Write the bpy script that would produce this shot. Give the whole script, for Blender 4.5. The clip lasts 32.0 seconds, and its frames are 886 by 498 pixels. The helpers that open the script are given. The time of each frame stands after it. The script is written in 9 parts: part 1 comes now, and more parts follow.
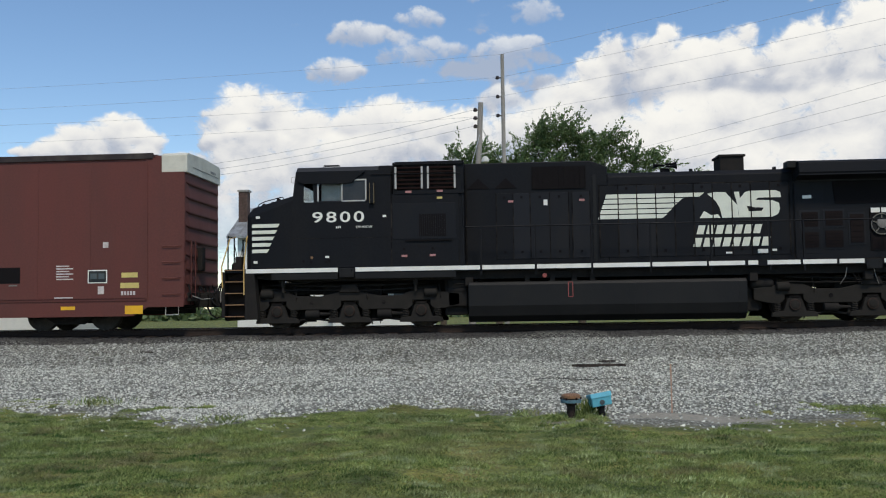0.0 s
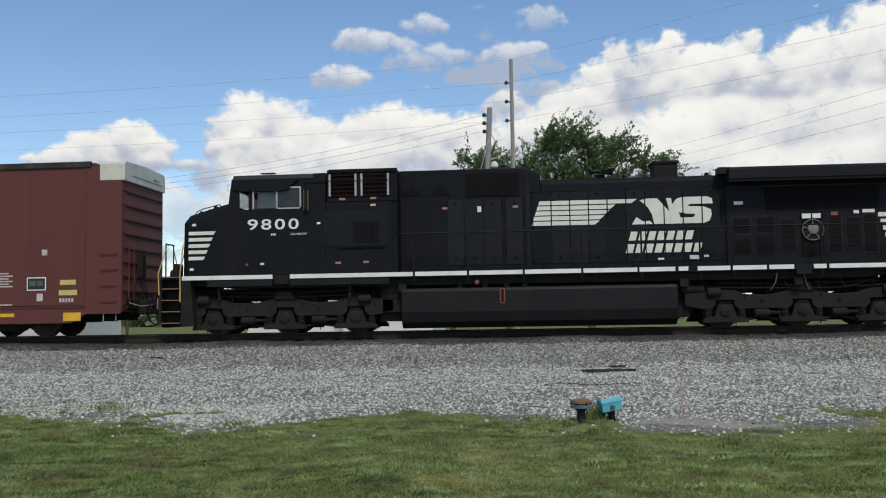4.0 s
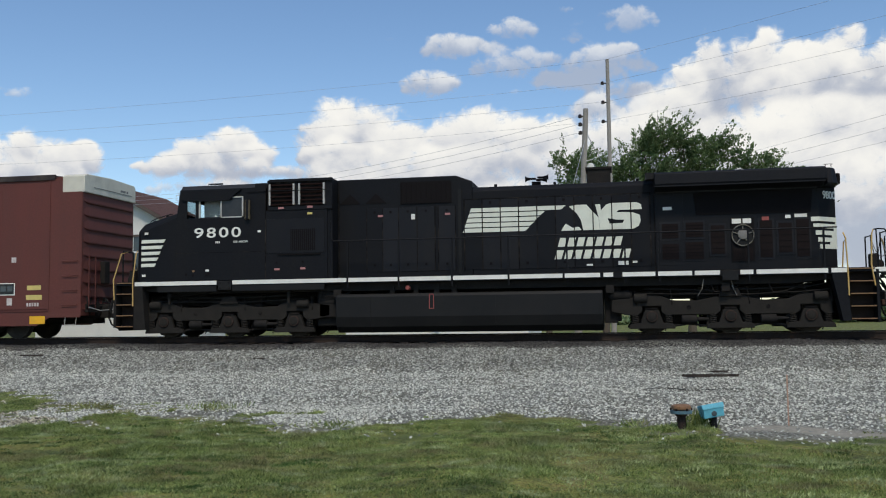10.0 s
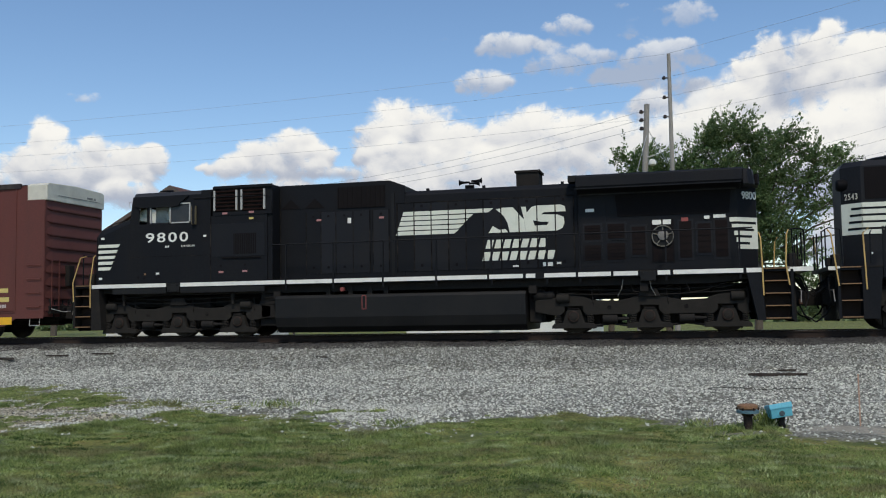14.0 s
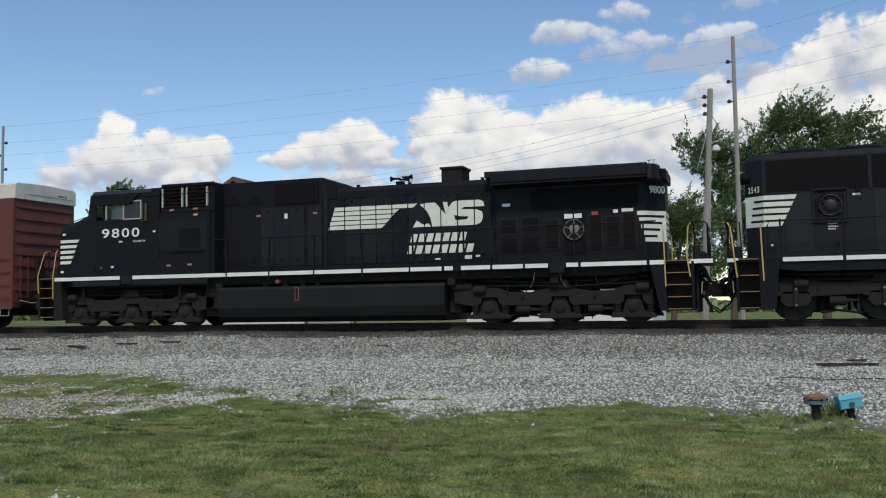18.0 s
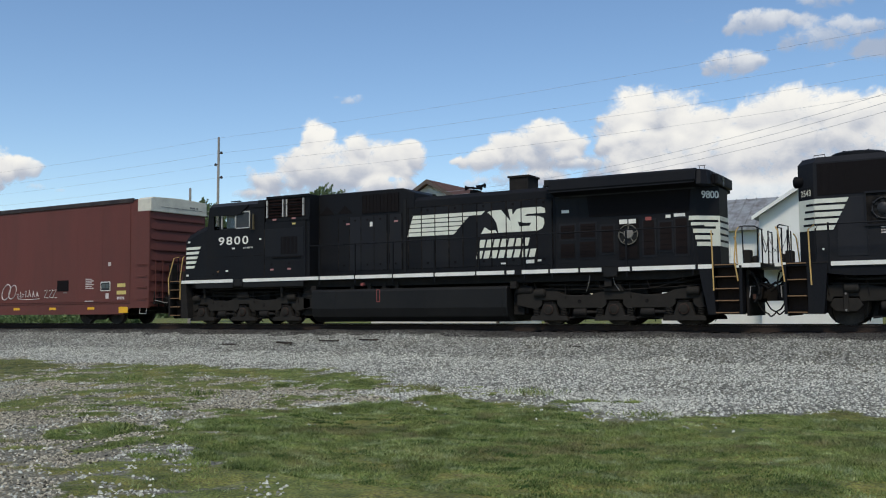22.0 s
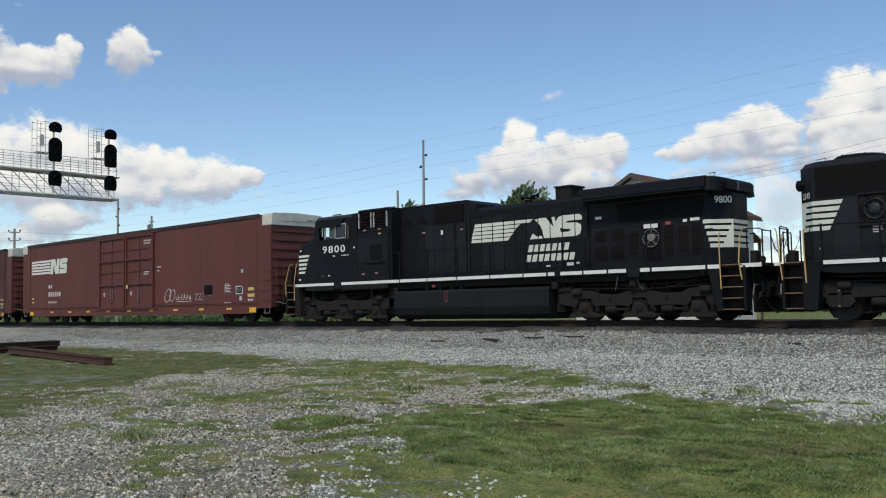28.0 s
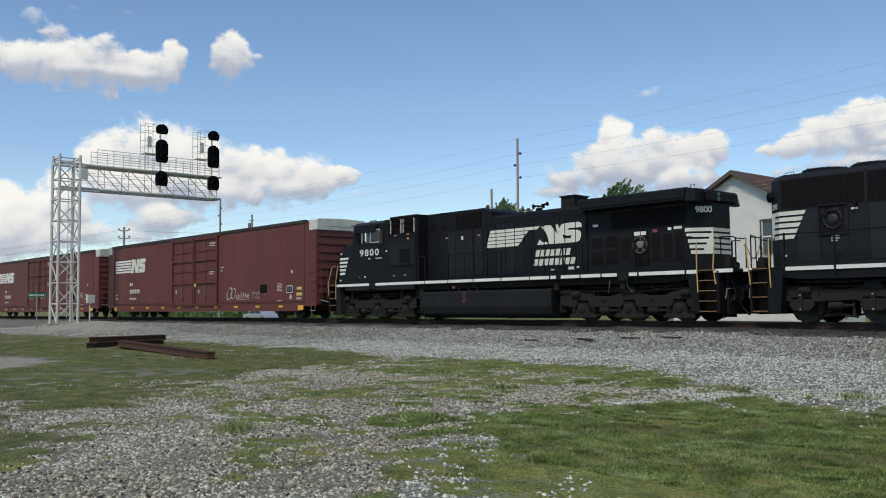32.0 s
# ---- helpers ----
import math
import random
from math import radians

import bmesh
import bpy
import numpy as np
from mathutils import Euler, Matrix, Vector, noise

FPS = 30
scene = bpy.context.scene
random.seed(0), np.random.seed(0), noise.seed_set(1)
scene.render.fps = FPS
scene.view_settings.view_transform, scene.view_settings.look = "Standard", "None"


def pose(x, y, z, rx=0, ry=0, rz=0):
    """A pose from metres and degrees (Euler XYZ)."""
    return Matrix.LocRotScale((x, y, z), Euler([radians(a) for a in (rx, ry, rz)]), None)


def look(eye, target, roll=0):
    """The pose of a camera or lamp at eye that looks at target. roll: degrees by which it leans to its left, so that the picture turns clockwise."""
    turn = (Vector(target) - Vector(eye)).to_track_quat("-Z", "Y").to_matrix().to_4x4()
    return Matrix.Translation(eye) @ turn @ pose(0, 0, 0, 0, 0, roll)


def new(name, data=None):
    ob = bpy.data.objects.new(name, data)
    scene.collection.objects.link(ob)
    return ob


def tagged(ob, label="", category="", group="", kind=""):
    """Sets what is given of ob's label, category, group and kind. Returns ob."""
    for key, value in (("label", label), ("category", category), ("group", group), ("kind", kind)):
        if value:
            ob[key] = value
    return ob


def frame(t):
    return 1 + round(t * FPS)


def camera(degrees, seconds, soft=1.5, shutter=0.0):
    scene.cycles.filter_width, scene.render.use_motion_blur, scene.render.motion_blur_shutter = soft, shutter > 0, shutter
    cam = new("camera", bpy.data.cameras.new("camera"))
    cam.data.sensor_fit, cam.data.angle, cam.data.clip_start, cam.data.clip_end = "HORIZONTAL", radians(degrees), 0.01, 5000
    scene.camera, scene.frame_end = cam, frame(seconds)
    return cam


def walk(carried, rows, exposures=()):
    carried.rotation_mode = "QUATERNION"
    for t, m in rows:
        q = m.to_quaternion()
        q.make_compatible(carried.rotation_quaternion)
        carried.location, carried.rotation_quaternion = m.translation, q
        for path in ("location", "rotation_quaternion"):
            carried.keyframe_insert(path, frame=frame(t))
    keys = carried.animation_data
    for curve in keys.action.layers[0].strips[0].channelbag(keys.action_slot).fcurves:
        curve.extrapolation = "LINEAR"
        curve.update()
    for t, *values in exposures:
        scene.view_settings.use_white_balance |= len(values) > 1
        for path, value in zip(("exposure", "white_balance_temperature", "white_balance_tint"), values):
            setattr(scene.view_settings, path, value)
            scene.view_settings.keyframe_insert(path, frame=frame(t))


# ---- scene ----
# x runs along the track, y away from the camera, z up from the rail top
EYE = (0.0, -26.7, 0.575)


def aim(yaw, pitch, lean):
    return Matrix.Translation(EYE) @ pose(0, 0, 0, 0, 0, yaw) @ pose(0, 0, 0, 90 + pitch) @ pose(0, 0, 0, 0, 0, lean)


# seconds, yaw, pitch, lean in degrees
PATH = [
    (0.0, 3.95, 3.55, -0.84), (0.5, 3.92, 3.57, -0.97), (1.0, 3.76, 3.68, -0.88), (1.5, 3.67, 3.86, -0.80), (2.0, 3.80, 4.01, -0.81),
    (2.5, 3.98, 3.96, -0.87), (3.0, 4.14, 3.80, -0.92), (3.5, 4.26, 3.85, -0.90), (5.5, 5.87, 3.94, -1.11), (6.0, 6.20, 3.77, -1.13),
    (6.5, 6.42, 3.74, -1.36), (7.0, 6.74, 3.73, -1.36), (7.5, 7.11, 3.74, -1.01), (8.0, 7.77, 3.86, -0.77), (8.5, 8.50, 3.96, -0.78),
    (9.0, 9.19, 4.11, -0.82), (9.5, 9.83, 4.22, -0.80), (10.0, 10.55, 4.15, -0.73), (10.5, 11.08, 4.13, -0.76), (11.0, 11.60, 4.13, -0.83),
    (11.5, 12.35, 4.05, -0.90), (12.0, 13.00, 4.06, -0.94), (12.5, 13.45, 4.17, -0.93), (13.0, 13.99, 4.17, -0.90), (13.5, 14.27, 4.10, -0.91),
    (15.5, 14.50, 4.17, -0.77), (16.0, 15.16, 3.94, -0.44), (16.5, 15.65, 3.67, -0.25), (17.0, 16.22, 3.60, -0.53), (17.5, 16.72, 3.56, -0.77),
    (18.0, 18.11, 3.47, -0.93), (18.5, 19.52, 3.60, -0.92), (19.0, 20.06, 3.65, -0.88), (19.5, 20.77, 3.66, -0.89), (20.0, 22.30, 3.63, -0.97),
    (20.5, 23.68, 3.60, -1.28), (21.0, 25.28, 3.61, -1.03), (21.5, 27.45, 3.60, -0.50), (22.0, 30.12, 3.64, -0.54), (22.5, 32.45, 3.85, -0.71),
    (23.0, 33.94, 3.91, -0.69), (23.5, 34.68, 3.90, -0.68), (24.0, 35.17, 4.00, -0.66), (24.5, 35.87, 4.09, -0.61), (25.0, 37.12, 4.07, -0.58),
    (25.5, 38.34, 4.05, -0.64), (27.5, 41.86, 3.63, -0.89), (28.0, 42.89, 3.62, -1.02), (28.5, 43.88, 3.62, -1.24), (29.0, 44.97, 3.57, -1.22),
    (29.5, 45.72, 3.56, -1.14), (30.0, 46.41, 3.52, -1.13), (30.5, 47.11, 3.53, -1.19), (31.0, 47.74, 3.55, -1.10), (31.5, 48.32, 3.64, -0.80),
    (32.0, 48.80, 3.61, -0.49),
]

cam = camera(51.9, 32.0, soft=1.1)
walk(cam, [(t, aim(a, b, c)) for t, a, b, c in PATH])

# ---- light ----
SUN_EL, SUN_AZ = 54.0, 162.0      # azimuth clockwise from +y
world = bpy.data.worlds.new("sky")
scene.world = world
world.use_nodes = True
wn = world.node_tree.nodes
sky = wn.new("ShaderNodeTexSky")
sky.sky_type = "NISHITA"
sky.sun_disc = False
sky.sun_elevation, sky.sun_rotation = radians(SUN_EL), radians(SUN_AZ)
sky.air_density, sky.dust_density, sky.ozone_density = 1.0, 0.1, 2.5
wn["Background"].inputs[1].default_value = 0.134
depth = wn.new("ShaderNodeHueSaturation")      # the clear, deep blue of the day
depth.inputs["Saturation"].default_value = 1.07
world.node_tree.links.new(sky.outputs[0], depth.inputs["Color"])
world.node_tree.links.new(depth.outputs[0], wn["Background"].inputs[0])
sun = new("sun", bpy.data.lights.new("sun", "SUN"))
sun.data.energy, sun.data.angle, sun.data.color = 2.4, radians(10), (1.0, 0.91, 0.78)
_d = Vector((math.sin(radians(SUN_AZ)) * math.cos(radians(SUN_EL)), math.cos(radians(SUN_AZ)) * math.cos(radians(SUN_EL)), math.sin(radians(SUN_EL))))
sun.matrix_world = look(_d * 50, (0, 0, 0))
scene.view_settings.exposure = 0.0


# ---- materials ----
def material(name, color, rough=0.6, metal=0.0, vary=0.25, scale=3.0, grime=0.3, grime_color=(0.12, 0.10, 0.08), bump=0.15, fine=60.0,
             per="", spread=0.0, coat=0.0, streak=0.0, spec=0.35):
    """A painted or raw surface with broad staining, fine grain and slight relief."""
    m = bpy.data.materials.new(name)
    m.use_nodes = True
    nt = m.node_tree
    n, ln = nt.nodes, nt.links
    bsdf = n["Principled BSDF"]
    tc = n.new("ShaderNodeTexCoord")
    big = n.new("ShaderNodeTexNoise")
    big.inputs["Scale"].default_value, big.inputs["Detail"].default_value, big.inputs["Roughness"].default_value = scale, 6, 0.62
    if streak:
        mp = n.new("ShaderNodeMapping")
        mp.inputs["Scale"].default_value = (1, 1, streak)
        ln.new(tc.outputs["Object"], mp.inputs[0])
        ln.new(mp.outputs[0], big.inputs["Vector"])
    else:
        ln.new(tc.outputs["Object"], big.inputs["Vector"])
    small = n.new("ShaderNodeTexNoise")
    small.inputs["Scale"].default_value, small.inputs["Detail"].default_value = fine, 3
    ln.new(tc.outputs["Object"], small.inputs["Vector"])
    ramp = n.new("ShaderNodeMapRange")
    ramp.inputs[1].default_value, ramp.inputs[2].default_value = 0.42, 0.72
    ramp.inputs[4].default_value = grime
    ln.new(big.outputs[0], ramp.inputs[0])
    mix = n.new("ShaderNodeMix")
    mix.data_type = "RGBA"
    mix.inputs[6].default_value, mix.inputs[7].default_value = (*color, 1), (*grime_color, 1)
    ln.new(ramp.outputs[0], mix.inputs[0])
    hsv = n.new("ShaderNodeHueSaturation")
    val = n.new("ShaderNodeMapRange")
    val.inputs[1].default_value, val.inputs[2].default_value = 0.3, 0.7
    val.inputs[3].default_value, val.inputs[4].default_value = 1 - vary, 1 + vary
    ln.new(small.outputs[0], val.inputs[0])
    last = val.outputs[0]
    if per:
        src = n.new("ShaderNodeNewGeometry" if per == "island" else "ShaderNodeObjectInfo").outputs["Random Per Island" if per == "island" else "Random"]
        rr = n.new("ShaderNodeMapRange")
        rr.inputs[3].default_value, rr.inputs[4].default_value = 1 - spread, 1 + spread
        ln.new(src, rr.inputs[0])
        mul = n.new("ShaderNodeMath")
        mul.operation = "MULTIPLY"
        ln.new(last, mul.inputs[0])
        ln.new(rr.outputs[0], mul.inputs[1])
        last = mul.outputs[0]
    ln.new(last, hsv.inputs["Value"])
    ln.new(mix.outputs[2], hsv.inputs["Color"])
    ln.new(hsv.outputs[0], bsdf.inputs["Base Color"])
    rg = n.new("ShaderNodeMapRange")
    rg.inputs[3].default_value, rg.inputs[4].default_value = max(0.05, rough - 0.12), min(1, rough + 0.15)
    ln.new(big.outputs[0], rg.inputs[0])
    ln.new(rg.outputs[0], bsdf.inputs["Roughness"])
    bsdf.inputs["Metallic"].default_value = metal
    bsdf.inputs["Specular IOR Level"].default_value = spec
    bsdf.inputs["Coat Weight"].default_value = coat
    if bump:
        bp = n.new("ShaderNodeBump")
        bp.inputs["Strength"].default_value, bp.inputs["Distance"].default_value = bump, 0.01
        ln.new(small.outputs[0], bp.inputs["Height"])
        ln.new(bp.outputs[0], bsdf.inputs["Normal"])
    return m


def glass(name, tint=(0.75, 0.85, 0.85)):
    m = bpy.data.materials.new(name)
    m.use_nodes = True
    n, ln = m.node_tree.nodes, m.node_tree.links
    b = n["Principled BSDF"]
    b.inputs["Base Color"].default_value = (*tint, 1)
    b.inputs["Roughness"].default_value = 0.03
    b.inputs["Transmission Weight"].default_value = 1.0
    b.inputs["IOR"].default_value = 1.1
    return m


M = {
    "black": material("black_paint", (0.0102, 0.0109, 0.0128), 0.52, vary=0.12, scale=1.2, grime=0.35, grime_color=(0.019, 0.0175, 0.016), bump=0.06, fine=25, streak=0.35, spec=0.09),
    "black2": material("black_paint_doors", (0.0145, 0.0152, 0.0176), 0.45, vary=0.12, scale=1.5, grime=0.4, grime_color=(0.023, 0.0215, 0.0195), bump=0.06, per="object", spread=0.26, streak=0.3, spec=0.09),
    "faded": material("faded_black_paint", (0.0142, 0.0148, 0.0173), 0.55, vary=0.12, scale=1.1, grime=0.4, grime_color=(0.030, 0.0285, 0.027), bump=0.06, fine=25, streak=0.35, spec=0.12),
    "faded2": material("faded_black_doors", (0.0172, 0.0178, 0.0205), 0.5, vary=0.12, scale=1.5, grime=0.4, grime_color=(0.033, 0.031, 0.029), bump=0.06, per="object", spread=0.16, streak=0.3, spec=0.12),
    "tank": material("tank_paint", (0.0098, 0.0097, 0.0096), 0.55, vary=0.15, scale=1.0, grime=0.5, grime_color=(0.020, 0.019, 0.017), bump=0.1, spec=0.2),
    "under": material("underframe_grime", (0.019, 0.0175, 0.016), 0.85, vary=0.3, scale=3, grime=0.5, grime_color=(0.036, 0.030, 0.025), bump=0.3, spec=0.1),
    "truck": material("truck_grime", (0.0225, 0.0205, 0.0178), 0.85, vary=0.3, scale=4, grime=0.6, grime_color=(0.034, 0.030, 0.0255), bump=0.3, spec=0.1),
    "axlerust": material("rusty_axle_cover", (0.040, 0.027, 0.022), 0.85, vary=0.3, scale=9, grime=0.5, grime_color=(0.035, 0.03, 0.025), bump=0.3, spec=0.1),
    "panel": material("black_panel", (0.023, 0.0235, 0.026), 0.5, vary=0.12, scale=1.5, grime=0.4, grime_color=(0.035, 0.033, 0.03), bump=0.06, spec=0.25, streak=0.3),
    "seam": material("dark_seam", (0.007, 0.007, 0.0075), 0.9, bump=0, spec=0.05),
    "mesh": material("dark_screen", (0.0115, 0.0102, 0.0106), 0.9, vary=0.3, fine=120, bump=0.2, spec=0.04, grime_color=(0.016, 0.014, 0.013)),
    "brownmesh": material("dusty_brown_screen", (0.0150, 0.0115, 0.0112), 0.9, vary=0.3, fine=120, bump=0.2, spec=0.04, grime_color=(0.021, 0.017, 0.016)),
    "rustslat": material("rusty_slat", (0.0125, 0.0066, 0.0058), 0.9, vary=0.3, grime=0.5, grime_color=(0.016, 0.010, 0.009), spec=0.04),
    "white": material("white_paint", (0.80, 0.785, 0.70), 0.6, vary=0.06, scale=2.5, grime=0.30, grime_color=(0.36, 0.35, 0.31), bump=0.05),
    "flag": material("flag_white", (0.70, 0.71, 0.59), 0.6, vary=0.06, scale=2.5, grime=0.3, grime_color=(0.42, 0.42, 0.34), bump=0.05),
    "stencil": material("faded_stencil", (0.60, 0.55, 0.51), 0.7, vary=0.1, scale=6, grime=0.6, grime_color=(0.24, 0.15, 0.13), bump=0.0),
    "cream": material("cream_paint", (0.64, 0.61, 0.50), 0.6, vary=0.06, scale=2.0, grime=0.5, grime_color=(0.34, 0.32, 0.26), bump=0.05),
    "yellow": material("yellow_rail", (0.58, 0.38, 0.13), 0.55, vary=0.12, grime=0.35, grime_color=(0.2, 0.12, 0.06), bump=0.1),
    "tread": material("tread_edge", (0.22, 0.125, 0.06), 0.7, vary=0.2, grime=0.5, grime_color=(0.1, 0.07, 0.04)),
    "red": material("red_mark", (0.30, 0.07, 0.06), 0.6, vary=0.1),
    "decal": material("faded_red_decal", (0.42, 0.19, 0.18), 0.6, vary=0.1),
    "alu": material("bare_aluminium", (0.47, 0.46, 0.42), 0.55, metal=0.1, vary=0.1),
    "steel": material("rail_head", (0.28, 0.26, 0.25), 0.35, metal=0.8, vary=0.15),
    "rust": material("rail_rust", (0.036, 0.027, 0.023), 0.85, vary=0.3, scale=4, grime=0.5, grime_color=(0.055, 0.040, 0.031), bump=0.3, spec=0.05),
    "oldrust": material("old_rail_rust", (0.085, 0.047, 0.036), 0.9, vary=0.3, scale=5, grime=0.5, grime_color=(0.05, 0.032, 0.027), bump=0.4, spec=0.1),
    "wheel": material("wheel_steel", (0.026, 0.022, 0.019), 0.8, metal=0.0, vary=0.25, grime=0.4),
    "rubber": material("rubber_hose", (0.012, 0.012, 0.012), 0.75, vary=0.2, spec=0.1, grime_color=(0.02, 0.018, 0.016)),
    "boxred": material("boxcar_paint", (0.126, 0.0355, 0.0262), 0.62, vary=0.08, scale=0.9, grime=0.55, grime_color=(0.085, 0.036, 0.029), bump=0.08, fine=20, streak=0.25, per="object", spread=0.045),
    "boxred2": material("boxcar_end_paint", (0.119, 0.0355, 0.027), 0.65, vary=0.1, scale=1.4, grime=0.4, grime_color=(0.10, 0.038, 0.030), bump=0.08, streak=0.3),
    "roofsteel": material("boxcar_roof", (0.024, 0.015, 0.014), 0.6, vary=0.15, grime=0.4),
    # for a sheet added in the cab to give the window its bright look
    "dusty": material("pale_window_sheet", (0.30, 0.33, 0.32), 0.4, vary=0.08, scale=2, grime=0.3, grime_color=(0.2, 0.2, 0.19), bump=0),
    "brassy": material("dull_brass", (0.16, 0.13, 0.07), 0.6, vary=0.2),
    "refl": material("reflective_yellow", (0.80, 0.43, 0.02), 0.5, vary=0.06, grime=0.15),
    "paleyellow": material("pale_yellow_label", (0.62, 0.50, 0.16), 0.55, vary=0.08, grime=0.2),
    "labelblack": material("label_black", (0.015, 0.02, 0.02), 0.6),
    "glass": glass("cab_glass", (0.92, 0.93, 0.91)),
    "smoked": glass("smoked_glass", (0.40, 0.43, 0.42)),
    "tinted": material("dirty_tinted_pane", (0.028, 0.030, 0.033), 0.12, vary=0.15, scale=2.5, grime=0.5, grime_color=(0.05, 0.048, 0.045), bump=0, spec=0.25),
    "wood": material("creosoted_wood", (0.036, 0.029, 0.025), 0.9, vary=0.35, scale=5, grime=0.4, bump=0.5, spec=0.1),
    "pole": material("weathered_pole", (0.33, 0.305, 0.265), 0.9, vary=0.2, scale=2.0, grime=0.4, grime_color=(0.15, 0.13, 0.11), bump=0.3, streak=0.15),
    "insul": material("brown_insulator", (0.05, 0.035, 0.03), 0.3, vary=0.1),
    "wire": material("cable_grey", (0.42, 0.44, 0.47), 0.6, vary=0.1, bump=0),
    "siding": material("white_siding", (0.70, 0.68, 0.61), 0.7, vary=0.06, scale=1.5, grime=0.25, grime_color=(0.42, 0.40, 0.36), bump=0.05),
    "siding2": material("old_white_siding", (0.80, 0.80, 0.74), 0.7, vary=0.07, scale=1.2, grime=0.25, grime_color=(0.56, 0.56, 0.52), bump=0.06),
    "shingle": material("brown_shingles", (0.125, 0.062, 0.048), 0.9, vary=0.3, scale=3, grime=0.4, grime_color=(0.08, 0.05, 0.045), bump=0.4, fine=12),
    "tin": material("tin_roof", (0.34, 0.355, 0.35), 0.55, metal=0.3, vary=0.14, scale=2.0, grime=0.95, grime_color=(0.13, 0.11, 0.098), bump=0.1, streak=0.22),
    "trim": material("dark_trim", (0.10, 0.075, 0.06), 0.7),
    "brick": material("chimney_brick", (0.10, 0.062, 0.048), 0.9, vary=0.3, fine=9, scale=4, bump=0.5),
    "pane": material("window_pane", (0.06, 0.08, 0.09), 0.08, vary=0.1, bump=0),
    "galv": material("galvanised_steel", (0.60, 0.58, 0.51), 0.5, metal=0.0, vary=0.08, scale=2, grime=0.25, grime_color=(0.38, 0.35, 0.29), bump=0.05),
    "signal": material("signal_black", (0.006, 0.006, 0.007), 0.6, vary=0.1, spec=0.06, grime=0.1, grime_color=(0.014, 0.014, 0.014)),
    "green": material("sign_green", (0.01, 0.22, 0.09), 0.5, vary=0.06, grime=0.1),
    "blue": material("blue_paint", (0.12, 0.42, 0.52), 0.5, vary=0.1, scale=8, grime=0.25, grime_color=(0.10, 0.25, 0.30)),
    "dullblue": material("faded_blue", (0.10, 0.19, 0.23), 0.7, vary=0.2, scale=14, grime=0.6, grime_color=(0.08, 0.07, 0.06)),
    "rustcap": material("rusty_lid", (0.23, 0.12, 0.06), 0.85, vary=0.3, scale=14, grime=0.5, bump=0.5),
    "concrete": material("pale_gravel_path", (0.33, 0.32, 0.29), 0.95, vary=0.25, scale=1.5, grime=0.4, grime_color=(0.24, 0.22, 0.19), bump=0.4),
    "lane": material("worn_asphalt", (0.13, 0.125, 0.115), 0.95, vary=0.25, scale=1.0, grime=0.4, grime_color=(0.09, 0.085, 0.08), bump=0.3),
    "carpaint": material("silver_car", (0.50, 0.52, 0.54), 0.3, metal=0.4, vary=0.03, coat=0.5, bump=0),
    "bark": material("bark", (0.10, 0.08, 0.06), 0.95, vary=0.3, bump=0.6),
    "stake": material("stake_wood", (0.42, 0.26, 0.18), 0.9, vary=0.2),
    "fanmetal": material("dull_brass_grey", (0.16, 0.152, 0.125), 0.6, vary=0.2, grime=0.5, grime_color=(0.06, 0.05, 0.04)),
    "engine": material("weathered_grey", (0.20, 0.19, 0.17), 0.6, vary=0.2),
}


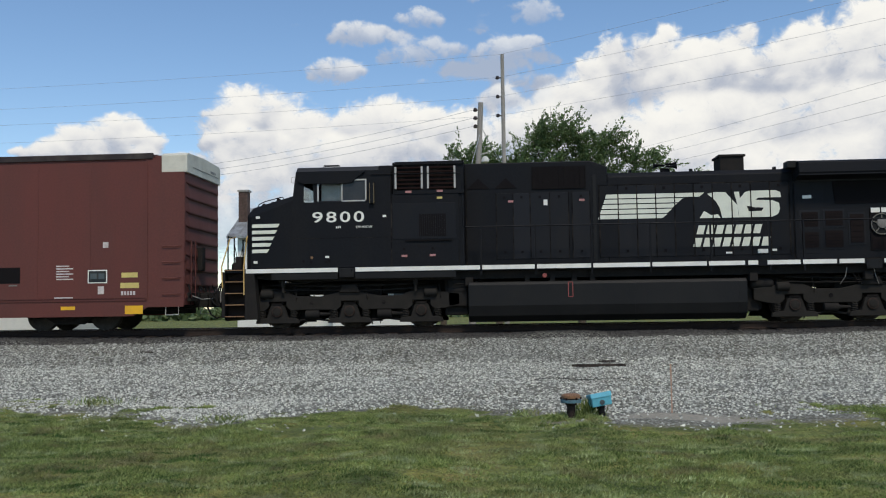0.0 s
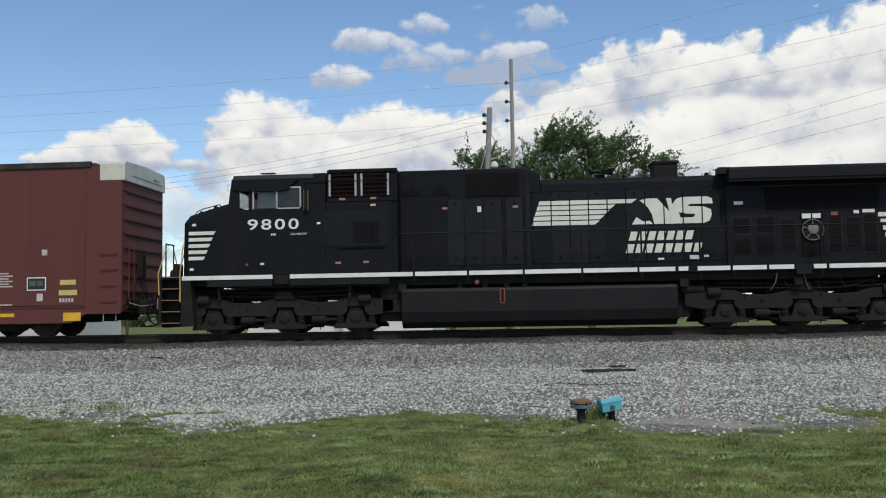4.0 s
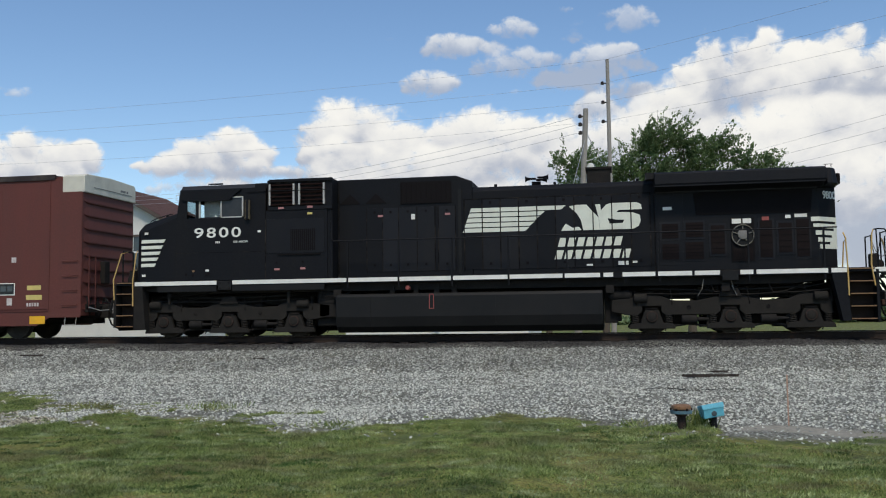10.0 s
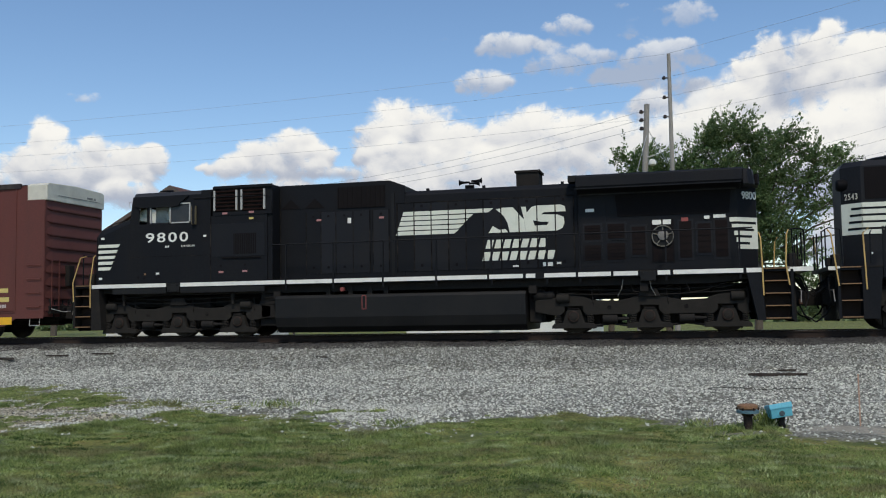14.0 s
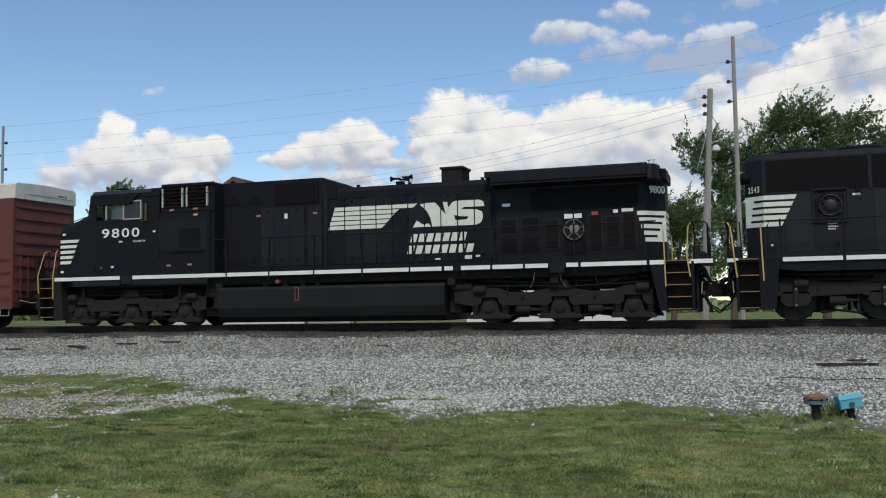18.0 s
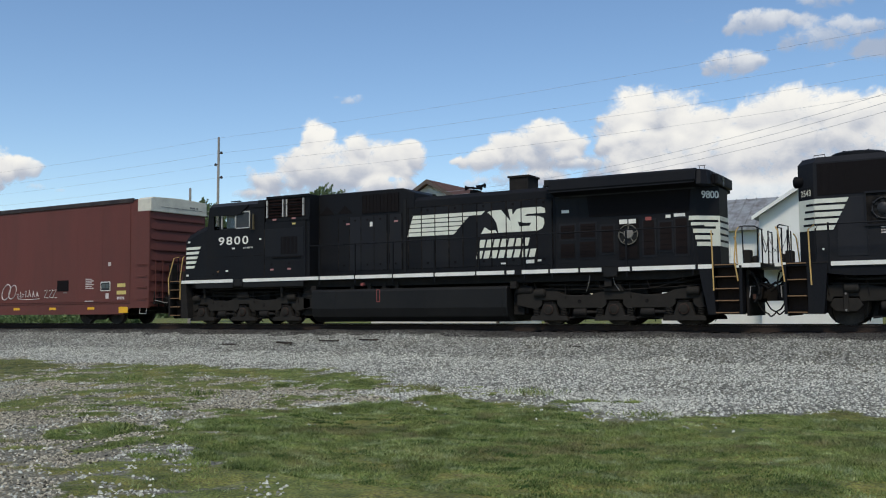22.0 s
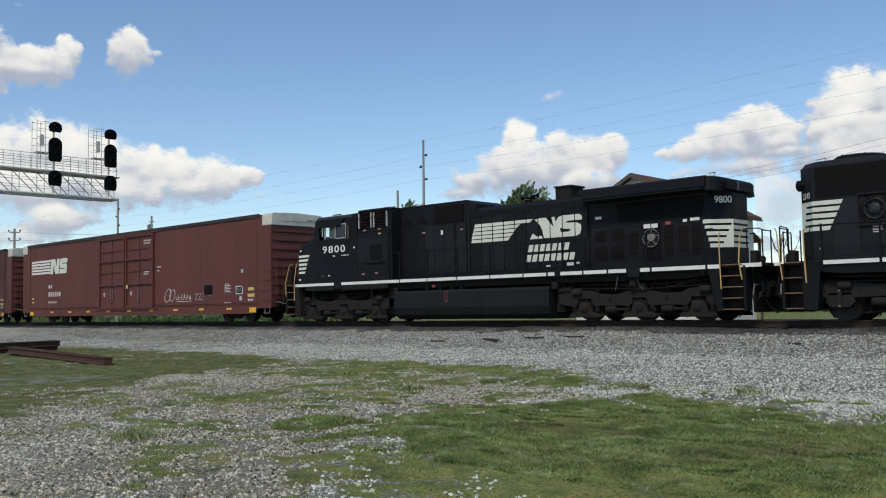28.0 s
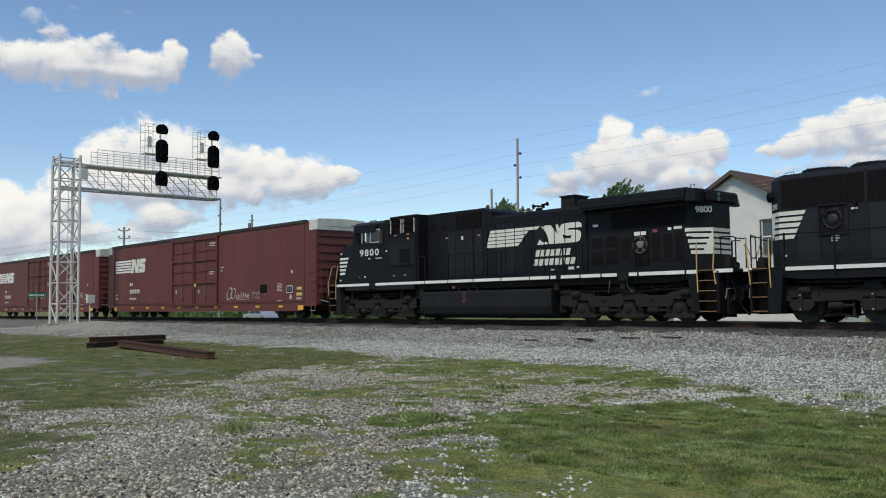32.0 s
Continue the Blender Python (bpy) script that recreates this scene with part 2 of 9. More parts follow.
def leaf_material(name, a, b, patchy=False):
    m = bpy.data.materials.new(name)
    m.use_nodes = True
    n, ln = m.node_tree.nodes, m.node_tree.links
    bs = n["Principled BSDF"]
    g = n.new("ShaderNodeNewGeometry")
    mix = n.new("ShaderNodeMix")
    mix.data_type = "RGBA"
    mix.inputs[6].default_value, mix.inputs[7].default_value = (*a, 1), (*b, 1)
    ln.new(g.outputs["Random Per Island"], mix.inputs[0])
    tc, ns, hs, mr = n.new("ShaderNodeTexCoord"), n.new("ShaderNodeTexNoise"), n.new("ShaderNodeHueSaturation"), n.new("ShaderNodeMapRange")
    ns.inputs["Scale"].default_value = 2.6 if patchy else 0.6
    ns.inputs["Detail"].default_value = 5
    mr.inputs[1].default_value, mr.inputs[2].default_value, mr.inputs[3].default_value, mr.inputs[4].default_value = 0.3, 0.7, (0.62 if patchy else 0.65), (1.48 if patchy else 1.35)
    ln.new(tc.outputs["Object"], ns.inputs[0])
    ln.new(ns.outputs[0], mr.inputs[0])
    ln.new(mr.outputs[0], hs.inputs["Value"])
    out = mix.outputs[2]
    if patchy:
        # straw, yellow and dark green patches of a weedy lawn
        for sc, lo, hi, col in ((1.4, 0.53, 0.66, (0.31, 0.355, 0.115)), (2.6, 0.56, 0.68, (0.29, 0.235, 0.13)), (3.2, 0.56, 0.63, (0.40, 0.45, 0.25)), (2.0, 0.53, 0.66, (0.045, 0.085, 0.018)), (4.5, 0.56, 0.68, (0.05, 0.085, 0.02)), (0.7, 0.56, 0.68, (0.24, 0.20, 0.10))):
            t2, r2, m2 = n.new("ShaderNodeTexNoise"), n.new("ShaderNodeMapRange"), n.new("ShaderNodeMix")
            mp = n.new("ShaderNodeMapping")
            mp.inputs["Location"].default_value = (sc * 7, sc * 3, 0)
            mp.inputs["Scale"].default_value = (0.8, 1.1, 1)
            t2.inputs["Scale"].default_value, t2.inputs["Detail"].default_value = sc, 5
            ln.new(tc.outputs["Object"], mp.inputs[0])
            ln.new(mp.outputs[0], t2.inputs["Vector"])
            r2.inputs[1].default_value, r2.inputs[2].default_value, r2.inputs[4].default_value = lo, hi, (0.60 if sum(col) > 0.4 else 0.22)
            ln.new(t2.outputs[0], r2.inputs[0])
            m2.data_type = "RGBA"
            m2.inputs[7].default_value = (*col, 1)
            ln.new(r2.outputs[0], m2.inputs[0])
            ln.new(out, m2.inputs[6])
            out = m2.outputs[2]
    ln.new(out, hs.inputs["Color"])
    ln.new(hs.outputs[0], bs.inputs["Base Color"])
    bs.inputs["Roughness"].default_value = 0.6
    bs.inputs["Specular IOR Level"].default_value = 0.2
    bs.inputs["Transmission Weight"].default_value = 0.0
    tr = n.new("ShaderNodeBsdfTranslucent")
    ms = n.new("ShaderNodeMixShader")
    ms.inputs[0].default_value = 0.3
    ln.new(hs.outputs[0], tr.inputs[0])
    ln.new(bs.outputs[0], ms.inputs[1])
    ln.new(tr.outputs[0], ms.inputs[2])
    ln.new(ms.outputs[0], n["Material Output"].inputs[0])
    return m


M["leaf"] = leaf_material("tree_leaves", (0.080, 0.136, 0.050), (0.200, 0.268, 0.110))
M["leaf2"] = leaf_material("pale_leaves", (0.09, 0.14, 0.045), (0.17, 0.22, 0.08))
M["leaf3"] = leaf_material("distant_leaves", (0.135, 0.190, 0.085), (0.235, 0.290, 0.135))
M["blade"] = leaf_material("grass_blades", (0.054, 0.104, 0.020), (0.340, 0.392, 0.135), patchy=True)
M["dryblade"] = leaf_material("dry_grass_blades", (0.075, 0.088, 0.018), (0.29, 0.285, 0.085), patchy=True)
# blades made pale in colour, as tuft tops that catch the sun
M["sunlitblade"] = leaf_material("sunlit_grass_blades", (0.28, 0.34, 0.12), (0.52, 0.57, 0.28))
M["darkblade"] = leaf_material("dark_grass_blades", (0.035, 0.075, 0.016), (0.10, 0.17, 0.045))
M["ballast"] = material("dark_ballast_stone", (0.298, 0.302, 0.262), 0.9, vary=0.15, per="island", spread=0.85, grime=0.35, grime_color=(0.19, 0.185, 0.16), scale=1.2, bump=0.2)
# dark stone at the rails; the shade there is put into its colour
M["shaded"] = material("shaded_ballast_stone", (0.050, 0.046, 0.041), 0.9, vary=0.15, per="island", spread=0.7, grime=0.5, grime_color=(0.028, 0.025, 0.022), scale=1.2, bump=0.2)
M["trodden"] = material("weathered_stone", (0.312, 0.288, 0.214), 0.9, vary=0.15, per="island", spread=0.95, grime=0.35, grime_color=(0.22, 0.19, 0.145), scale=1.2, bump=0.2)
M["stone"] = material("ballast_stone", (0.418, 0.424, 0.364), 0.9, vary=0.15, per="island", spread=0.75, grime=0.35, grime_color=(0.28, 0.272, 0.235), scale=1.2, bump=0.2)


# ---- building blocks ----
class Geo:
    """Gathers plain solids and turns them into one mesh."""

    def __init__(self):
        self.v, self.f = [], []

    def add(self, verts, faces):
        k = len(self.v)
        self.v += [tuple(p) for p in verts]
        self.f += [tuple(i + k for i in q) for q in faces]
        return self

    def box(self, x0, x1, y0, y1, z0, z1):
        x0, x1, y0, y1, z0, z1 = min(x0, x1), max(x0, x1), min(y0, y1), max(y0, y1), min(z0, z1), max(z0, z1)
        return self.add([(x0, y0, z0), (x1, y0, z0), (x1, y1, z0), (x0, y1, z0), (x0, y0, z1), (x1, y0, z1), (x1, y1, z1), (x0, y1, z1)],
                        [(0, 3, 2, 1), (4, 5, 6, 7), (0, 1, 5, 4), (1, 2, 6, 5), (2, 3, 7, 6), (3, 0, 4, 7)])

    def prism(self, pts, a, b, axis="y", pts2=None):
        """A polygon drawn in the two other axes and drawn out from a to b; pts2 is the outline at b."""
        n = len(pts)
        pts2 = pts2 or pts
        put = {"y": lambda p, t: (p[0], t, p[1]), "x": lambda p, t: (t, p[0], p[1]), "z": lambda p, t: (p[0], p[1], t)}[axis]
        return self.add([put(p, a) for p in pts] + [put(p, b) for p in pts2],
                        [tuple(range(n)), tuple(range(2 * n - 1, n - 1, -1))] + [(i, i + n, (i + 1) % n + n, (i + 1) % n) for i in range(n)])

    def tube(self, pts, r, n=6, r2=None):
        pts = [Vector(p) for p in pts]
        rings = []
        for i, p in enumerate(pts):
            d = (pts[min(i + 1, len(pts) - 1)] - pts[max(i - 1, 0)]).normalized()
            side = d.cross(Vector((0, 0, 1)) if abs(d.z) < 0.9 else Vector((1, 0, 0))).normalized()
            up = side.cross(d)
            rr = r if r2 is None else r + (r2 - r) * i / (len(pts) - 1)
            rings += [p + (side * math.cos(2 * math.pi * k / n) + up * math.sin(2 * math.pi * k / n)) * rr for k in range(n)]
        m = len(pts)
        faces = [(i * n + k, i * n + (k + 1) % n, (i + 1) * n + (k + 1) % n, (i + 1) * n + k) for i in range(m - 1) for k in range(n)]
        faces += [tuple(range(n - 1, -1, -1)), tuple((m - 1) * n + k for k in range(n))]
        return self.add(rings, faces)

    def lathe(self, prof, c, axis="y", n=20):
        """A profile of (radius, offset) turned about an axis through c."""
        vs = []
        for r, o in prof:
            for k in range(n):
                u, w = r * math.cos(2 * math.pi * k / n), r * math.sin(2 * math.pi * k / n)
                vs.append({"y": (c[0] + u, c[1] + o, c[2] + w), "x": (c[0] + o, c[1] + u, c[2] + w), "z": (c[0] + u, c[1] + w, c[2] + o)}[axis])
        m = len(prof)
        fs = [(i * n + k, i * n + (k + 1) % n, (i + 1) * n + (k + 1) % n, (i + 1) * n + k) for i in range(m - 1) for k in range(n)]
        fs += [tuple(range(n - 1, -1, -1)), tuple((m - 1) * n + k for k in range(n))]
        return self.add(vs, fs)

    def mesh(self, name, mat, smooth=False):
        me = bpy.data.meshes.new(name)
        me.from_pydata(self.v, [], self.f)
        bm = bmesh.new()
        bm.from_mesh(me)
        bmesh.ops.recalc_face_normals(bm, faces=bm.faces)
        bm.to_mesh(me)
        bm.free()
        me.materials.append(mat)
        if smooth:
            me.shade_smooth()
            me.set_sharp_from_angle(angle=radians(40))
        return me


def part(name, geo, mat, parent=None, label="", bevel=0.0, smooth=False, at=None):
    ob = new(name, geo.mesh(name, mat, smooth) if isinstance(geo, Geo) else geo)
    if parent is not None:
        ob.parent = parent
    if at is not None:
        ob.matrix_basis = at
    if label:
        ob["label"] = label
    if bevel:
        b = ob.modifiers.new("bevel", "BEVEL")
        b.width, b.segments, b.limit_method, b.angle_limit = bevel, 2, "ANGLE", radians(35)
    return ob


def thing(name, label, category, at=None, group="", kind=""):
    ob = new(name)
    if at is not None:
        ob.matrix_basis = at
    return tagged(ob, label, category, group, kind)


def lettering(name, text, mat, parent, at, height, offset=0.012, width=None, label=""):
    cu = bpy.data.curves.new("lettering", "FONT")
    cu.body, cu.size, cu.offset, cu.extrude = text, 1.0, offset, 0.004
    tmp = bpy.data.objects.new("lettering", cu)
    scene.collection.objects.link(tmp)
    bpy.context.view_layer.update()
    me = bpy.data.meshes.new_from_object(tmp.evaluated_get(bpy.context.evaluated_depsgraph_get()))
    bpy.data.objects.remove(tmp)
    co = np.empty(len(me.vertices) * 3)
    me.vertices.foreach_get("co", co)
    co = co.reshape(-1, 3)
    lo, hi = co.min(0), co.max(0)
    k = height / (hi[1] - lo[1])
    kx = width / (hi[0] - lo[0]) if width else k
    co[:, 0], co[:, 1] = (co[:, 0] - lo[0]) * kx, (co[:, 1] - lo[1]) * k
    me.vertices.foreach_set("co", co.ravel())
    me.name = name
    me.materials.clear()
    me.materials.append(mat)
    return part(name, me, mat, parent, label, at=at)


# ---- ground ----
def rise(y):
    """Height of the ground across the track."""
    return np.interp(y, [-60, -14.7, -5.0, -4.6, -2.0, -1.6, 1.6, 2.0, 4.4, 9, 60], [-1.0, -0.95, -0.80, -0.74, -0.31, -0.20, -0.20, -0.31, -0.72, -0.85, -0.85])


def fuzz(x, y, s, seed=0):
    """Smooth value noise in 0..1 on a lattice of s metres."""
    rs = np.random.RandomState(seed)
    tab = rs.rand(256, 256)
    u, v = x / s, y / s
    i, j = np.floor(u).astype(int), np.floor(v).astype(int)
    fu, fv = u - i, v - j
    fu, fv = fu * fu * (3 - 2 * fu), fv * fv * (3 - 2 * fv)
    t = lambda a, b: tab[a % 256, b % 256]
    return (t(i, j) * (1 - fu) + t(i + 1, j) * fu) * (1 - fv) + (t(i, j + 1) * (1 - fu) + t(i + 1, j + 1) * fu) * fv


def inside(x, y, poly):
    out = np.zeros(np.shape(x), bool)
    for (x0, y0), (x1, y1) in zip(poly, poly[1:] + poly[:1]):
        hit = ((y0 > y) != (y1 > y)) & (x < (x1 - x0) * (y - y0) / (y1 - y0 + 1e-9) + x0)
        out ^= hit
    return out


LAWN = [(-9.2, -16.3), (-8.8, -15.1), (-8.0, -14.2), (-7.0, -13.3), (-6.0, -12.8), (-5.2, -13.9), (-3.8, -14.6), (-2.6, -13.6), (-1.2, -13.1), (0.4, -13.5), (0.8, -14.6), (2.7, -14.8),
        (3.3, -14.2), (6, -14.2), (14, -13.6), (40, -13), (40, -60), (-2, -60), (-4.6, -24), (-5.7, -21.6), (-6.7, -20.1), (-7.6, -19.2), (-8.4, -18.3), (-9.0, -17.4)]
CLUMPS = [(-8.6, -21.9, 1.0, 0.30), (-10.3, -18.8, 1.1, 0.6), (-9.8, -20.9, 0.5, 0.22), (-11.9, -20.2, 0.8, 0.35), (-10.9, -16.9, 0.5, 0.3), (-12.2, -14.6, 0.5, 0.25), (-8.3, -12.5, 0.6, 0.2), (-6.9, -12.6, 0.4, 0.18)]
WEST = [(-21, -10.6), (-24, -9.6), (-36, -9.0), (-52, -9.5), (-70, -11), (-75, -60), (-11, -60), (-9.6, -24.2), (-10.4, -23.0), (-12.6, -22.0), (-14.4, -20.7), (-16.9, -17.9), (-19.4, -15.5), (-19.0, -13.6)]
STRIP = [(-7.3, -13.1), (-7.6, -12.3), (-9.2, -11.6), (-11, -11.2), (-13.2, -9.9), (-15, -9.6), (-20, -9.8), (-20, -13.6), (-15.5, -13.9), (-13, -14.6), (-11.5, -13.6), (-10, -13.0)]
MIX = [(-9.2, -13.2), (-14, -12.5), (-19.5, -13.5), (-17, -17.8), (-14, -21), (-12.9, -24), (-4.6, -24.5), (-5.8, -21.4), (-7.7, -19.2), (-9.1, -16.8)]
SOIL = [(-8.6, -12.6), (-20, -10.2), (-75, -8.0), (-75, -40), (-4, -40), (-4.6, -24), (-7.7, -19.2)]
BARE = [(-25.3, -20.2), (-28.3, -16.9), (-33, -18.3), (-40, -20.5), (-40, -25), (-28, -23.5)]


def margin(x, y, poly):
    """Distance to a patch's edge, positive inside it."""
    d2 = np.full(np.shape(x), 1e9)
    for (x0, y0), (x1, y1) in zip(poly, poly[1:] + poly[:1]):
        dx, dy = x1 - x0, y1 - y0
        t = np.clip(((x - x0) * dx + (y - y0) * dy) / (dx * dx + dy * dy + 1e-9), 0, 1)
        d2 = np.minimum(d2, (x - x0 - t * dx) ** 2 + (y - y0 - t * dy) ** 2)
    return np.where(inside(x, y, poly), 1, -1) * np.sqrt(d2)


def turf(x, y):
    """How much grass grows, 0 to 1."""
    wx = x + (fuzz(x, y, 1.6, 1) - 0.5) * 1.6 + (fuzz(x, y, 0.5, 2) - 0.5) * 1.2 + (fuzz(x, y, 0.17, 12) - 0.5) * 0.9
    wy = y + (fuzz(x, y, 1.6, 3) - 0.5) * 1.2 + (fuzz(x, y, 0.5, 4) - 0.5) * 1.0 + (fuzz(x, y, 0.17, 14) - 0.5) * 0.7
    n = fuzz(x, y, 1.5, 5) * 0.33 + fuzz(x, y, 0.5, 6) * 0.32 + fuzz(x, y, 0.16, 16) * 0.35
    g = np.zeros(np.shape(x))
    g = np.where(inside(wx, wy, MIX), np.clip((n - np.interp(y, [-19.5, -17.5, -15.8], [0.56, 0.43, 0.50])) * 4.0, 0, 0.8), g)
    g = np.where(inside(wx, wy, STRIP), np.clip((n - np.interp(x, [-15, -10], [0.31, 0.38])) * 4.5, 0, 0.9), g)
    g = np.where(inside(wx, wy, WEST), np.clip((n - np.interp(x, [-20, -13], [0.24, 0.31])) * 4, 0.0, 1), g)
    d = margin(wx, wy, LAWN)
    g = np.maximum(g, np.clip((n - np.interp(d, [-0.7, 0.1, 0.8, 2.0, 3.2], [0.80, 0.52, 0.36, 0.23, 0.16])) * 5, np.interp(d, [1.2, 2.5], [0, 0.2]), 1))
    for cx, cy, rx, ry in CLUMPS:
        g = np.maximum(g, np.clip((1.1 - ((wx - cx) / rx) ** 2 - ((wy - cy) / ry) ** 2) * 1.5 + (n - 0.5), 0, 0.95))
    g = np.where(inside(wx, wy, BARE), 0.0, g)
    band = (wy > -15.4) & (wy < -13.6) & (wx > 3.2)
    g = np.where(band, np.clip((n - 0.42) * 5, 0, 0.9), g)
    g = np.where(y > 5.2 + (fuzz(x, y, 2.0, 7) - 0.5), 1.0, g)
    return g


def fines(x, y):
    """Where smooth pale fines lie, 0 to 1."""
    n = fuzz(x, y, 1.2, 60) * 0.6 + fuzz(x, y, 0.4, 61) * 0.4
    heap = np.exp(-((x + 60) / 12.0) ** 2 - ((y + 6.0) / 2.6) ** 2)
    bare = np.where(inside(x + (n - 0.5) * 2, y + (n - 0.5) * 2, BARE), 0.8, 0.0)
    pad = 1 - ((x - 2.4) / 1.15) ** 2 - ((y + 14.45) / 0.36) ** 2 + (n - 0.5) * 1.2
    return np.clip(np.maximum(np.maximum((heap - 0.45 + (n - 0.5) * 0.6) * 4, bare), pad * 2), 0, 0.9)


def lines(dense, far):
    return np.concatenate([-far[::-1] + dense[0], dense, dense[-1] + far])


FAR = np.array([2.0, 5, 10, 20, 40, 80, 160, 320, 640, 1300, 2600])
gx = lines(np.arange(-62, 22, 0.22), FAR)
gy = np.concatenate([-27 - FAR[::-1], np.arange(-27, -1.4, 0.2), np.array([-1.2, 0, 1.4, 2, 3, 4.4, 5, 5.6, 6.5, 8, 10, 14, 20, 30, 45]), 45 + FAR])
GX, GY = np.meshgrid(gx, gy, indexing="ij")
GZ = rise(GY) + (fuzz(GX, GY, 1.6, 8) - 0.5) * 0.07 + (fuzz(GX, GY, 0.45, 9) - 0.5) * 0.035
GZ += 0.62 * np.exp(-((GX + 57) / 9.0) ** 2 - ((GY + 5.4) / 1.9) ** 2)
GT = turf(GX, GY)
GZ += GT * (fuzz(GX, GY, 0.6, 10) - 0.3) * 0.05
na, nb = GX.shape
me = bpy.data.meshes.new("ground")
idx = np.arange(na * nb).reshape(na, nb)
quads = np.stack([idx[:-1, :-1], idx[1:, :-1], idx[1:, 1:], idx[:-1, 1:]], -1).reshape(-1, 4)


def fast_mesh(name, co, faces, mat):
    """A mesh from arrays of vertices and faces of one size."""
    me = bpy.data.meshes.new(name)
    k = faces.shape[1]
    me.vertices.add(len(co))
    me.vertices.foreach_set("co", np.ascontiguousarray(co, dtype=np.float32).ravel())
    me.loops.add(faces.size)
    me.loops.foreach_set("vertex_index", np.ascontiguousarray(faces, dtype=np.int32).ravel())
    me.polygons.add(len(faces))
    me.polygons.foreach_set("loop_start", np.arange(0, faces.size, k, dtype=np.int32))
    me.update(calc_edges=True)
    me.validate()
    me.materials.append(mat)
    return me


def ground_material():
    m = bpy.data.materials.new("gravel_and_turf")
    m.use_nodes = True
    n, ln = m.node_tree.nodes, m.node_tree.links
    bs = n["Principled BSDF"]
    tc = n.new("ShaderNodeTexCoord")

    def noise_tex(scale, detail=4, rough=0.6):
        t = n.new("ShaderNodeTexNoise")
        t.inputs["Scale"].default_value, t.inputs["Detail"].default_value, t.inputs["Roughness"].default_value = scale, detail, rough
        ln.new(tc.outputs["Object"], t.inputs["Vector"])
        return t

    def ramp(src, *stops):
        r = n.new("ShaderNodeValToRGB")
        r.color_ramp.elements[0].position, r.color_ramp.elements[0].color = stops[0][0], (*stops[0][1], 1)
        r.color_ramp.elements[1].position, r.color_ramp.elements[1].color = stops[-1][0], (*stops[-1][1], 1)
        for p, c in stops[1:-1]:
            e = r.color_ramp.elements.new(p)
            e.color = (*c, 1)
        ln.new(src, r.inputs[0])
        return r.outputs[0]

    def mix(f, a, b, kind="MIX"):
        x = n.new("ShaderNodeMix")
        x.data_type, x.blend_type = "RGBA", kind
        if isinstance(f, float):
            x.inputs[0].default_value = f
        else:
            ln.new(f, x.inputs[0])
        ln.new(a, x.inputs[6])
        ln.new(b, x.inputs[7])
        return x.outputs[2]

    vor = n.new("ShaderNodeTexVoronoi")
    vor.inputs["Scale"].default_value = 28
    ln.new(tc.outputs["Object"], vor.inputs["Vector"])
    sep = n.new("ShaderNodeSeparateColor")
    ln.new(vor.outputs["Color"], sep.inputs[0])
    pebble = ramp(sep.outputs[0], (0.0, (0.095, 0.097, 0.085)), (0.45, (0.285, 0.291, 0.255)), (1.0, (0.53, 0.538, 0.470)))
    # shade in the gaps between pebbles, multiplied into the colour
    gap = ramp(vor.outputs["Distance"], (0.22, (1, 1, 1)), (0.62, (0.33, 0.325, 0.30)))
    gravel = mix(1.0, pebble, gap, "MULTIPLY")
    dirt = ramp(noise_tex(0.45, 6).outputs[0], (0.40, (1, 1, 1)), (0.66, (0.72, 0.68, 0.60)))
    gravel = mix(1.0, gravel, dirt, "MULTIPLY")
    # trodden soil between the stones
    so = n.new("ShaderNodeAttribute")
    so.attribute_name = "soil"
    patch = n.new("ShaderNodeMath")
    patch.operation = "MULTIPLY"
    ln.new(so.outputs["Fac"], patch.inputs[0])
    ln.new(ramp(noise_tex(2.2, 6, 0.7).outputs[0], (0.30, (0.25, 0.25, 0.25)), (0.52, (1, 1, 1))), patch.inputs[1])
    earth = ramp(noise_tex(24, 5, 0.7).outputs[0], (0.3, (0.12, 0.105, 0.066)), (0.7, (0.29, 0.265, 0.18)))
    gravel = mix(patch.outputs[0], gravel, earth)
    grass = ramp(noise_tex(1.3, 6, 0.7).outputs[0], (0.30, (0.055, 0.085, 0.018)), (0.46, (0.13, 0.166, 0.037)), (0.58, (0.20, 0.228, 0.058)), (0.70, (0.245, 0.20, 0.09)))
    straw = ramp(noise_tex(0.8, 5, 0.65).outputs[0], (0.45, (1, 1, 1)), (0.62, (1.25, 1.0, 0.95)))
    grass = mix(1.0, grass, straw, "MULTIPLY")
    fleck = ramp(noise_tex(38, 3).outputs[0], (0.32, (0.30, 0.30, 0.26)), (0.66, (1.4, 1.38, 1.22)))
    grass = mix(1.0, grass, fleck, "MULTIPLY")
    clump = ramp(noise_tex(5.0, 5, 0.7).outputs[0], (0.36, (0.72, 0.74, 0.68)), (0.62, (1.15, 1.13, 1.1)))
    grass = mix(1.0, grass, clump, "MULTIPLY")
    # browner, drier turf in the west
    wv = n.new("ShaderNodeAttribute")
    wv.attribute_name = "dry"
    hay = ramp(noise_tex(3.0, 6, 0.7).outputs[0], (0.38, (0.026, 0.042, 0.010)), (0.50, (0.085, 0.092, 0.026)), (0.62, (0.16, 0.145, 0.045)))
    grass = mix(wv.outputs["Fac"], grass, hay)
    at = n.new("ShaderNodeAttribute")
    at.attribute_name = "turf"
    edge = n.new("ShaderNodeMath")
    edge.operation = "ADD"
    fine = noise_tex(9, 4)
    sub = n.new("ShaderNodeMapRange")
    sub.inputs[3].default_value, sub.inputs[4].default_value = -0.45, 0.45
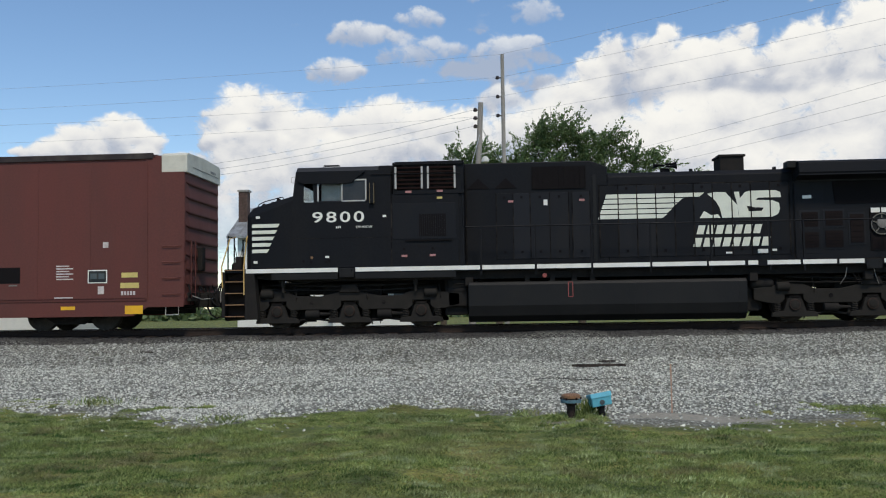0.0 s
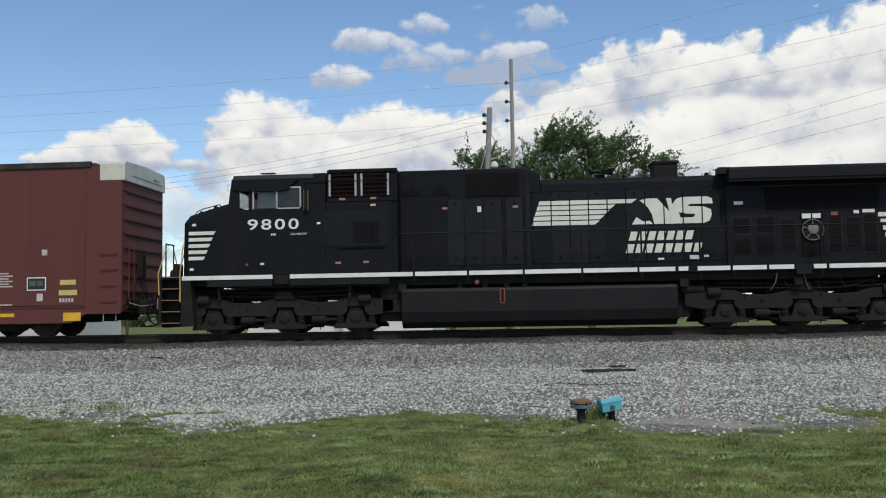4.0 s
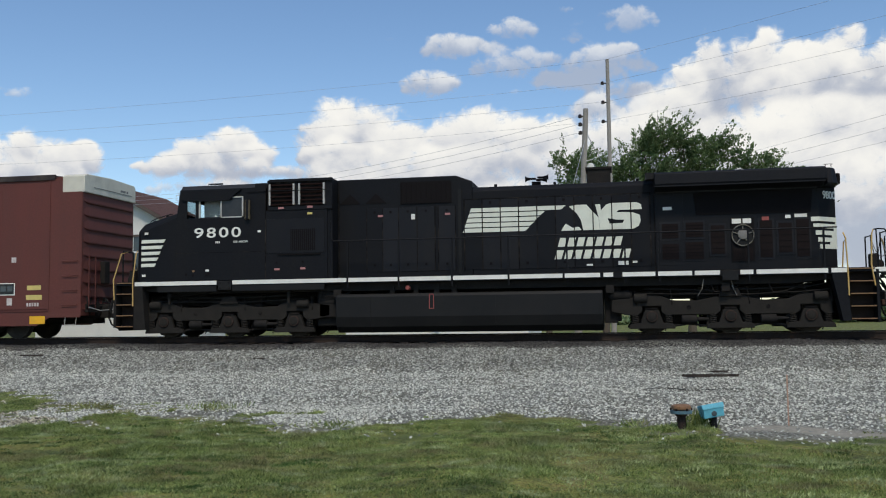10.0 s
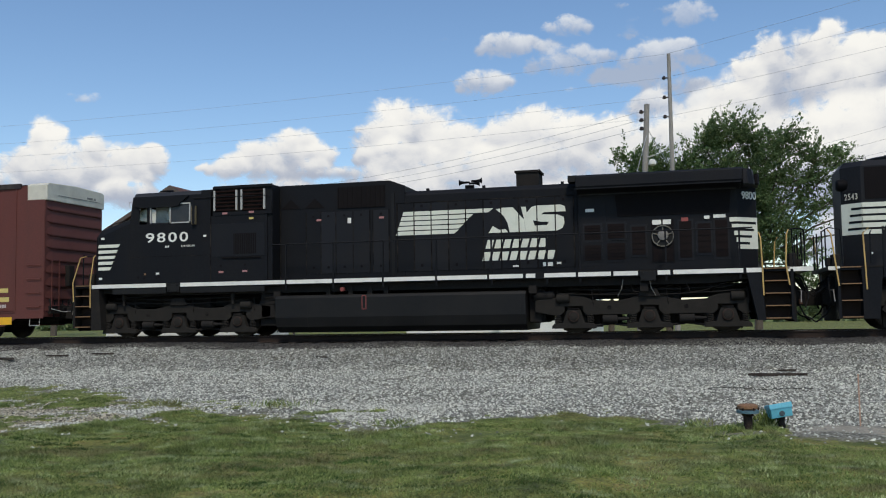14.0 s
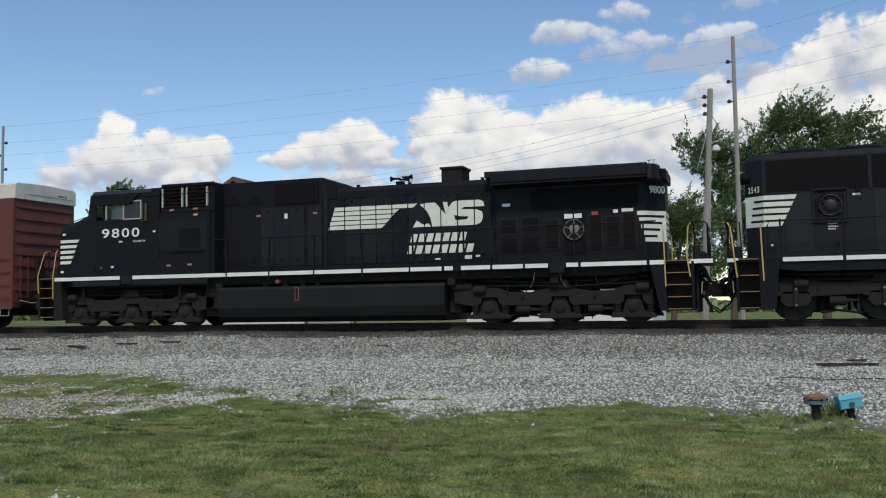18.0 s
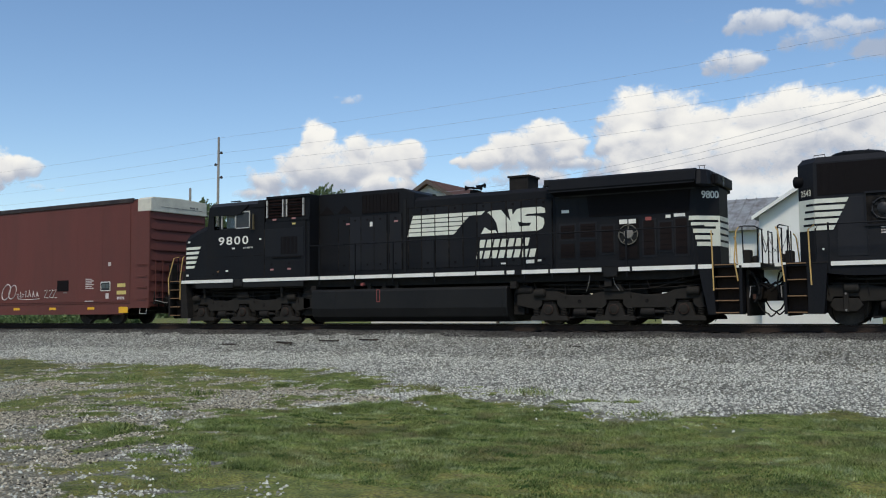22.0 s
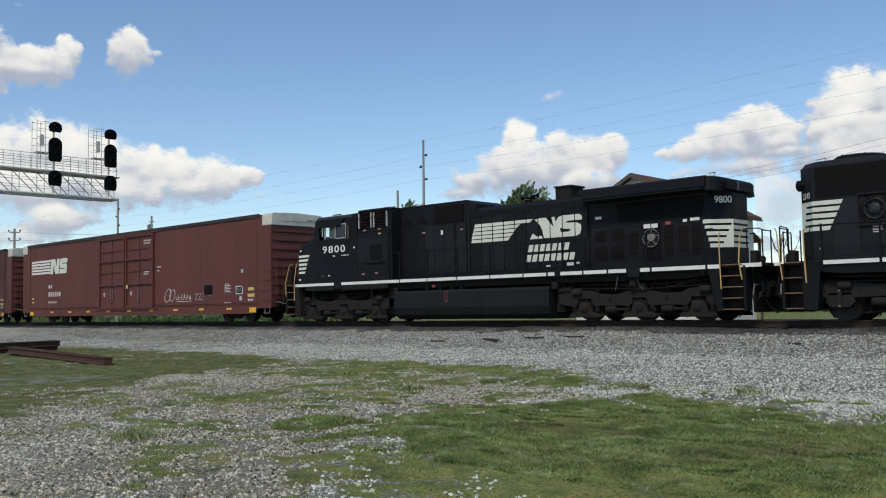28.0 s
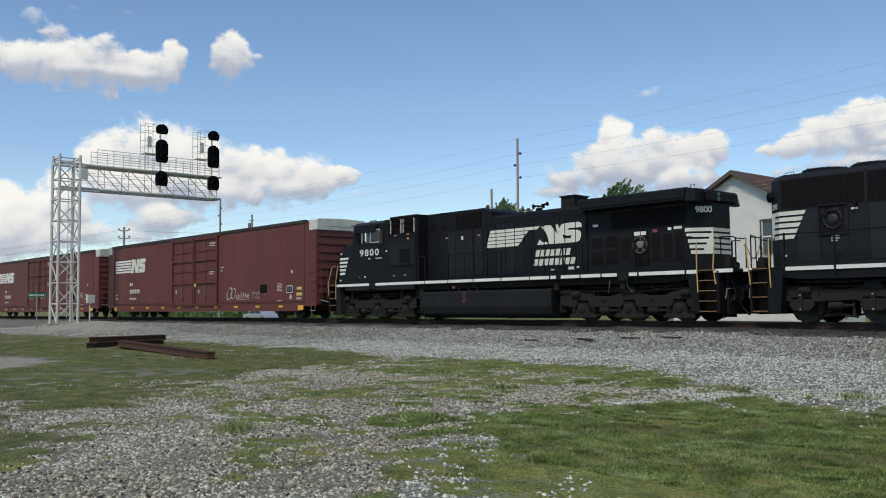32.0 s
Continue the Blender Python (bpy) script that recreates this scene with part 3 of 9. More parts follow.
    ln.new(fine.outputs[0], sub.inputs[0])
    ln.new(at.outputs["Fac"], edge.inputs[0])
    ln.new(sub.outputs[0], edge.inputs[1])
    step = n.new("ShaderNodeMapRange")
    step.inputs[1].default_value, step.inputs[2].default_value = 0.22, 0.5
    ln.new(edge.outputs[0], step.inputs[0])
    # smooth pale fines heaped by the gantry and on the bare track
    fn = n.new("ShaderNodeAttribute")
    fn.attribute_name = "fines"
    dust = ramp(noise_tex(14, 6, 0.7).outputs[0], (0.3, (0.24, 0.218, 0.168)), (0.7, (0.40, 0.365, 0.285)))
    # dark ballast and the shade below the rails, painted as one tone
    track_shade = n.new("ShaderNodeAttribute")
    track_shade.attribute_name = "track_shade"
    shade_tone = n.new("ShaderNodeRGB")
    shade_tone.outputs[0].default_value = (0.022, 0.019, 0.016, 1)
    ln.new(mix(track_shade.outputs["Fac"], mix(fn.outputs["Fac"], mix(step.outputs[0], gravel, grass), dust), shade_tone.outputs[0]), bs.inputs["Base Color"])
    bs.inputs["Roughness"].default_value = 0.95
    bp = n.new("ShaderNodeBump")
    bp.inputs["Strength"].default_value, bp.inputs["Distance"].default_value = 0.8, 0.03
    inv = n.new("ShaderNodeMath")
    inv.operation = "SUBTRACT"
    inv.inputs[0].default_value = 1.0
    ln.new(vor.outputs["Distance"], inv.inputs[1])
    ln.new(inv.outputs[0], bp.inputs["Height"])
    ln.new(bp.outputs[0], bs.inputs["Normal"])
    return m


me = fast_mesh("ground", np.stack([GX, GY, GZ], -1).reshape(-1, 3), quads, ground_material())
GS = np.where(inside(GX, GY, MIX) | inside(GX, GY, STRIP) | inside(GX, GY, WEST) | inside(GX, GY, BARE), 0.58, np.where((GY < -12.6) & (GY > -15.5), 0.12, 0.03))
GS = np.where(margin(GX, GY, LAWN) > 0.5, 1.0, GS)
GT = np.maximum(GT, np.interp(margin(GX, GY, LAWN), [0.2, 0.9], [0, 0.75]))
for _ in range(4):
    GS[1:-1, 1:-1] = (GS[1:-1, 1:-1] + GS[:-2, 1:-1] + GS[2:, 1:-1] + GS[1:-1, :-2] + GS[1:-1, 2:]) / 5
me.attributes.new("turf", "FLOAT", "POINT").data.foreach_set("value", GT.ravel().astype(np.float32))
me.attributes.new("soil", "FLOAT", "POINT").data.foreach_set("value", GS.ravel().astype(np.float32))
GD = np.where(inside(GX, GY, WEST), 0.45 + 0.55 * fuzz(GX, GY, 1.9, 51), 0.08)
me.attributes.new("dry", "FLOAT", "POINT").data.foreach_set("value", GD.ravel().astype(np.float32))
me.attributes.new("fines", "FLOAT", "POINT").data.foreach_set("value", fines(GX, GY).ravel().astype(np.float32))
# mask of the painted shade along the track, ragged at its edges
me.attributes.new("track_shade", "FLOAT", "POINT").data.foreach_set("value", np.clip((2.05 - np.abs(GY) + (fuzz(GX, GY, 0.8, 70) - 0.5) * 0.5) / 0.4, 0, 0.93).ravel().astype(np.float32))
me.shade_smooth()
tagged(new("ground", me), "gravel yard and patchy grass lawn beside the track", "ground", kind="structure")


def lie(x, y):
    """The ground's height at places near the track."""
    i = np.clip(np.searchsorted(gx, x) - 1, 0, na - 2)
    j = np.clip(np.searchsorted(gy, y) - 1, 0, nb - 2)
    fx, fy = (x - gx[i]) / (gx[i + 1] - gx[i]), (y - gy[j]) / (gy[j + 1] - gy[j])
    return (GZ[i, j] * (1 - fx) + GZ[i + 1, j] * fx) * (1 - fy) + (GZ[i, j + 1] * (1 - fx) + GZ[i + 1, j + 1] * fx) * fy


# loose stones: flat chips, denser and finer where the camera stands near
rs = np.random.RandomState(3)
px = np.concatenate([rs.uniform(-30, 16, 200000), rs.uniform(-75, -30, 50000), rs.uniform(-20, -3.5, 150000)])
py = np.concatenate([rs.uniform(-15.5, -1.5, 200000), rs.uniform(-12, -1.5, 50000), rs.uniform(-25.6, -12, 150000)])
trodden = inside(px, py, MIX) | inside(px, py, STRIP) | inside(px, py, WEST)
bald = fuzz(px, py, 0.9, 40) * 0.5 + fuzz(px, py, 0.3, 41) * 0.5
keep = (np.hypot(px, py + 26.7) > 6.6) & (fines(px, py) < rs.rand(len(px))) & (turf(px, py) + (rs.rand(len(px)) - 0.5) * 0.6 < np.where(inside(px, py, LAWN), -0.20, 0.34)) & (~trodden | (bald + (rs.rand(len(px)) - 0.5) * 0.7 > 0.20))
px, py, trodden = px[keep], py[keep], trodden[keep]
size = rs.uniform(0.014, 0.040, len(px)) ** 1.0 * np.where(py > -5.0, 1.0, np.where(trodden, 0.66, 0.82))
pz = lie(px, py)
chip = np.array([(1.1, 0, -0.2), (-0.6, 0.85, -0.2), (-0.65, -0.85, -0.2), (0.45, 0.1, 0.62), (-0.2, 0.35, 0.42), (-0.35, -0.4, 0.52)])
ang = rs.uniform(0, 6.28, len(px))
sv = chip[None] * rs.uniform(0.75, 1.25, (len(px), 6, 1)) + rs.normal(0, 0.15, (len(px), 6, 3))
sv[..., 2] += (sv[..., 0] * rs.normal(0, 0.25, (len(px), 1)) + sv[..., 1] * rs.normal(0, 0.25, (len(px), 1)))
ca, sa = np.cos(ang)[:, None], np.sin(ang)[:, None]
sv = np.stack([sv[..., 0] * ca - sv[..., 1] * sa, sv[..., 0] * sa + sv[..., 1] * ca, sv[..., 2]], -1) * size[:, None, None]
sv += np.stack([px, py, pz], -1)[:, None]
chip_faces = np.array([(3, 4, 5), (0, 1, 4), (0, 4, 3), (1, 2, 5), (1, 5, 4), (2, 0, 3), (2, 3, 5)])
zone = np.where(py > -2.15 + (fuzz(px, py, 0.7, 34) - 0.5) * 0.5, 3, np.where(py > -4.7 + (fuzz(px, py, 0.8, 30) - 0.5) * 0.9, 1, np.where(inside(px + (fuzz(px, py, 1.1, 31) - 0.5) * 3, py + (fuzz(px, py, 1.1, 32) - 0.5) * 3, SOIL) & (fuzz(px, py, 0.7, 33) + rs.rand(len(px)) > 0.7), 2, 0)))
for kind_of, mat_name, text in ((0, "stone", "loose pale grey crushed stone of the yard"), (1, "ballast", "darker grey crushed stone on the ballast shoulder"), (2, "trodden", "weathered brown-grey crushed stone mixed with soil"), (3, "shaded", "dark crushed stone beside the rails, shade put into its colour")):
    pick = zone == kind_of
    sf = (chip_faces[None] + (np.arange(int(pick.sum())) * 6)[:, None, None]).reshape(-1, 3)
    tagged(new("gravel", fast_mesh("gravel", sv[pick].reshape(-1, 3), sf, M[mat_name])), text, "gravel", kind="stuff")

# grass blades in tufts
n = 1050000
bx = np.concatenate([rs.uniform(-12, 9, n * 2 // 3), rs.uniform(-46, -5, n // 3)])
by = np.concatenate([-26.7 + 6.6 + 8.9 * rs.rand(n * 2 // 3) ** 1.25, rs.uniform(-25, -9, n // 3)])
tuft = fuzz(bx, by, 0.11, 20) * 0.40 + fuzz(bx, by, 0.32, 23) * 0.30 + fuzz(bx, by, 0.8, 21) * 0.30
keep = (np.hypot(bx, by + 26.7) > 6.6) & (turf(bx, by) * (0.25 + 1.15 * tuft) > 0.28 + 0.40 * rs.rand(len(bx)) + 0.14 * inside(bx, by, WEST))
bx, by, tuft = bx[keep], by[keep], tuft[keep]
bh = rs.uniform(0.014, 0.034, len(bx)) * (0.15 + 1.7 * tuft) * (1 + 0.9 * (fuzz(bx, by, 0.9, 22) > 0.80))
ba, lean = rs.uniform(0, 6.28, len(bx)), rs.normal(0, 0.8, (len(bx), 2))
bz = lie(bx, by) - 0.004
w = rs.uniform(0.0033, 0.0078, len(bx))
p0 = np.stack([bx - np.cos(ba) * w, by - np.sin(ba) * w, bz], -1)
p1 = np.stack([bx + np.cos(ba) * w, by + np.sin(ba) * w, bz], -1)
p2 = np.stack([bx + lean[:, 0] * bh, by + lean[:, 1] * bh, bz + bh], -1)
dry = inside(bx, by, WEST)
for pick, mat_name, text in ((~dry, "blade", "short patchy spring grass with weedy tufts"), (dry, "dryblade", "short olive-brown dry grass in the west of the yard")):
    v = np.stack([p0, p1, p2], 1)[pick].reshape(-1, 3)
    tagged(new("grass", fast_mesh("grass", v, np.arange(len(v)).reshape(-1, 3), M[mat_name])), text, "grass", kind="stuff")


def tufts(count, blades, height, reach, mat, seed, text):
    """Flattened drifts of longer blades in the lawn."""
    rs = np.random.RandomState(seed)
    cx, cy = rs.uniform(-9, 7, count * 3), rs.uniform(-20.2, -14.2, count * 3)
    ok = (turf(cx, cy) > 0.55) & (margin(cx, cy, LAWN) > 0.4) & (fuzz(cx, cy, 1.3, seed) > 0.42)
    cx, cy = cx[ok][:count], cy[ok][:count]
    spread = rs.uniform(0.4, 1.0, len(cx)) * reach
    x = (cx[:, None] + rs.normal(0, 1, (len(cx), blades)) * spread[:, None]).ravel()
    y = (cy[:, None] + rs.normal(0, 0.45, (len(cx), blades)) * spread[:, None]).ravel()
    h = rs.uniform(0.5, 1.0, len(x)) * height
    a, w = rs.uniform(0, 6.28, len(x)), rs.uniform(0.004, 0.008, len(x))
    z = lie(x, y) - 0.004
    dx, dy = rs.normal(0.35, 0.5, len(x)) * h, rs.normal(0, 0.5, len(x)) * h
    v = np.stack([np.stack([x - np.cos(a) * w, y - np.sin(a) * w, z], -1), np.stack([x + np.cos(a) * w, y + np.sin(a) * w, z], -1), np.stack([x + dx, y + dy, z + h], -1)], 1)
    tagged(new("grass_tufts", fast_mesh("grass_tufts", v.reshape(-1, 3), np.arange(len(x) * 3).reshape(-1, 3), M[mat])), text, "grass", kind="stuff")


# the sun on the taller tufts is painted by their pale blades
tufts(170, 80, 0.045, 0.15, "sunlitblade", 71, "tufts of longer grass in the lawn, sunlit yellow-green put into their colour")
tufts(300, 80, 0.034, 0.14, "darkblade", 72, "dark green weedy tufts in the lawn")

# ---- track ----
track = thing("railway_track", "rusty steel rails on dark timber ties in ballast", "track", kind="structure")
RAIL = [(-0.075, -0.19), (0.075, -0.19), (0.075, -0.175), (0.012, -0.155), (0.010, -0.045), (0.036, -0.036), (0.036, -0.004), (0.030, 0), (-0.030, 0),
        (-0.036, -0.004), (-0.036, -0.036), (-0.010, -0.045), (-0.012, -0.155), (-0.075, -0.175)]
for y in (-0.7525, 0.7525):
    r = part("rail", Geo().prism([(y + a, b) for a, b in RAIL], -400, 300, "x"), M["rust"], track, "rust-brown steel rail")
    part("running_surface", Geo().box(-400, 300, y - 0.026, y + 0.026, 0, 0.0015), M["steel"], r, "polished rail head")
tie_mesh = Geo().box(-0.115, 0.115, -1.3, 1.3, -0.37, -0.195).mesh("tie", M["wood"])
plate_mesh = Geo().box(-0.1, 0.1, -0.16, 0.16, -0.195, -0.187).mesh("tie_plate", M["rust"])
far = Geo()
for k in range(-330, 250):
    x = k * 0.535
    if -70 < x < 22:
        t = part("tie", tie_mesh, None, track, at=pose(x, random.uniform(-0.04, 0.04), 0, 0, 0, random.uniform(-1, 1)))
        for y in (-0.7525, 0.7525):
            part("tie_plate", plate_mesh, None, t, at=pose(0, y, 0))
    else:
        far.box(x - 0.115, x + 0.115, -1.3, 1.3, -0.37, -0.195)
part("far_ties", far, M["wood"], track)

# ---- clouds, a far backdrop ----
# heaps of a cloud: azimuth, elevation of the base, half width, height (degrees), density, greyness
NEAR_BAND = [(15.4, 10.0, 3.7, 4.0, 1, 0), (17.6, 11.6, 1.6, 0.8, 0.9, 0), (12.6, 9.8, 2.6, 3.0, 1, 0), (7.9, 9.7, 3.2, 3.8, 1, 0),
             (5.0, 9.6, 2.8, 3.2, 1, 0), (2.5, 9.7, 2.0, 2.9, 1, 0), (16.6, 8.5, 1.7, 3.4, 1, 0), (14.4, 8.0, 5.2, 2.8, 0.80, 0.1),
             (8.8, 7.3, 9.2, 3.9, 0.82, 0.14), (0.9, 9.0, 3.2, 3.2, 0.85, 0.1), (15.4, 4.5, 6.0, 5.4, 0.48, 0.1), (6.7, 4.5, 9.2, 4.6, 0.72, 0.15),
             (20.5, 8.9, 1.7, 0.5, 0.5, 0.2), (21.5, 4.2, 5.5, 4.8, 0.60, 0.08),
             (16.4, 10.1, 1.6, 1.9, 1, 0), (17.7, 9.8, 1.4, 1.2, 1, 0), (14.7, 9.8, 1.5, 1.3, 1, 0), (19.6, 8.9, 2.1, 0.8, 0.7, 0), (9.0, 8.8, 1.8, 1.4, 0.9, 0), (10.8, 9.6, 2.0, 1.4, 0.9, 0), (15.6, 7.6, 1.0, 1.2, 0.9, 0)]
PUFFS = [(9.2, 16.5, 2.0, 1.3, 0.72, 0), (10.3, 16.6, 0.9, 0.6, 0.6, 0), (7.8, 17.0, 0.9, 0.5, 0.6, 0), (5.2, 17.4, 1.8, 1.2, 0.6, 0),
         (6.5, 16.5, 1.4, 0.8, 0.5, 0), (5.3, 15.4, 2.6, 1.7, 0.62, 0.1), (3.1, 15.6, 1.8, 0.9, 0.5, 0.15), (-0.3, 15.4, 2.6, 1.6, 0.68, 0.08),
         (-2.1, 16.0, 1.1, 0.8, 0.6, 0), (1.1, 14.3, 3.4, 1.3, 0.74, 0.72), (2.6, 14.6, 1.6, 0.9, 0.55, 0.6), (-1.7, 15.0, 2.1, 1.1, 0.5, 0.55),
         (-2.3, 17.6, 1.7, 1.4, 0.45, 0), (-0.9, 18.2, 0.9, 0.6, 0.4, 0), (1.3, 17.0, 0.9, 1.6, 0.22, 0), (10.7, 14.2, 2.0, 1.4, 0.82, 0),
         (12.0, 14.5, 0.8, 0.6, 0.66, 0), (9.2, 14.5, 0.8, 0.6, 0.6, 0), (1.9, 18.7, 0.7, 0.5, 0.5, 0), (5.1, 13.9, 0.9, 0.4, 0.25, 0),
         (13.1, 17.2, 0.5, 0.4, 0.15, 0), (-18.6, 17.1, 0.5, 0.3, 0.4, 0)]
EAST = [(-7.1, 12.2, 1.7, 4.5, 1, 0), (-8.7, 12.4, 1.6, 4.2, 1, 0), (-10.2, 12.5, 1.5, 4.2, 1, 0), (-5.4, 11.9, 1.6, 3.6, 1, 0),
        (-11.6, 12.2, 1.7, 3.8, 1, 0), (-4.1, 11.1, 3.2, 3.2, 0.9, 0), (-1.7, 13.5, 2.5, 1.2, 0.6, 0.2), (0.1, 12.1, 2.1, 2.0, 0.75, 0.1),
        (-14.4, 12.0, 2.4, 4.6, 1, 0), (-12.9, 12.1, 1.7, 4.0, 1, 0), (-16.3, 11.5, 2.2, 4.4, 1, 0), (-17.9, 11.5, 1.8, 4.6, 1, 0),
        (-19.4, 11.7, 2.3, 4.8, 1, 0), (-21.1, 11.9, 2.3, 5.3, 1, 0), (-23.0, 11.2, 2.9, 6.1, 1, 0), (-25.8, 10.2, 3.7, 6.8, 1, 0),
        (-12.6, 8.1, 10.2, 4.8, 1, 0.05), (-2.3, 8.6, 5.3, 4.6, 0.9, 0.05), (-20.5, 8.9, 7.8, 3.9, 1, 0.12), (-10.2, 6.9, 7.9, 3.8, 0.95, 0.15),
        (-19.7, 3.7, 11.1, 6.2, 0.95, 0.2), (-27.3, 3.4, 7.3, 10.1, 0.95, 0.15)]
WEST_HEAP = [(23.6, 9.5, 2.1, 2.3, 1, 0), (25.3, 9.3, 2.0, 1.8, 1, 0), (27.0, 9.1, 1.8, 1.2, 1, 0), (22.2, 9.5, 1.4, 1.4, 1, 0),
             (24.9, 8.9, 4.3, 1.0, 0.6, 0.1), (20.5, 9.2, 1.4, 0.3, 0.4, 0)]
MIDDLE = [(38.1, 7.9, 1.1, 4.1, 1, 0), (37.3, 7.9, 1.4, 3.3, 1, 0), (35.6, 8.0, 1.6, 3.3, 1, 0), (33.7, 8.2, 1.6, 2.6, 1, 0),
          (32.1, 8.9, 1.1, 1.8, 1, 0), (39.4, 7.7, 1.6, 2.5, 1, 0), (40.8, 7.4, 1.6, 1.3, 1, 0), (37.1, 7.5, 5.3, 2.2, 0.85, 0.1),
          (33.9, 7.1, 1.8, 1.4, 1, 0), (41.9, 6.8, 1.8, 0.8, 0.5, 0), (24.1, 8.9, 1.5, 2.5, 1, 0), (25.8, 8.9, 1.6, 2.2, 1, 0),
          (27.6, 8.9, 1.5, 1.1, 1, 0), (28.8, 9.0, 0.9, 0.5, 0.8, 0), (22.3, 8.9, 1.2, 1.1, 0.9, 0), (24.8, 7.6, 3.9, 1.1, 0.6, 0.15),
          (35.6, 12.9, 1.0, 0.5, 0.45, 0), (36.7, 13.0, 0.7, 0.3, 0.25, 0)]
GANTRY = [(67.4, 7.4, 2.5, 4.5, 1, -0.16), (66.0, 7.5, 2.0, 4.1, 1, -0.16), (68.8, 7.7, 1.8, 3.6, 1, -0.16), (64.2, 7.3, 2.0, 4.1, 1, -0.16),
          (62.8, 7.3, 1.7, 3.3, 1, -0.16), (69.9, 7.4, 1.3, 3.0, 1, -0.16), (61.2, 7.4, 2.1, 3.0, 1, -0.16), (59.5, 7.4, 1.9, 2.9, 1, -0.16),
          (57.4, 7.5, 1.9, 2.2, 1, -0.16), (55.5, 7.9, 1.5, 1.1, 0.9, -0.16), (54.6, 8.2, 0.9, 0.5, 0.8, -0.16), (65.8, 6.7, 5.7, 2.0, 1, -0.06),
          (59.8, 6.9, 3.8, 1.2, 0.6, 0), (66.1, 4.9, 1.9, 1.7, 0.85, -0.04), (64.8, 5.3, 1.7, 1.0, 0.6, -0.04), (73.2, 4.0, 2.2, 3.2, 1, -0.16),
          (71.6, 5.0, 1.6, 3.6, 1, -0.16), (74.9, 3.7, 2.8, 3.8, 1, -0.16), (69.3, 4.1, 2.6, 1.3, 0.6, -0.04), (54.2, 7.0, 0.8, 0.4, 0.3, -0.16),
          (53.0, 6.9, 0.5, 0.3, 0.35, -0.16)]
UPPER = [(69.3, 13.9, 1.5, 2.4, 1, 0), (70.7, 13.7, 1.6, 2.3, 1, 0), (72.4, 13.6, 1.6, 2.0, 1, 0), (73.7, 13.6, 1.4, 1.9, 1, 0),
         (67.7, 13.8, 1.7, 1.7, 1, 0), (66.3, 13.8, 1.3, 1.7, 1, 0), (65.4, 14.5, 0.9, 1.7, 1, 0), (69.3, 13.6, 4.3, 0.8, 0.9, 0.15),
         (75.6, 13.7, 1.9, 1.9, 1, 0), (72.1, 15.7, 0.8, 0.9, 0.7, 0), (72.7, 15.7, 0.6, 0.4, 0.5, 0), (62.0, 14.6, 1.3, 2.3, 1, 0),
         (61.3, 14.7, 0.9, 1.1, 0.9, 0), (60.4, 15.2, 0.6, 0.4, 0.6, 0), (62.7, 14.9, 0.6, 1.3, 0.9, 0), (69.3, 12.3, 0.8, 0.9, 0.22, 0),
         (73.3, 16.5, 0.8, 0.8, 0.4, 0), (71.2, 17.2, 0.5, 0.4, 0.3, 0), (68.1, 17.2, 0.5, 0.4, 0.15, 0), (35.8, 12.7, 0.9, 0.5, 0.45, 0),
         (57.7, 12.2, 0.4, 0.3, 0.2, 0)]


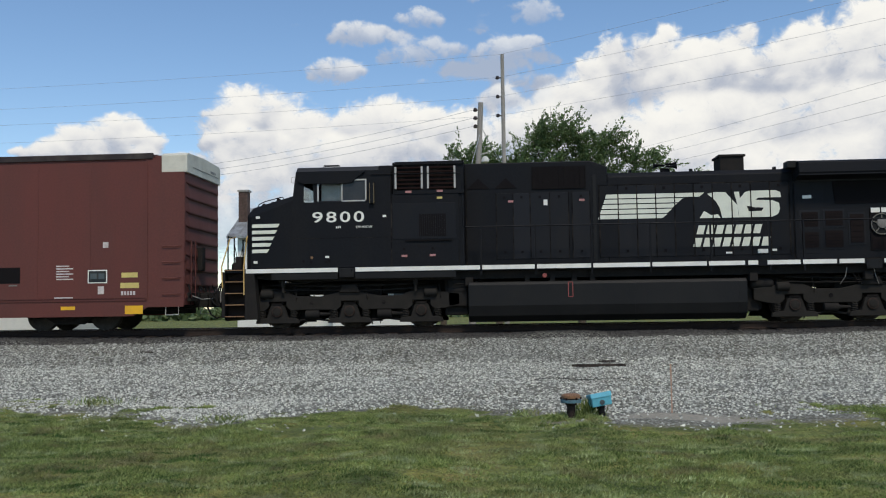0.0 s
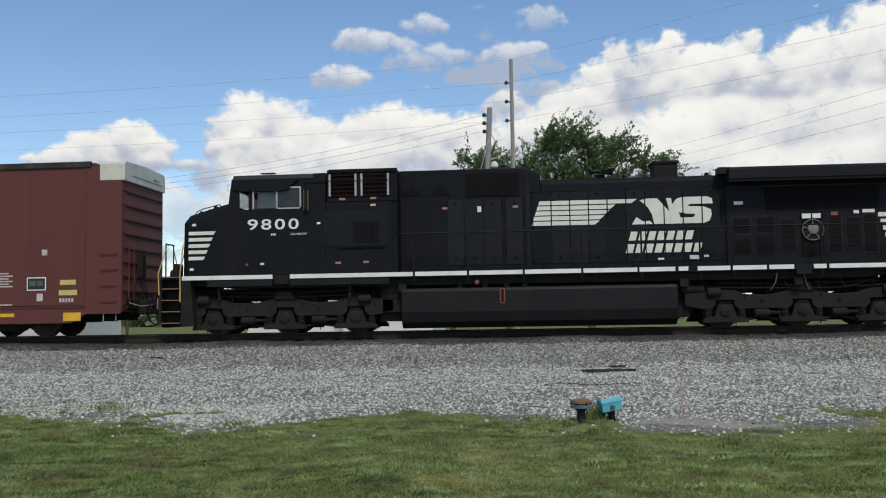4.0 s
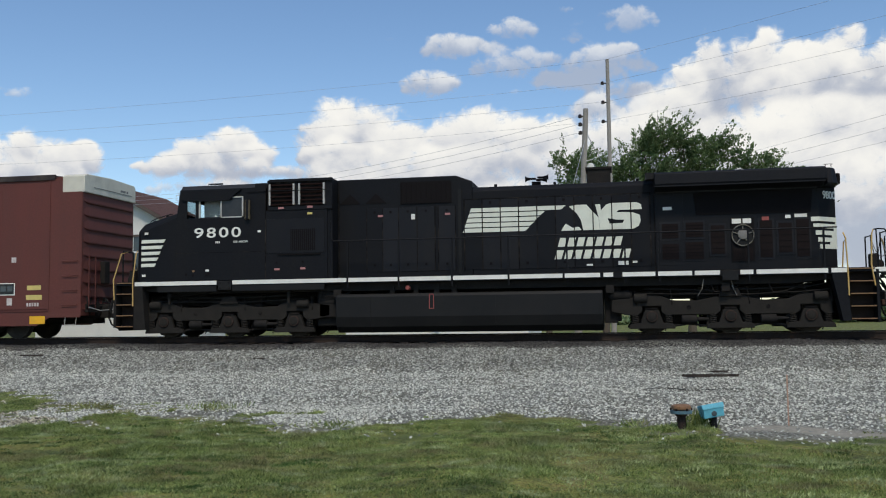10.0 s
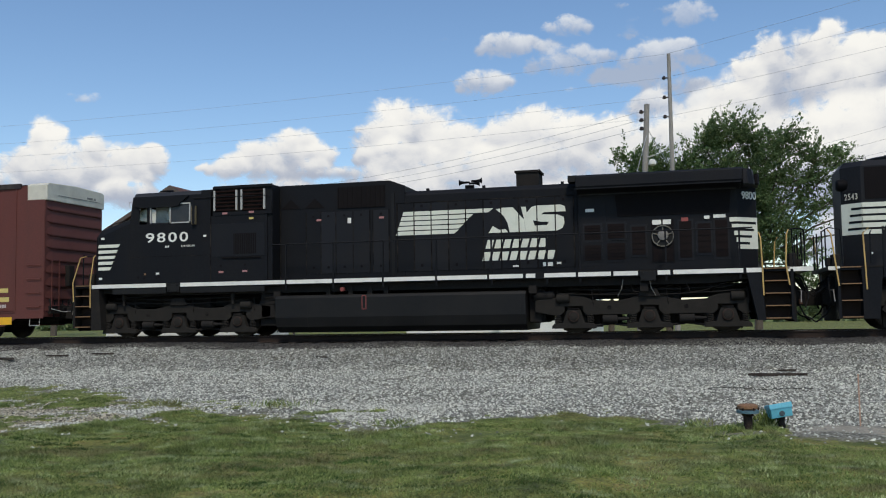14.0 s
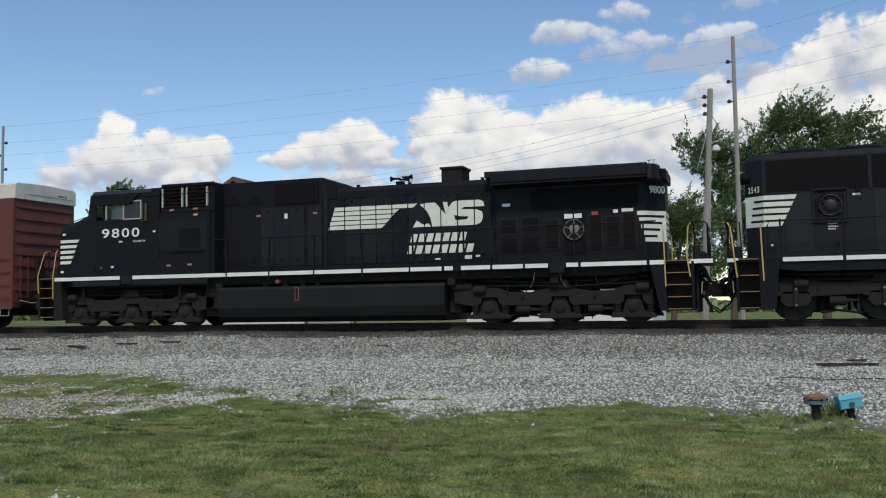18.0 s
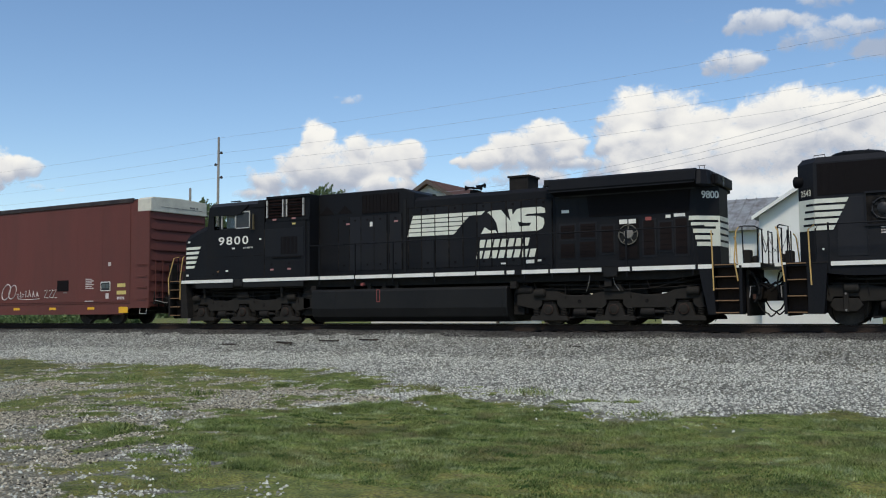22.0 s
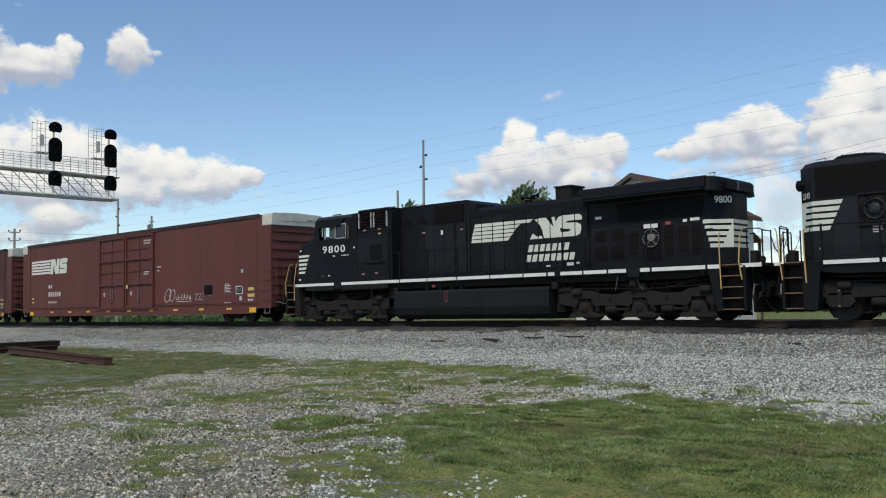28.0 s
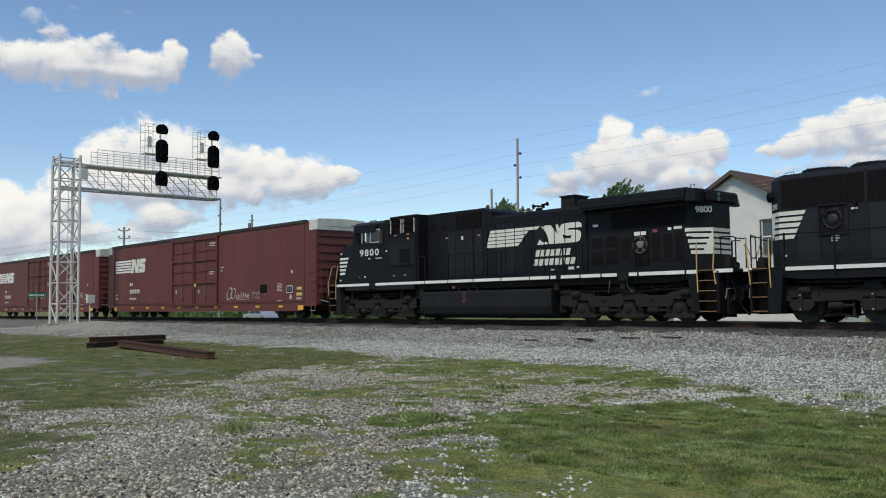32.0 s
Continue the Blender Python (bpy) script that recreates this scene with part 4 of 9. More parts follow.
def cloud_material(R):
    m = bpy.data.materials.new("clouds")
    m.use_nodes = True
    n, ln = m.node_tree.nodes, m.node_tree.links
    n.remove(n["Principled BSDF"])
    tc = n.new("ShaderNodeTexCoord")
    mp = n.new("ShaderNodeMapping")
    mp.inputs["Scale"].default_value = (1 / R, 1 / R, 1.3 / R)
    ln.new(tc.outputs["Object"], mp.inputs[0])

    def noise_tex(scale, detail, rough, warp):
        t = n.new("ShaderNodeTexNoise")
        t.inputs["Scale"].default_value, t.inputs["Detail"].default_value, t.inputs["Roughness"].default_value, t.inputs["Distortion"].default_value = scale, detail, rough, warp
        ln.new(mp.outputs[0], t.inputs["Vector"])
        return t.outputs[0]

    def calc(op, p, q):
        x = n.new("ShaderNodeMath")
        x.operation = op
        for k, s in enumerate((p, q)):
            if isinstance(s, float):
                x.inputs[k].default_value = s
            else:
                ln.new(s, x.inputs[k])
        return x.outputs[0]

    def remap(src, lo, hi, a=0.0, b=1.0):
        r = n.new("ShaderNodeMapRange")
        r.interpolation_type = "SMOOTHSTEP"
        r.inputs[1].default_value, r.inputs[2].default_value, r.inputs[3].default_value, r.inputs[4].default_value = lo, hi, a, b
        ln.new(src, r.inputs[0])
        return r.outputs[0]

    def attr(name):
        x = n.new("ShaderNodeAttribute")
        x.attribute_name = name
        return x.outputs["Fac"]

    billow = calc("SUBTRACT", noise_tex(26.0, 9, 0.62, 0.5), 0.5)
    bank = calc("SUBTRACT", noise_tex(11.0, 4, 0.5, 0.3), 0.5)
    curl = calc("SUBTRACT", noise_tex(75.0, 7, 0.66, 0.6), 0.5)
    rough = calc("ADD", calc("MULTIPLY", billow, 2.3), calc("MULTIPLY", curl, 1.15))
    alpha = calc("MULTIPLY", remap(calc("ADD", attr("cover"), rough), -0.06, 0.72), attr("solid"))
    # sunlit crowns, grey flat undersides
    lit = remap(calc("ADD", attr("lift"), calc("ADD", calc("MULTIPLY", bank, 1.0), calc("ADD", calc("MULTIPLY", billow, 0.65), calc("MULTIPLY", curl, 0.24)))), 0.0, 1.0)
    ramp = n.new("ShaderNodeValToRGB")
    ramp.color_ramp.elements[0].color = (0.42, 0.465, 0.56, 1)
    ramp.color_ramp.elements[1].color = (0.94, 0.925, 0.875, 1)
    e2 = ramp.color_ramp.elements.new(0.45)
    e2.color = (0.735, 0.740, 0.750, 1)
    ln.new(lit, ramp.inputs[0])
    em = n.new("ShaderNodeEmission")
    ln.new(ramp.outputs[0], em.inputs[0])
    tr = n.new("ShaderNodeBsdfTransparent")
    ms = n.new("ShaderNodeMixShader")
    ln.new(alpha, ms.inputs[0])
    ln.new(tr.outputs[0], ms.inputs[1])
    ln.new(em.outputs[0], ms.inputs[2])
    ln.new(ms.outputs[0], n["Material Output"].inputs[0])
    return m


def backdrop(R, a0, a1, clouds, label):
    """A far shell of sky with heaps of cloud built up from round puffs."""
    step = 0.1
    az, el = np.arange(a0, a1, step), np.arange(-1.0, 22, step)
    a, e = np.meshgrid(az, el, indexing="ij")
    A, E = np.radians(a), np.radians(e)
    co = np.stack([-np.sin(A) * np.cos(E), np.cos(A) * np.cos(E), np.sin(E)], -1) * R
    cover, lift, solid = np.full(a.shape, -1.0), np.full(a.shape, 0.6), np.zeros(a.shape)
    rc = np.random.RandomState(17)
    # the far, high heaps first, the near, low ones over them
    for ca, ce, w, h, dense, grey in sorted([q for c in clouds for q in c], key=lambda q: -q[1]):
        puffs = [(ca, ce + 0.34 * h, 1.0 * w, 0.62 * h, 1.0)]
        for k in range(int(5 + 4 * w)):
            u = rc.uniform(-1, 1)
            v = np.sqrt(1 - u * u) * rc.uniform(0.45, 1.0)
            r = min(w, h) * rc.uniform(0.22, 0.46) * (1.1 - 0.4 * abs(u))
            puffs.append((ca + u * (w - r * 0.6), ce + max(v * h - r * 0.85, r * 0.3), r * 1.25, r, 0.9))
        for pa, pe, rx, ry, full in puffs:
            i0, i1 = np.searchsorted(az, [pa - rx * 1.5, pa + rx * 1.5])
            j0, j1 = np.searchsorted(el, [pe - ry * 1.5, pe + ry * 1.5])
            if i1 <= i0 or j1 <= j0:
                continue
            sl = (slice(i0, i1), slice(j0, j1))
            u, v = (a[sl] - pa) / rx, (e[sl] - pe) / ry
            d2 = u * u + (v * np.where(v < 0, 0.75, 1.0)) ** 2
            c = full * (1.05 * (1 - d2) - (1 - dense) * 0.80)
            lf = 0.24 + 0.60 * np.clip((e[sl] - ce) / h, -0.1, 1.0) + 0.20 * np.clip(v, -1, 1) - grey - (1 - dense) * 0.15
            wgt = np.clip(c * 1.6, 0, 1) * full
            wgt = wgt * wgt * (3 - 2 * wgt)
            lift[sl] = np.where(cover[sl] < -0.5, lf, lift[sl] * (1 - wgt) + lf * wgt)
            cover[sl] = np.maximum(cover[sl], c)
            solid[sl] = np.maximum(solid[sl], np.where(c > -0.95, min(1.0, 0.12 + 0.88 * dense), 0))
    for f, rounds in ((solid, 5), (lift, 5), (cover, 2)):
        for _ in range(rounds):
            f[1:-1, 1:-1] = (f[1:-1, 1:-1] * 2 + f[:-2, 1:-1] + f[2:, 1:-1] + f[1:-1, :-2] + f[1:-1, 2:]) / 6
    idx = np.arange(a.size).reshape(a.shape)
    faces = np.stack([idx[:-1, :-1], idx[1:, :-1], idx[1:, 1:], idx[:-1, 1:]], -1).reshape(-1, 4)
    used = (np.maximum.reduce([cover[:-1, :-1], cover[1:, :-1], cover[1:, 1:], cover[:-1, 1:]]) > -0.95).ravel()
    me = fast_mesh("backdrop", co.reshape(-1, 3), faces[used], cloud_material(R))
    for name, val in (("cover", cover), ("lift", lift), ("solid", solid)):
        me.attributes.new(name, "FLOAT", "POINT").data.foreach_set("value", val.ravel().astype(np.float32))
    ob = new("backdrop", me)
    ob.matrix_world = Matrix.Translation(EYE)
    return tagged(ob, label, "sky", kind="structure")


backdrop(2500.0, 17.0, 85.0, [WEST_HEAP, MIDDLE, GANTRY, UPPER], "white cumulus heaps in a blue sky")
DRIFTING = backdrop(2400.0, -34.0, 22.0, [PUFFS, NEAR_BAND, EAST], "bank of bright cumulus drifting slowly on the wind")

# ---- the train ----
TRAIN, WHEELS = [], []


def wheel_mesh(r, gauge=0.7525):
    g = Geo()
    for s in (-1, 1):
        prof = [(0.10, -0.08), (r * 0.45, -0.06), (r * 0.82, -0.065), (r, -0.07), (r, 0.045), (r + 0.026, 0.055), (r + 0.026, 0.08), (r * 0.82, 0.07), (r * 0.45, 0.04), (0.10, 0.09)]
        g.lathe([(a, -b * s) for a, b in prof] if s > 0 else prof, (0, s * (gauge + 0.0), 0), n=28)
    g.tube([(0, -1.05, 0), (0, 1.05, 0)], 0.09, 12)
    for k in range(4):
        a = k * math.pi / 2
        for s in (-1, 1):
            g.tube([(0.24 * math.cos(a), s * 0.80, 0.24 * math.sin(a)), (0.24 * math.cos(a), s * 0.835, 0.24 * math.sin(a))], 0.03, 6)
    return g.mesh("wheelset", M["wheel"], True)


WHEEL_BIG, WHEEL_SMALL = wheel_mesh(0.52), wheel_mesh(0.45)


def wheelset(parent, x, r, mesh):
    ob = part("wheelset", mesh, None, parent, "steel wheels on an axle")
    WHEELS.append((ob, pose(x, 0, r), r))
    return ob


def coil(g, x, y, z0, z1, r=0.09):
    pts = []
    turns = 5
    for k in range(turns * 8 + 1):
        a = k / 8 * 2 * math.pi
        pts.append((x + r * math.cos(a), y + r * math.sin(a), z0 + (z1 - z0) * k / (turns * 8)))
    g.tube(pts, 0.018, 5)


def three_axle_truck(loco, axles, tail=1, swing=False):
    """A cast three-axle truck; tail: the way that its frame reaches past the outer axle; swing: the plainer frame with link-hung boxes."""
    t = part("truck", Geo().box(axles[0] - 0.3, axles[2] + 0.3, -0.55, 0.55, 0.55, 0.80), M["under"], loco, "grimy cast steel three-axle truck")
    part("bolster", Geo().box(axles[1] - 0.85, axles[1] + 0.85, -0.75, 0.75, 0.78, 1.26), M["under"], t, bevel=0.04)
    for a in (axles[0], axles[2]):
        part("air_duct", Geo().box(a - 0.42, a + 0.42, -0.50, 0.50, 0.78, 1.20), M["under"], t, bevel=0.06)
    for i, a in enumerate(axles):
        wheelset(t, a, 0.52, WHEEL_BIG)
        part("traction_motor", Geo().box(a + (0.12 if i < 2 else -0.95), a + (0.95 if i < 2 else -0.12), -0.62, 0.62, 0.20, 0.78), M["under"], t, bevel=0.05)
    x0, x1, x2 = axles
    e0, e2 = (0.55, 1.08) if tail > 0 else (1.08, 0.55)
    for s in (-1, 1):
        y0, y1 = s * 1.02, s * 1.20
        if swing:
            frame = [(x0 - 0.62, 0.78), (x0 - 0.55, 0.99), (x0 - 0.30, 1.07), (x0 + 0.5, 1.04), (x0 + 0.9, 0.98), (x1 - 0.7, 0.98), (x1 - 0.3, 1.06), (x1 + 0.3, 1.06), (x1 + 0.7, 0.98), (x2 - 0.9, 0.98),
                     (x2 - 0.5, 1.04), (x2 + 0.30, 1.07), (x2 + 0.55, 0.99), (x2 + 0.62, 0.78)]
            for a in (x2, x1, x0):
                frame += [(a + 0.50, 0.62), (a + 0.34, 0.60), (a + 0.30, 0.74), (a - 0.30, 0.74), (a - 0.34, 0.60), (a - 0.50, 0.66)]
        else:
            frame = [(x0 - e0, 0.60), (x0 - e0, 0.92), (x0 - 0.40, 1.00), (x0 - 0.10, 1.05), (x0 + 0.25, 1.02), (x0 + 0.55, 0.90), (x1 - 0.85, 0.88), (x1 - 0.55, 0.94), (x1 - 0.35, 1.00),
                     (x1 + 0.35, 1.00), (x1 + 0.55, 0.94), (x1 + 0.85, 0.88), (x2 - 0.55, 0.90), (x2 - 0.25, 1.02), (x2 + 0.10, 1.05), (x2 + 0.40, 1.00), (x2 + e2, 0.92), (x2 + e2, 0.60)]
            for a in (x2, x1, x0):
                frame += [(a + 0.62, 0.50), (a + 0.36, 0.50), (a + 0.25, 0.60), (a + 0.25, 0.74), (a - 0.25, 0.74), (a - 0.25, 0.60), (a - 0.36, 0.50), (a - 0.62, 0.50)]
        f = part("side_frame", Geo().prism(frame, y0, y1), M["truck"], t, "thick cast side frame", bevel=0.02)
        for h in ((x0 + x1) / 2 - 0.05, (x1 + x2) / 2 - 0.05):
            part("lightening_hole", Geo().lathe([(0.058, 0), (0.058, 0.012 * s), (0.03, 0.012 * s)], (h, s * 1.198, 0.70), n=14), M["seam"], f)
        for k, a in enumerate(axles):
            if swing:
                jb = part("axle_box", Geo().prism([(a - 0.40, 0.52), (a - 0.30, 0.70), (a + 0.30, 0.70), (a + 0.40, 0.52), (a + 0.26, 0.36), (a - 0.26, 0.36)], s * 1.08, s * 1.22), M["truck"], t, bevel=0.02)
                part("link", Geo().box(a - 0.06, a + 0.06, s * 1.22, s * 1.27, 0.34, 0.86), M["truck"], jb, bevel=0.015)
                for z in (0.40, 0.82):
                    part("bolt", Geo().lathe([(0.03, 0), (0.03, 0.02 * s)], (a, s * 1.27, z), n=8), M["engine"], jb)
                continue
            g = Geo().prism([(a - 0.62, 0.13), (a + 0.62, 0.13), (a + 0.60, 0.22), (a + 0.54, 0.27), (a + 0.30, 0.29), (a + 0.205, 0.58), (a + 0.18, 0.64), (a - 0.18, 0.64), (a - 0.205, 0.58), (a - 0.30, 0.29), (a - 0.54, 0.27), (a - 0.60, 0.22)],
                            s * 1.09, s * 1.25)
            jb = part("axle_box", g, M["truck"], t, bevel=0.015)
            part("axle_cap", Geo().lathe([(0.118, 0.0), (0.116, 0.05 * s), (0.09, 0.06 * s), (0.02, 0.06 * s)], (a, s * 1.25, 0.46), n=20), M["truck"], jb, smooth=True)
            part("axle_ring", Geo().lathe([(0.155, 0), (0.155, 0.03 * s), (0.14, 0.045 * s), (0.12, 0.045 * s), (0.12, 0.0)], (a, s * 1.25, 0.46), n=20), M["axlerust"], jb, "rust-brown axle cover ring", smooth=True)
            part("box_step", Geo().box(a - 0.15, a + 0.15, s * 1.14, s * 1.26, 0.655, 0.70), M["seam"], jb)
            for dx in (-0.45, 0.45):
                g = Geo()
                coil(g, a + dx, s * 1.14, 0.27, 0.51, 0.085)
                part("spring", g, M["truck"], t)
        # brake gear, pipes and snubbers
        for a in ((x0 + x1) / 2 + 0.05, (x1 + x2) / 2 + 0.05):
            part("brake_cylinder", Geo().lathe([(0.07, -0.30), (0.12, -0.28), (0.12, 0.10), (0.06, 0.12), (0.035, 0.42)], (a, s * 1.14, 0.50 if swing else 0.38), "x", 12), M["under"], t, smooth=True)
            part("brake_lever", Geo().prism([(a + 0.36, 0.20), (a + 0.44, 0.20), (a + 0.42, 0.66), (a + 0.37, 0.66)], s * 1.06, s * 1.12), M["truck"], t)
            part("brake_shoe", Geo().prism([(a - 0.52, 0.22), (a - 0.40, 0.20), (a - 0.36, 0.55), (a - 0.44, 0.58)], s * 0.70, s * 0.84), M["under"], t)
            part("brake_beam", Geo().tube([(a - 0.50, s * 1.05, 0.20), (a - 0.1, s * 1.05, 0.26), (a + 0.5, s * 1.05, 0.18)], 0.035, 6), M["under"], t)
        for k, a in enumerate((x0 - 0.45, x0 + 0.5, x1 + 0.45, x2 + 0.5)):
            part("sand_pipe", Geo().tube([(a, s * 1.16, 1.2), (a + 0.05, s * 1.22, 0.85), (a + 0.10 * (-1) ** k, s * 0.98, 0.25), (a + 0.14 * (-1) ** k, s * 0.8, 0.08)], 0.018, 5), M["under"], t)
        part("brake_pipe", Geo().tube([(x0 - 0.4, s * 1.22, 1.10), (x0 + 0.6, s * 1.23, 1.06), (x1 - 0.3, s * 1.24, 1.05), (x1 + 0.5, s * 1.24, 1.03), (x2 - 0.2, s * 1.23, 1.08), (x2 + 0.35, s * 1.22, 1.12)], 0.016, 5), M["under"], t)
        part("brake_pipe", Geo().tube([(x0 - 0.2, s * 1.1, 1.22), (x1 - 0.4, s * 1.12, 1.16), (x1 + 0.9, s * 1.12, 1.18), (x2, s * 1.1, 1.22)], 0.022, 5), M["under"], t)
        for xa in ((x0 - 0.28, x2 + 0.28) if not swing else (x0 + 0.15, x2 - 0.15)):
            part("brake_cylinder", Geo().lathe([(0.08, -0.20), (0.125, -0.18), (0.125, 0.14), (0.09, 0.17), (0.05, 0.18)], (xa, s * 1.20, 0.96), "x", 14), M["truck"], t, smooth=True)
        part("bolster_pad", Geo().prism([(x1 - 0.30, 0.98), (x1 + 0.30, 0.98), (x1 + 0.20, 1.20), (x1 - 0.20, 1.20)], s * 1.00, s * 1.26), M["under"], t, bevel=0.02)
    return t


def coupler(loco, x, s):
    """A knuckle coupler whose pulling face is at x; s: the way that it points."""
    g = Geo().box(x - s * 0.95, x - s * 0.25, -0.12, 0.12, 0.72, 0.98)
    g.prism([(x - s * 0.3, -0.14), (x, -0.20), (x + s * 0.05, -0.05), (x - s * 0.1, 0.02), (x + s * 0.02, 0.12), (x - s * 0.05, 0.2), (x - s * 0.3, 0.16)], 0.66, 1.02, "z")
    part("coupler", g, M["under"], loco, "knuckle coupler", bevel=0.015)


def supple(pts, n=4):
    """A smooth curve through the given points."""
    q = [np.array(p, float) for p in pts]
    q = [2 * q[0] - q[1]] + q + [2 * q[-1] - q[-2]]
    out = []
    for a, b, c, d in zip(q, q[1:], q[2:], q[3:]):
        for i in range(n):
            t = i / n
            out.append(tuple(0.5 * (2 * b + (c - a) * t + (2 * a - 5 * b + 4 * c - d) * t * t + (3 * b - a - 3 * c + d) * t ** 3)))
    return out + [tuple(q[-2])]


def end_hoses(loco, x, s):
    for k, (y, z, drop) in enumerate(((-0.35, 1.15, 0.55), (-0.55, 1.2, 0.45), (-0.75, 1.15, 0.5), (0.45, 1.15, 0.6), (0.7, 1.1, 0.5))):
        pts = [(x + s * (0.02 + 0.62 * i / 6), y + 0.05 * math.sin(i), z - drop * math.sin(math.pi * min(1, (i + 0.6) / 7.5))) for i in range(7)]
        part("air_hose", Geo().tube(supple(pts, 2), 0.026, 6), M["rubber"], loco, smooth=True)


def end_clutter(loco, x, s, seed, hoses=9):
    """Hanging multiple-unit hoses, a cut lever and brackets on an end plate."""
    rr = random.Random(seed)
    for k in range(hoses):
        y = -1.25 + k * 2.7 / hoses + rr.uniform(-0.06, 0.06)
        if abs(y) < 0.2:
            continue
        z, d = rr.uniform(1.25, 1.5), rr.uniform(0.5, 0.9)
        pts = [(x + s * 0.05, y, z), (x + s * 0.16, y + 0.02, z - 0.05), (x + s * rr.uniform(0.15, 0.30), y + rr.uniform(-0.1, 0.1), z - d * 0.6), (x + s * rr.uniform(0.02, 0.2), y + rr.uniform(-0.12, 0.12), z - d)]
        part("air_hose", Geo().tube(supple(pts), 0.024, 6), M["rubber"], loco, smooth=True)
        part("hose_valve", Geo().box(x, x + s * 0.10, y - 0.035, y + 0.035, z - 0.04, z + 0.05), M["under"], loco)
    part("cut_lever", Geo().tube([(x + s * 0.08, -1.42, 0.75), (x + s * 0.10, -1.35, 1.05), (x + s * 0.10, -0.3, 1.08), (x + s * 0.2, -0.1, 1.2)], 0.017, 5), M["engine"], loco)
    for y in (-0.62, 0.62):
        part("buffer_bracket", Geo().prism([(x, 0.62), (x + s * 0.26, 0.70), (x + s * 0.30, 1.0), (x, 1.25)], y - 0.10, y + 0.10), M["under"], loco, bevel=0.02)
    part("jumper_cable", Geo().tube(supple([(x + s * 0.05, -0.25, 1.45), (x + s * 0.25, -0.22, 1.15), (x + s * 0.45, -0.1, 1.02), (x + s * 0.62, 0.0, 1.10)]), 0.03, 6), M["rubber"], loco, smooth=True)


def steps(loco, x0, x1, ztop, n=5):
    """A step well with treads on both sides of the frame."""
    for s in (-1, 1):
        for k in range(n):
            z = 0.36 + (ztop - 0.36) * k / (n - 1)
            part("step", Geo().box(x0 + 0.02, x1 - 0.02, s * 1.16, s * 1.50, z - 0.03, z), M["under"], loco)
            part("step_edge", Geo().box(x0 + 0.02, x1 - 0.02, s * 1.50, s * 1.515, z - 0.024, z + 0.004), M["tread"], loco, "ochre step edge")
        part("step_back", Geo().box(x0, x1, s * 1.10, s * 1.15, 0.30, ztop), M["axlerust"], loco, "rust-brown back of the step well")


def grab(loco, pts, mat="yellow", r=0.02, name="handrail", label=""):
    return part(name, Geo().tube(pts, r, 8), M[mat], loco, label, smooth=True)


def bars(g, x0, x1, y, z0, z1, n, slant=0.0, gap=0.3):
    """A row of short upright bars, standing in for writing that is not spelled out."""
    w = (x1 - x0) / n
    for i in range(n):
        a = x0 + i * w
        g.prism([(a, z0), (a + w * (1 - gap), z0), (a + w * (1 - gap) + slant, z1), (a + slant, z1)], y, y - 0.004)
    return g


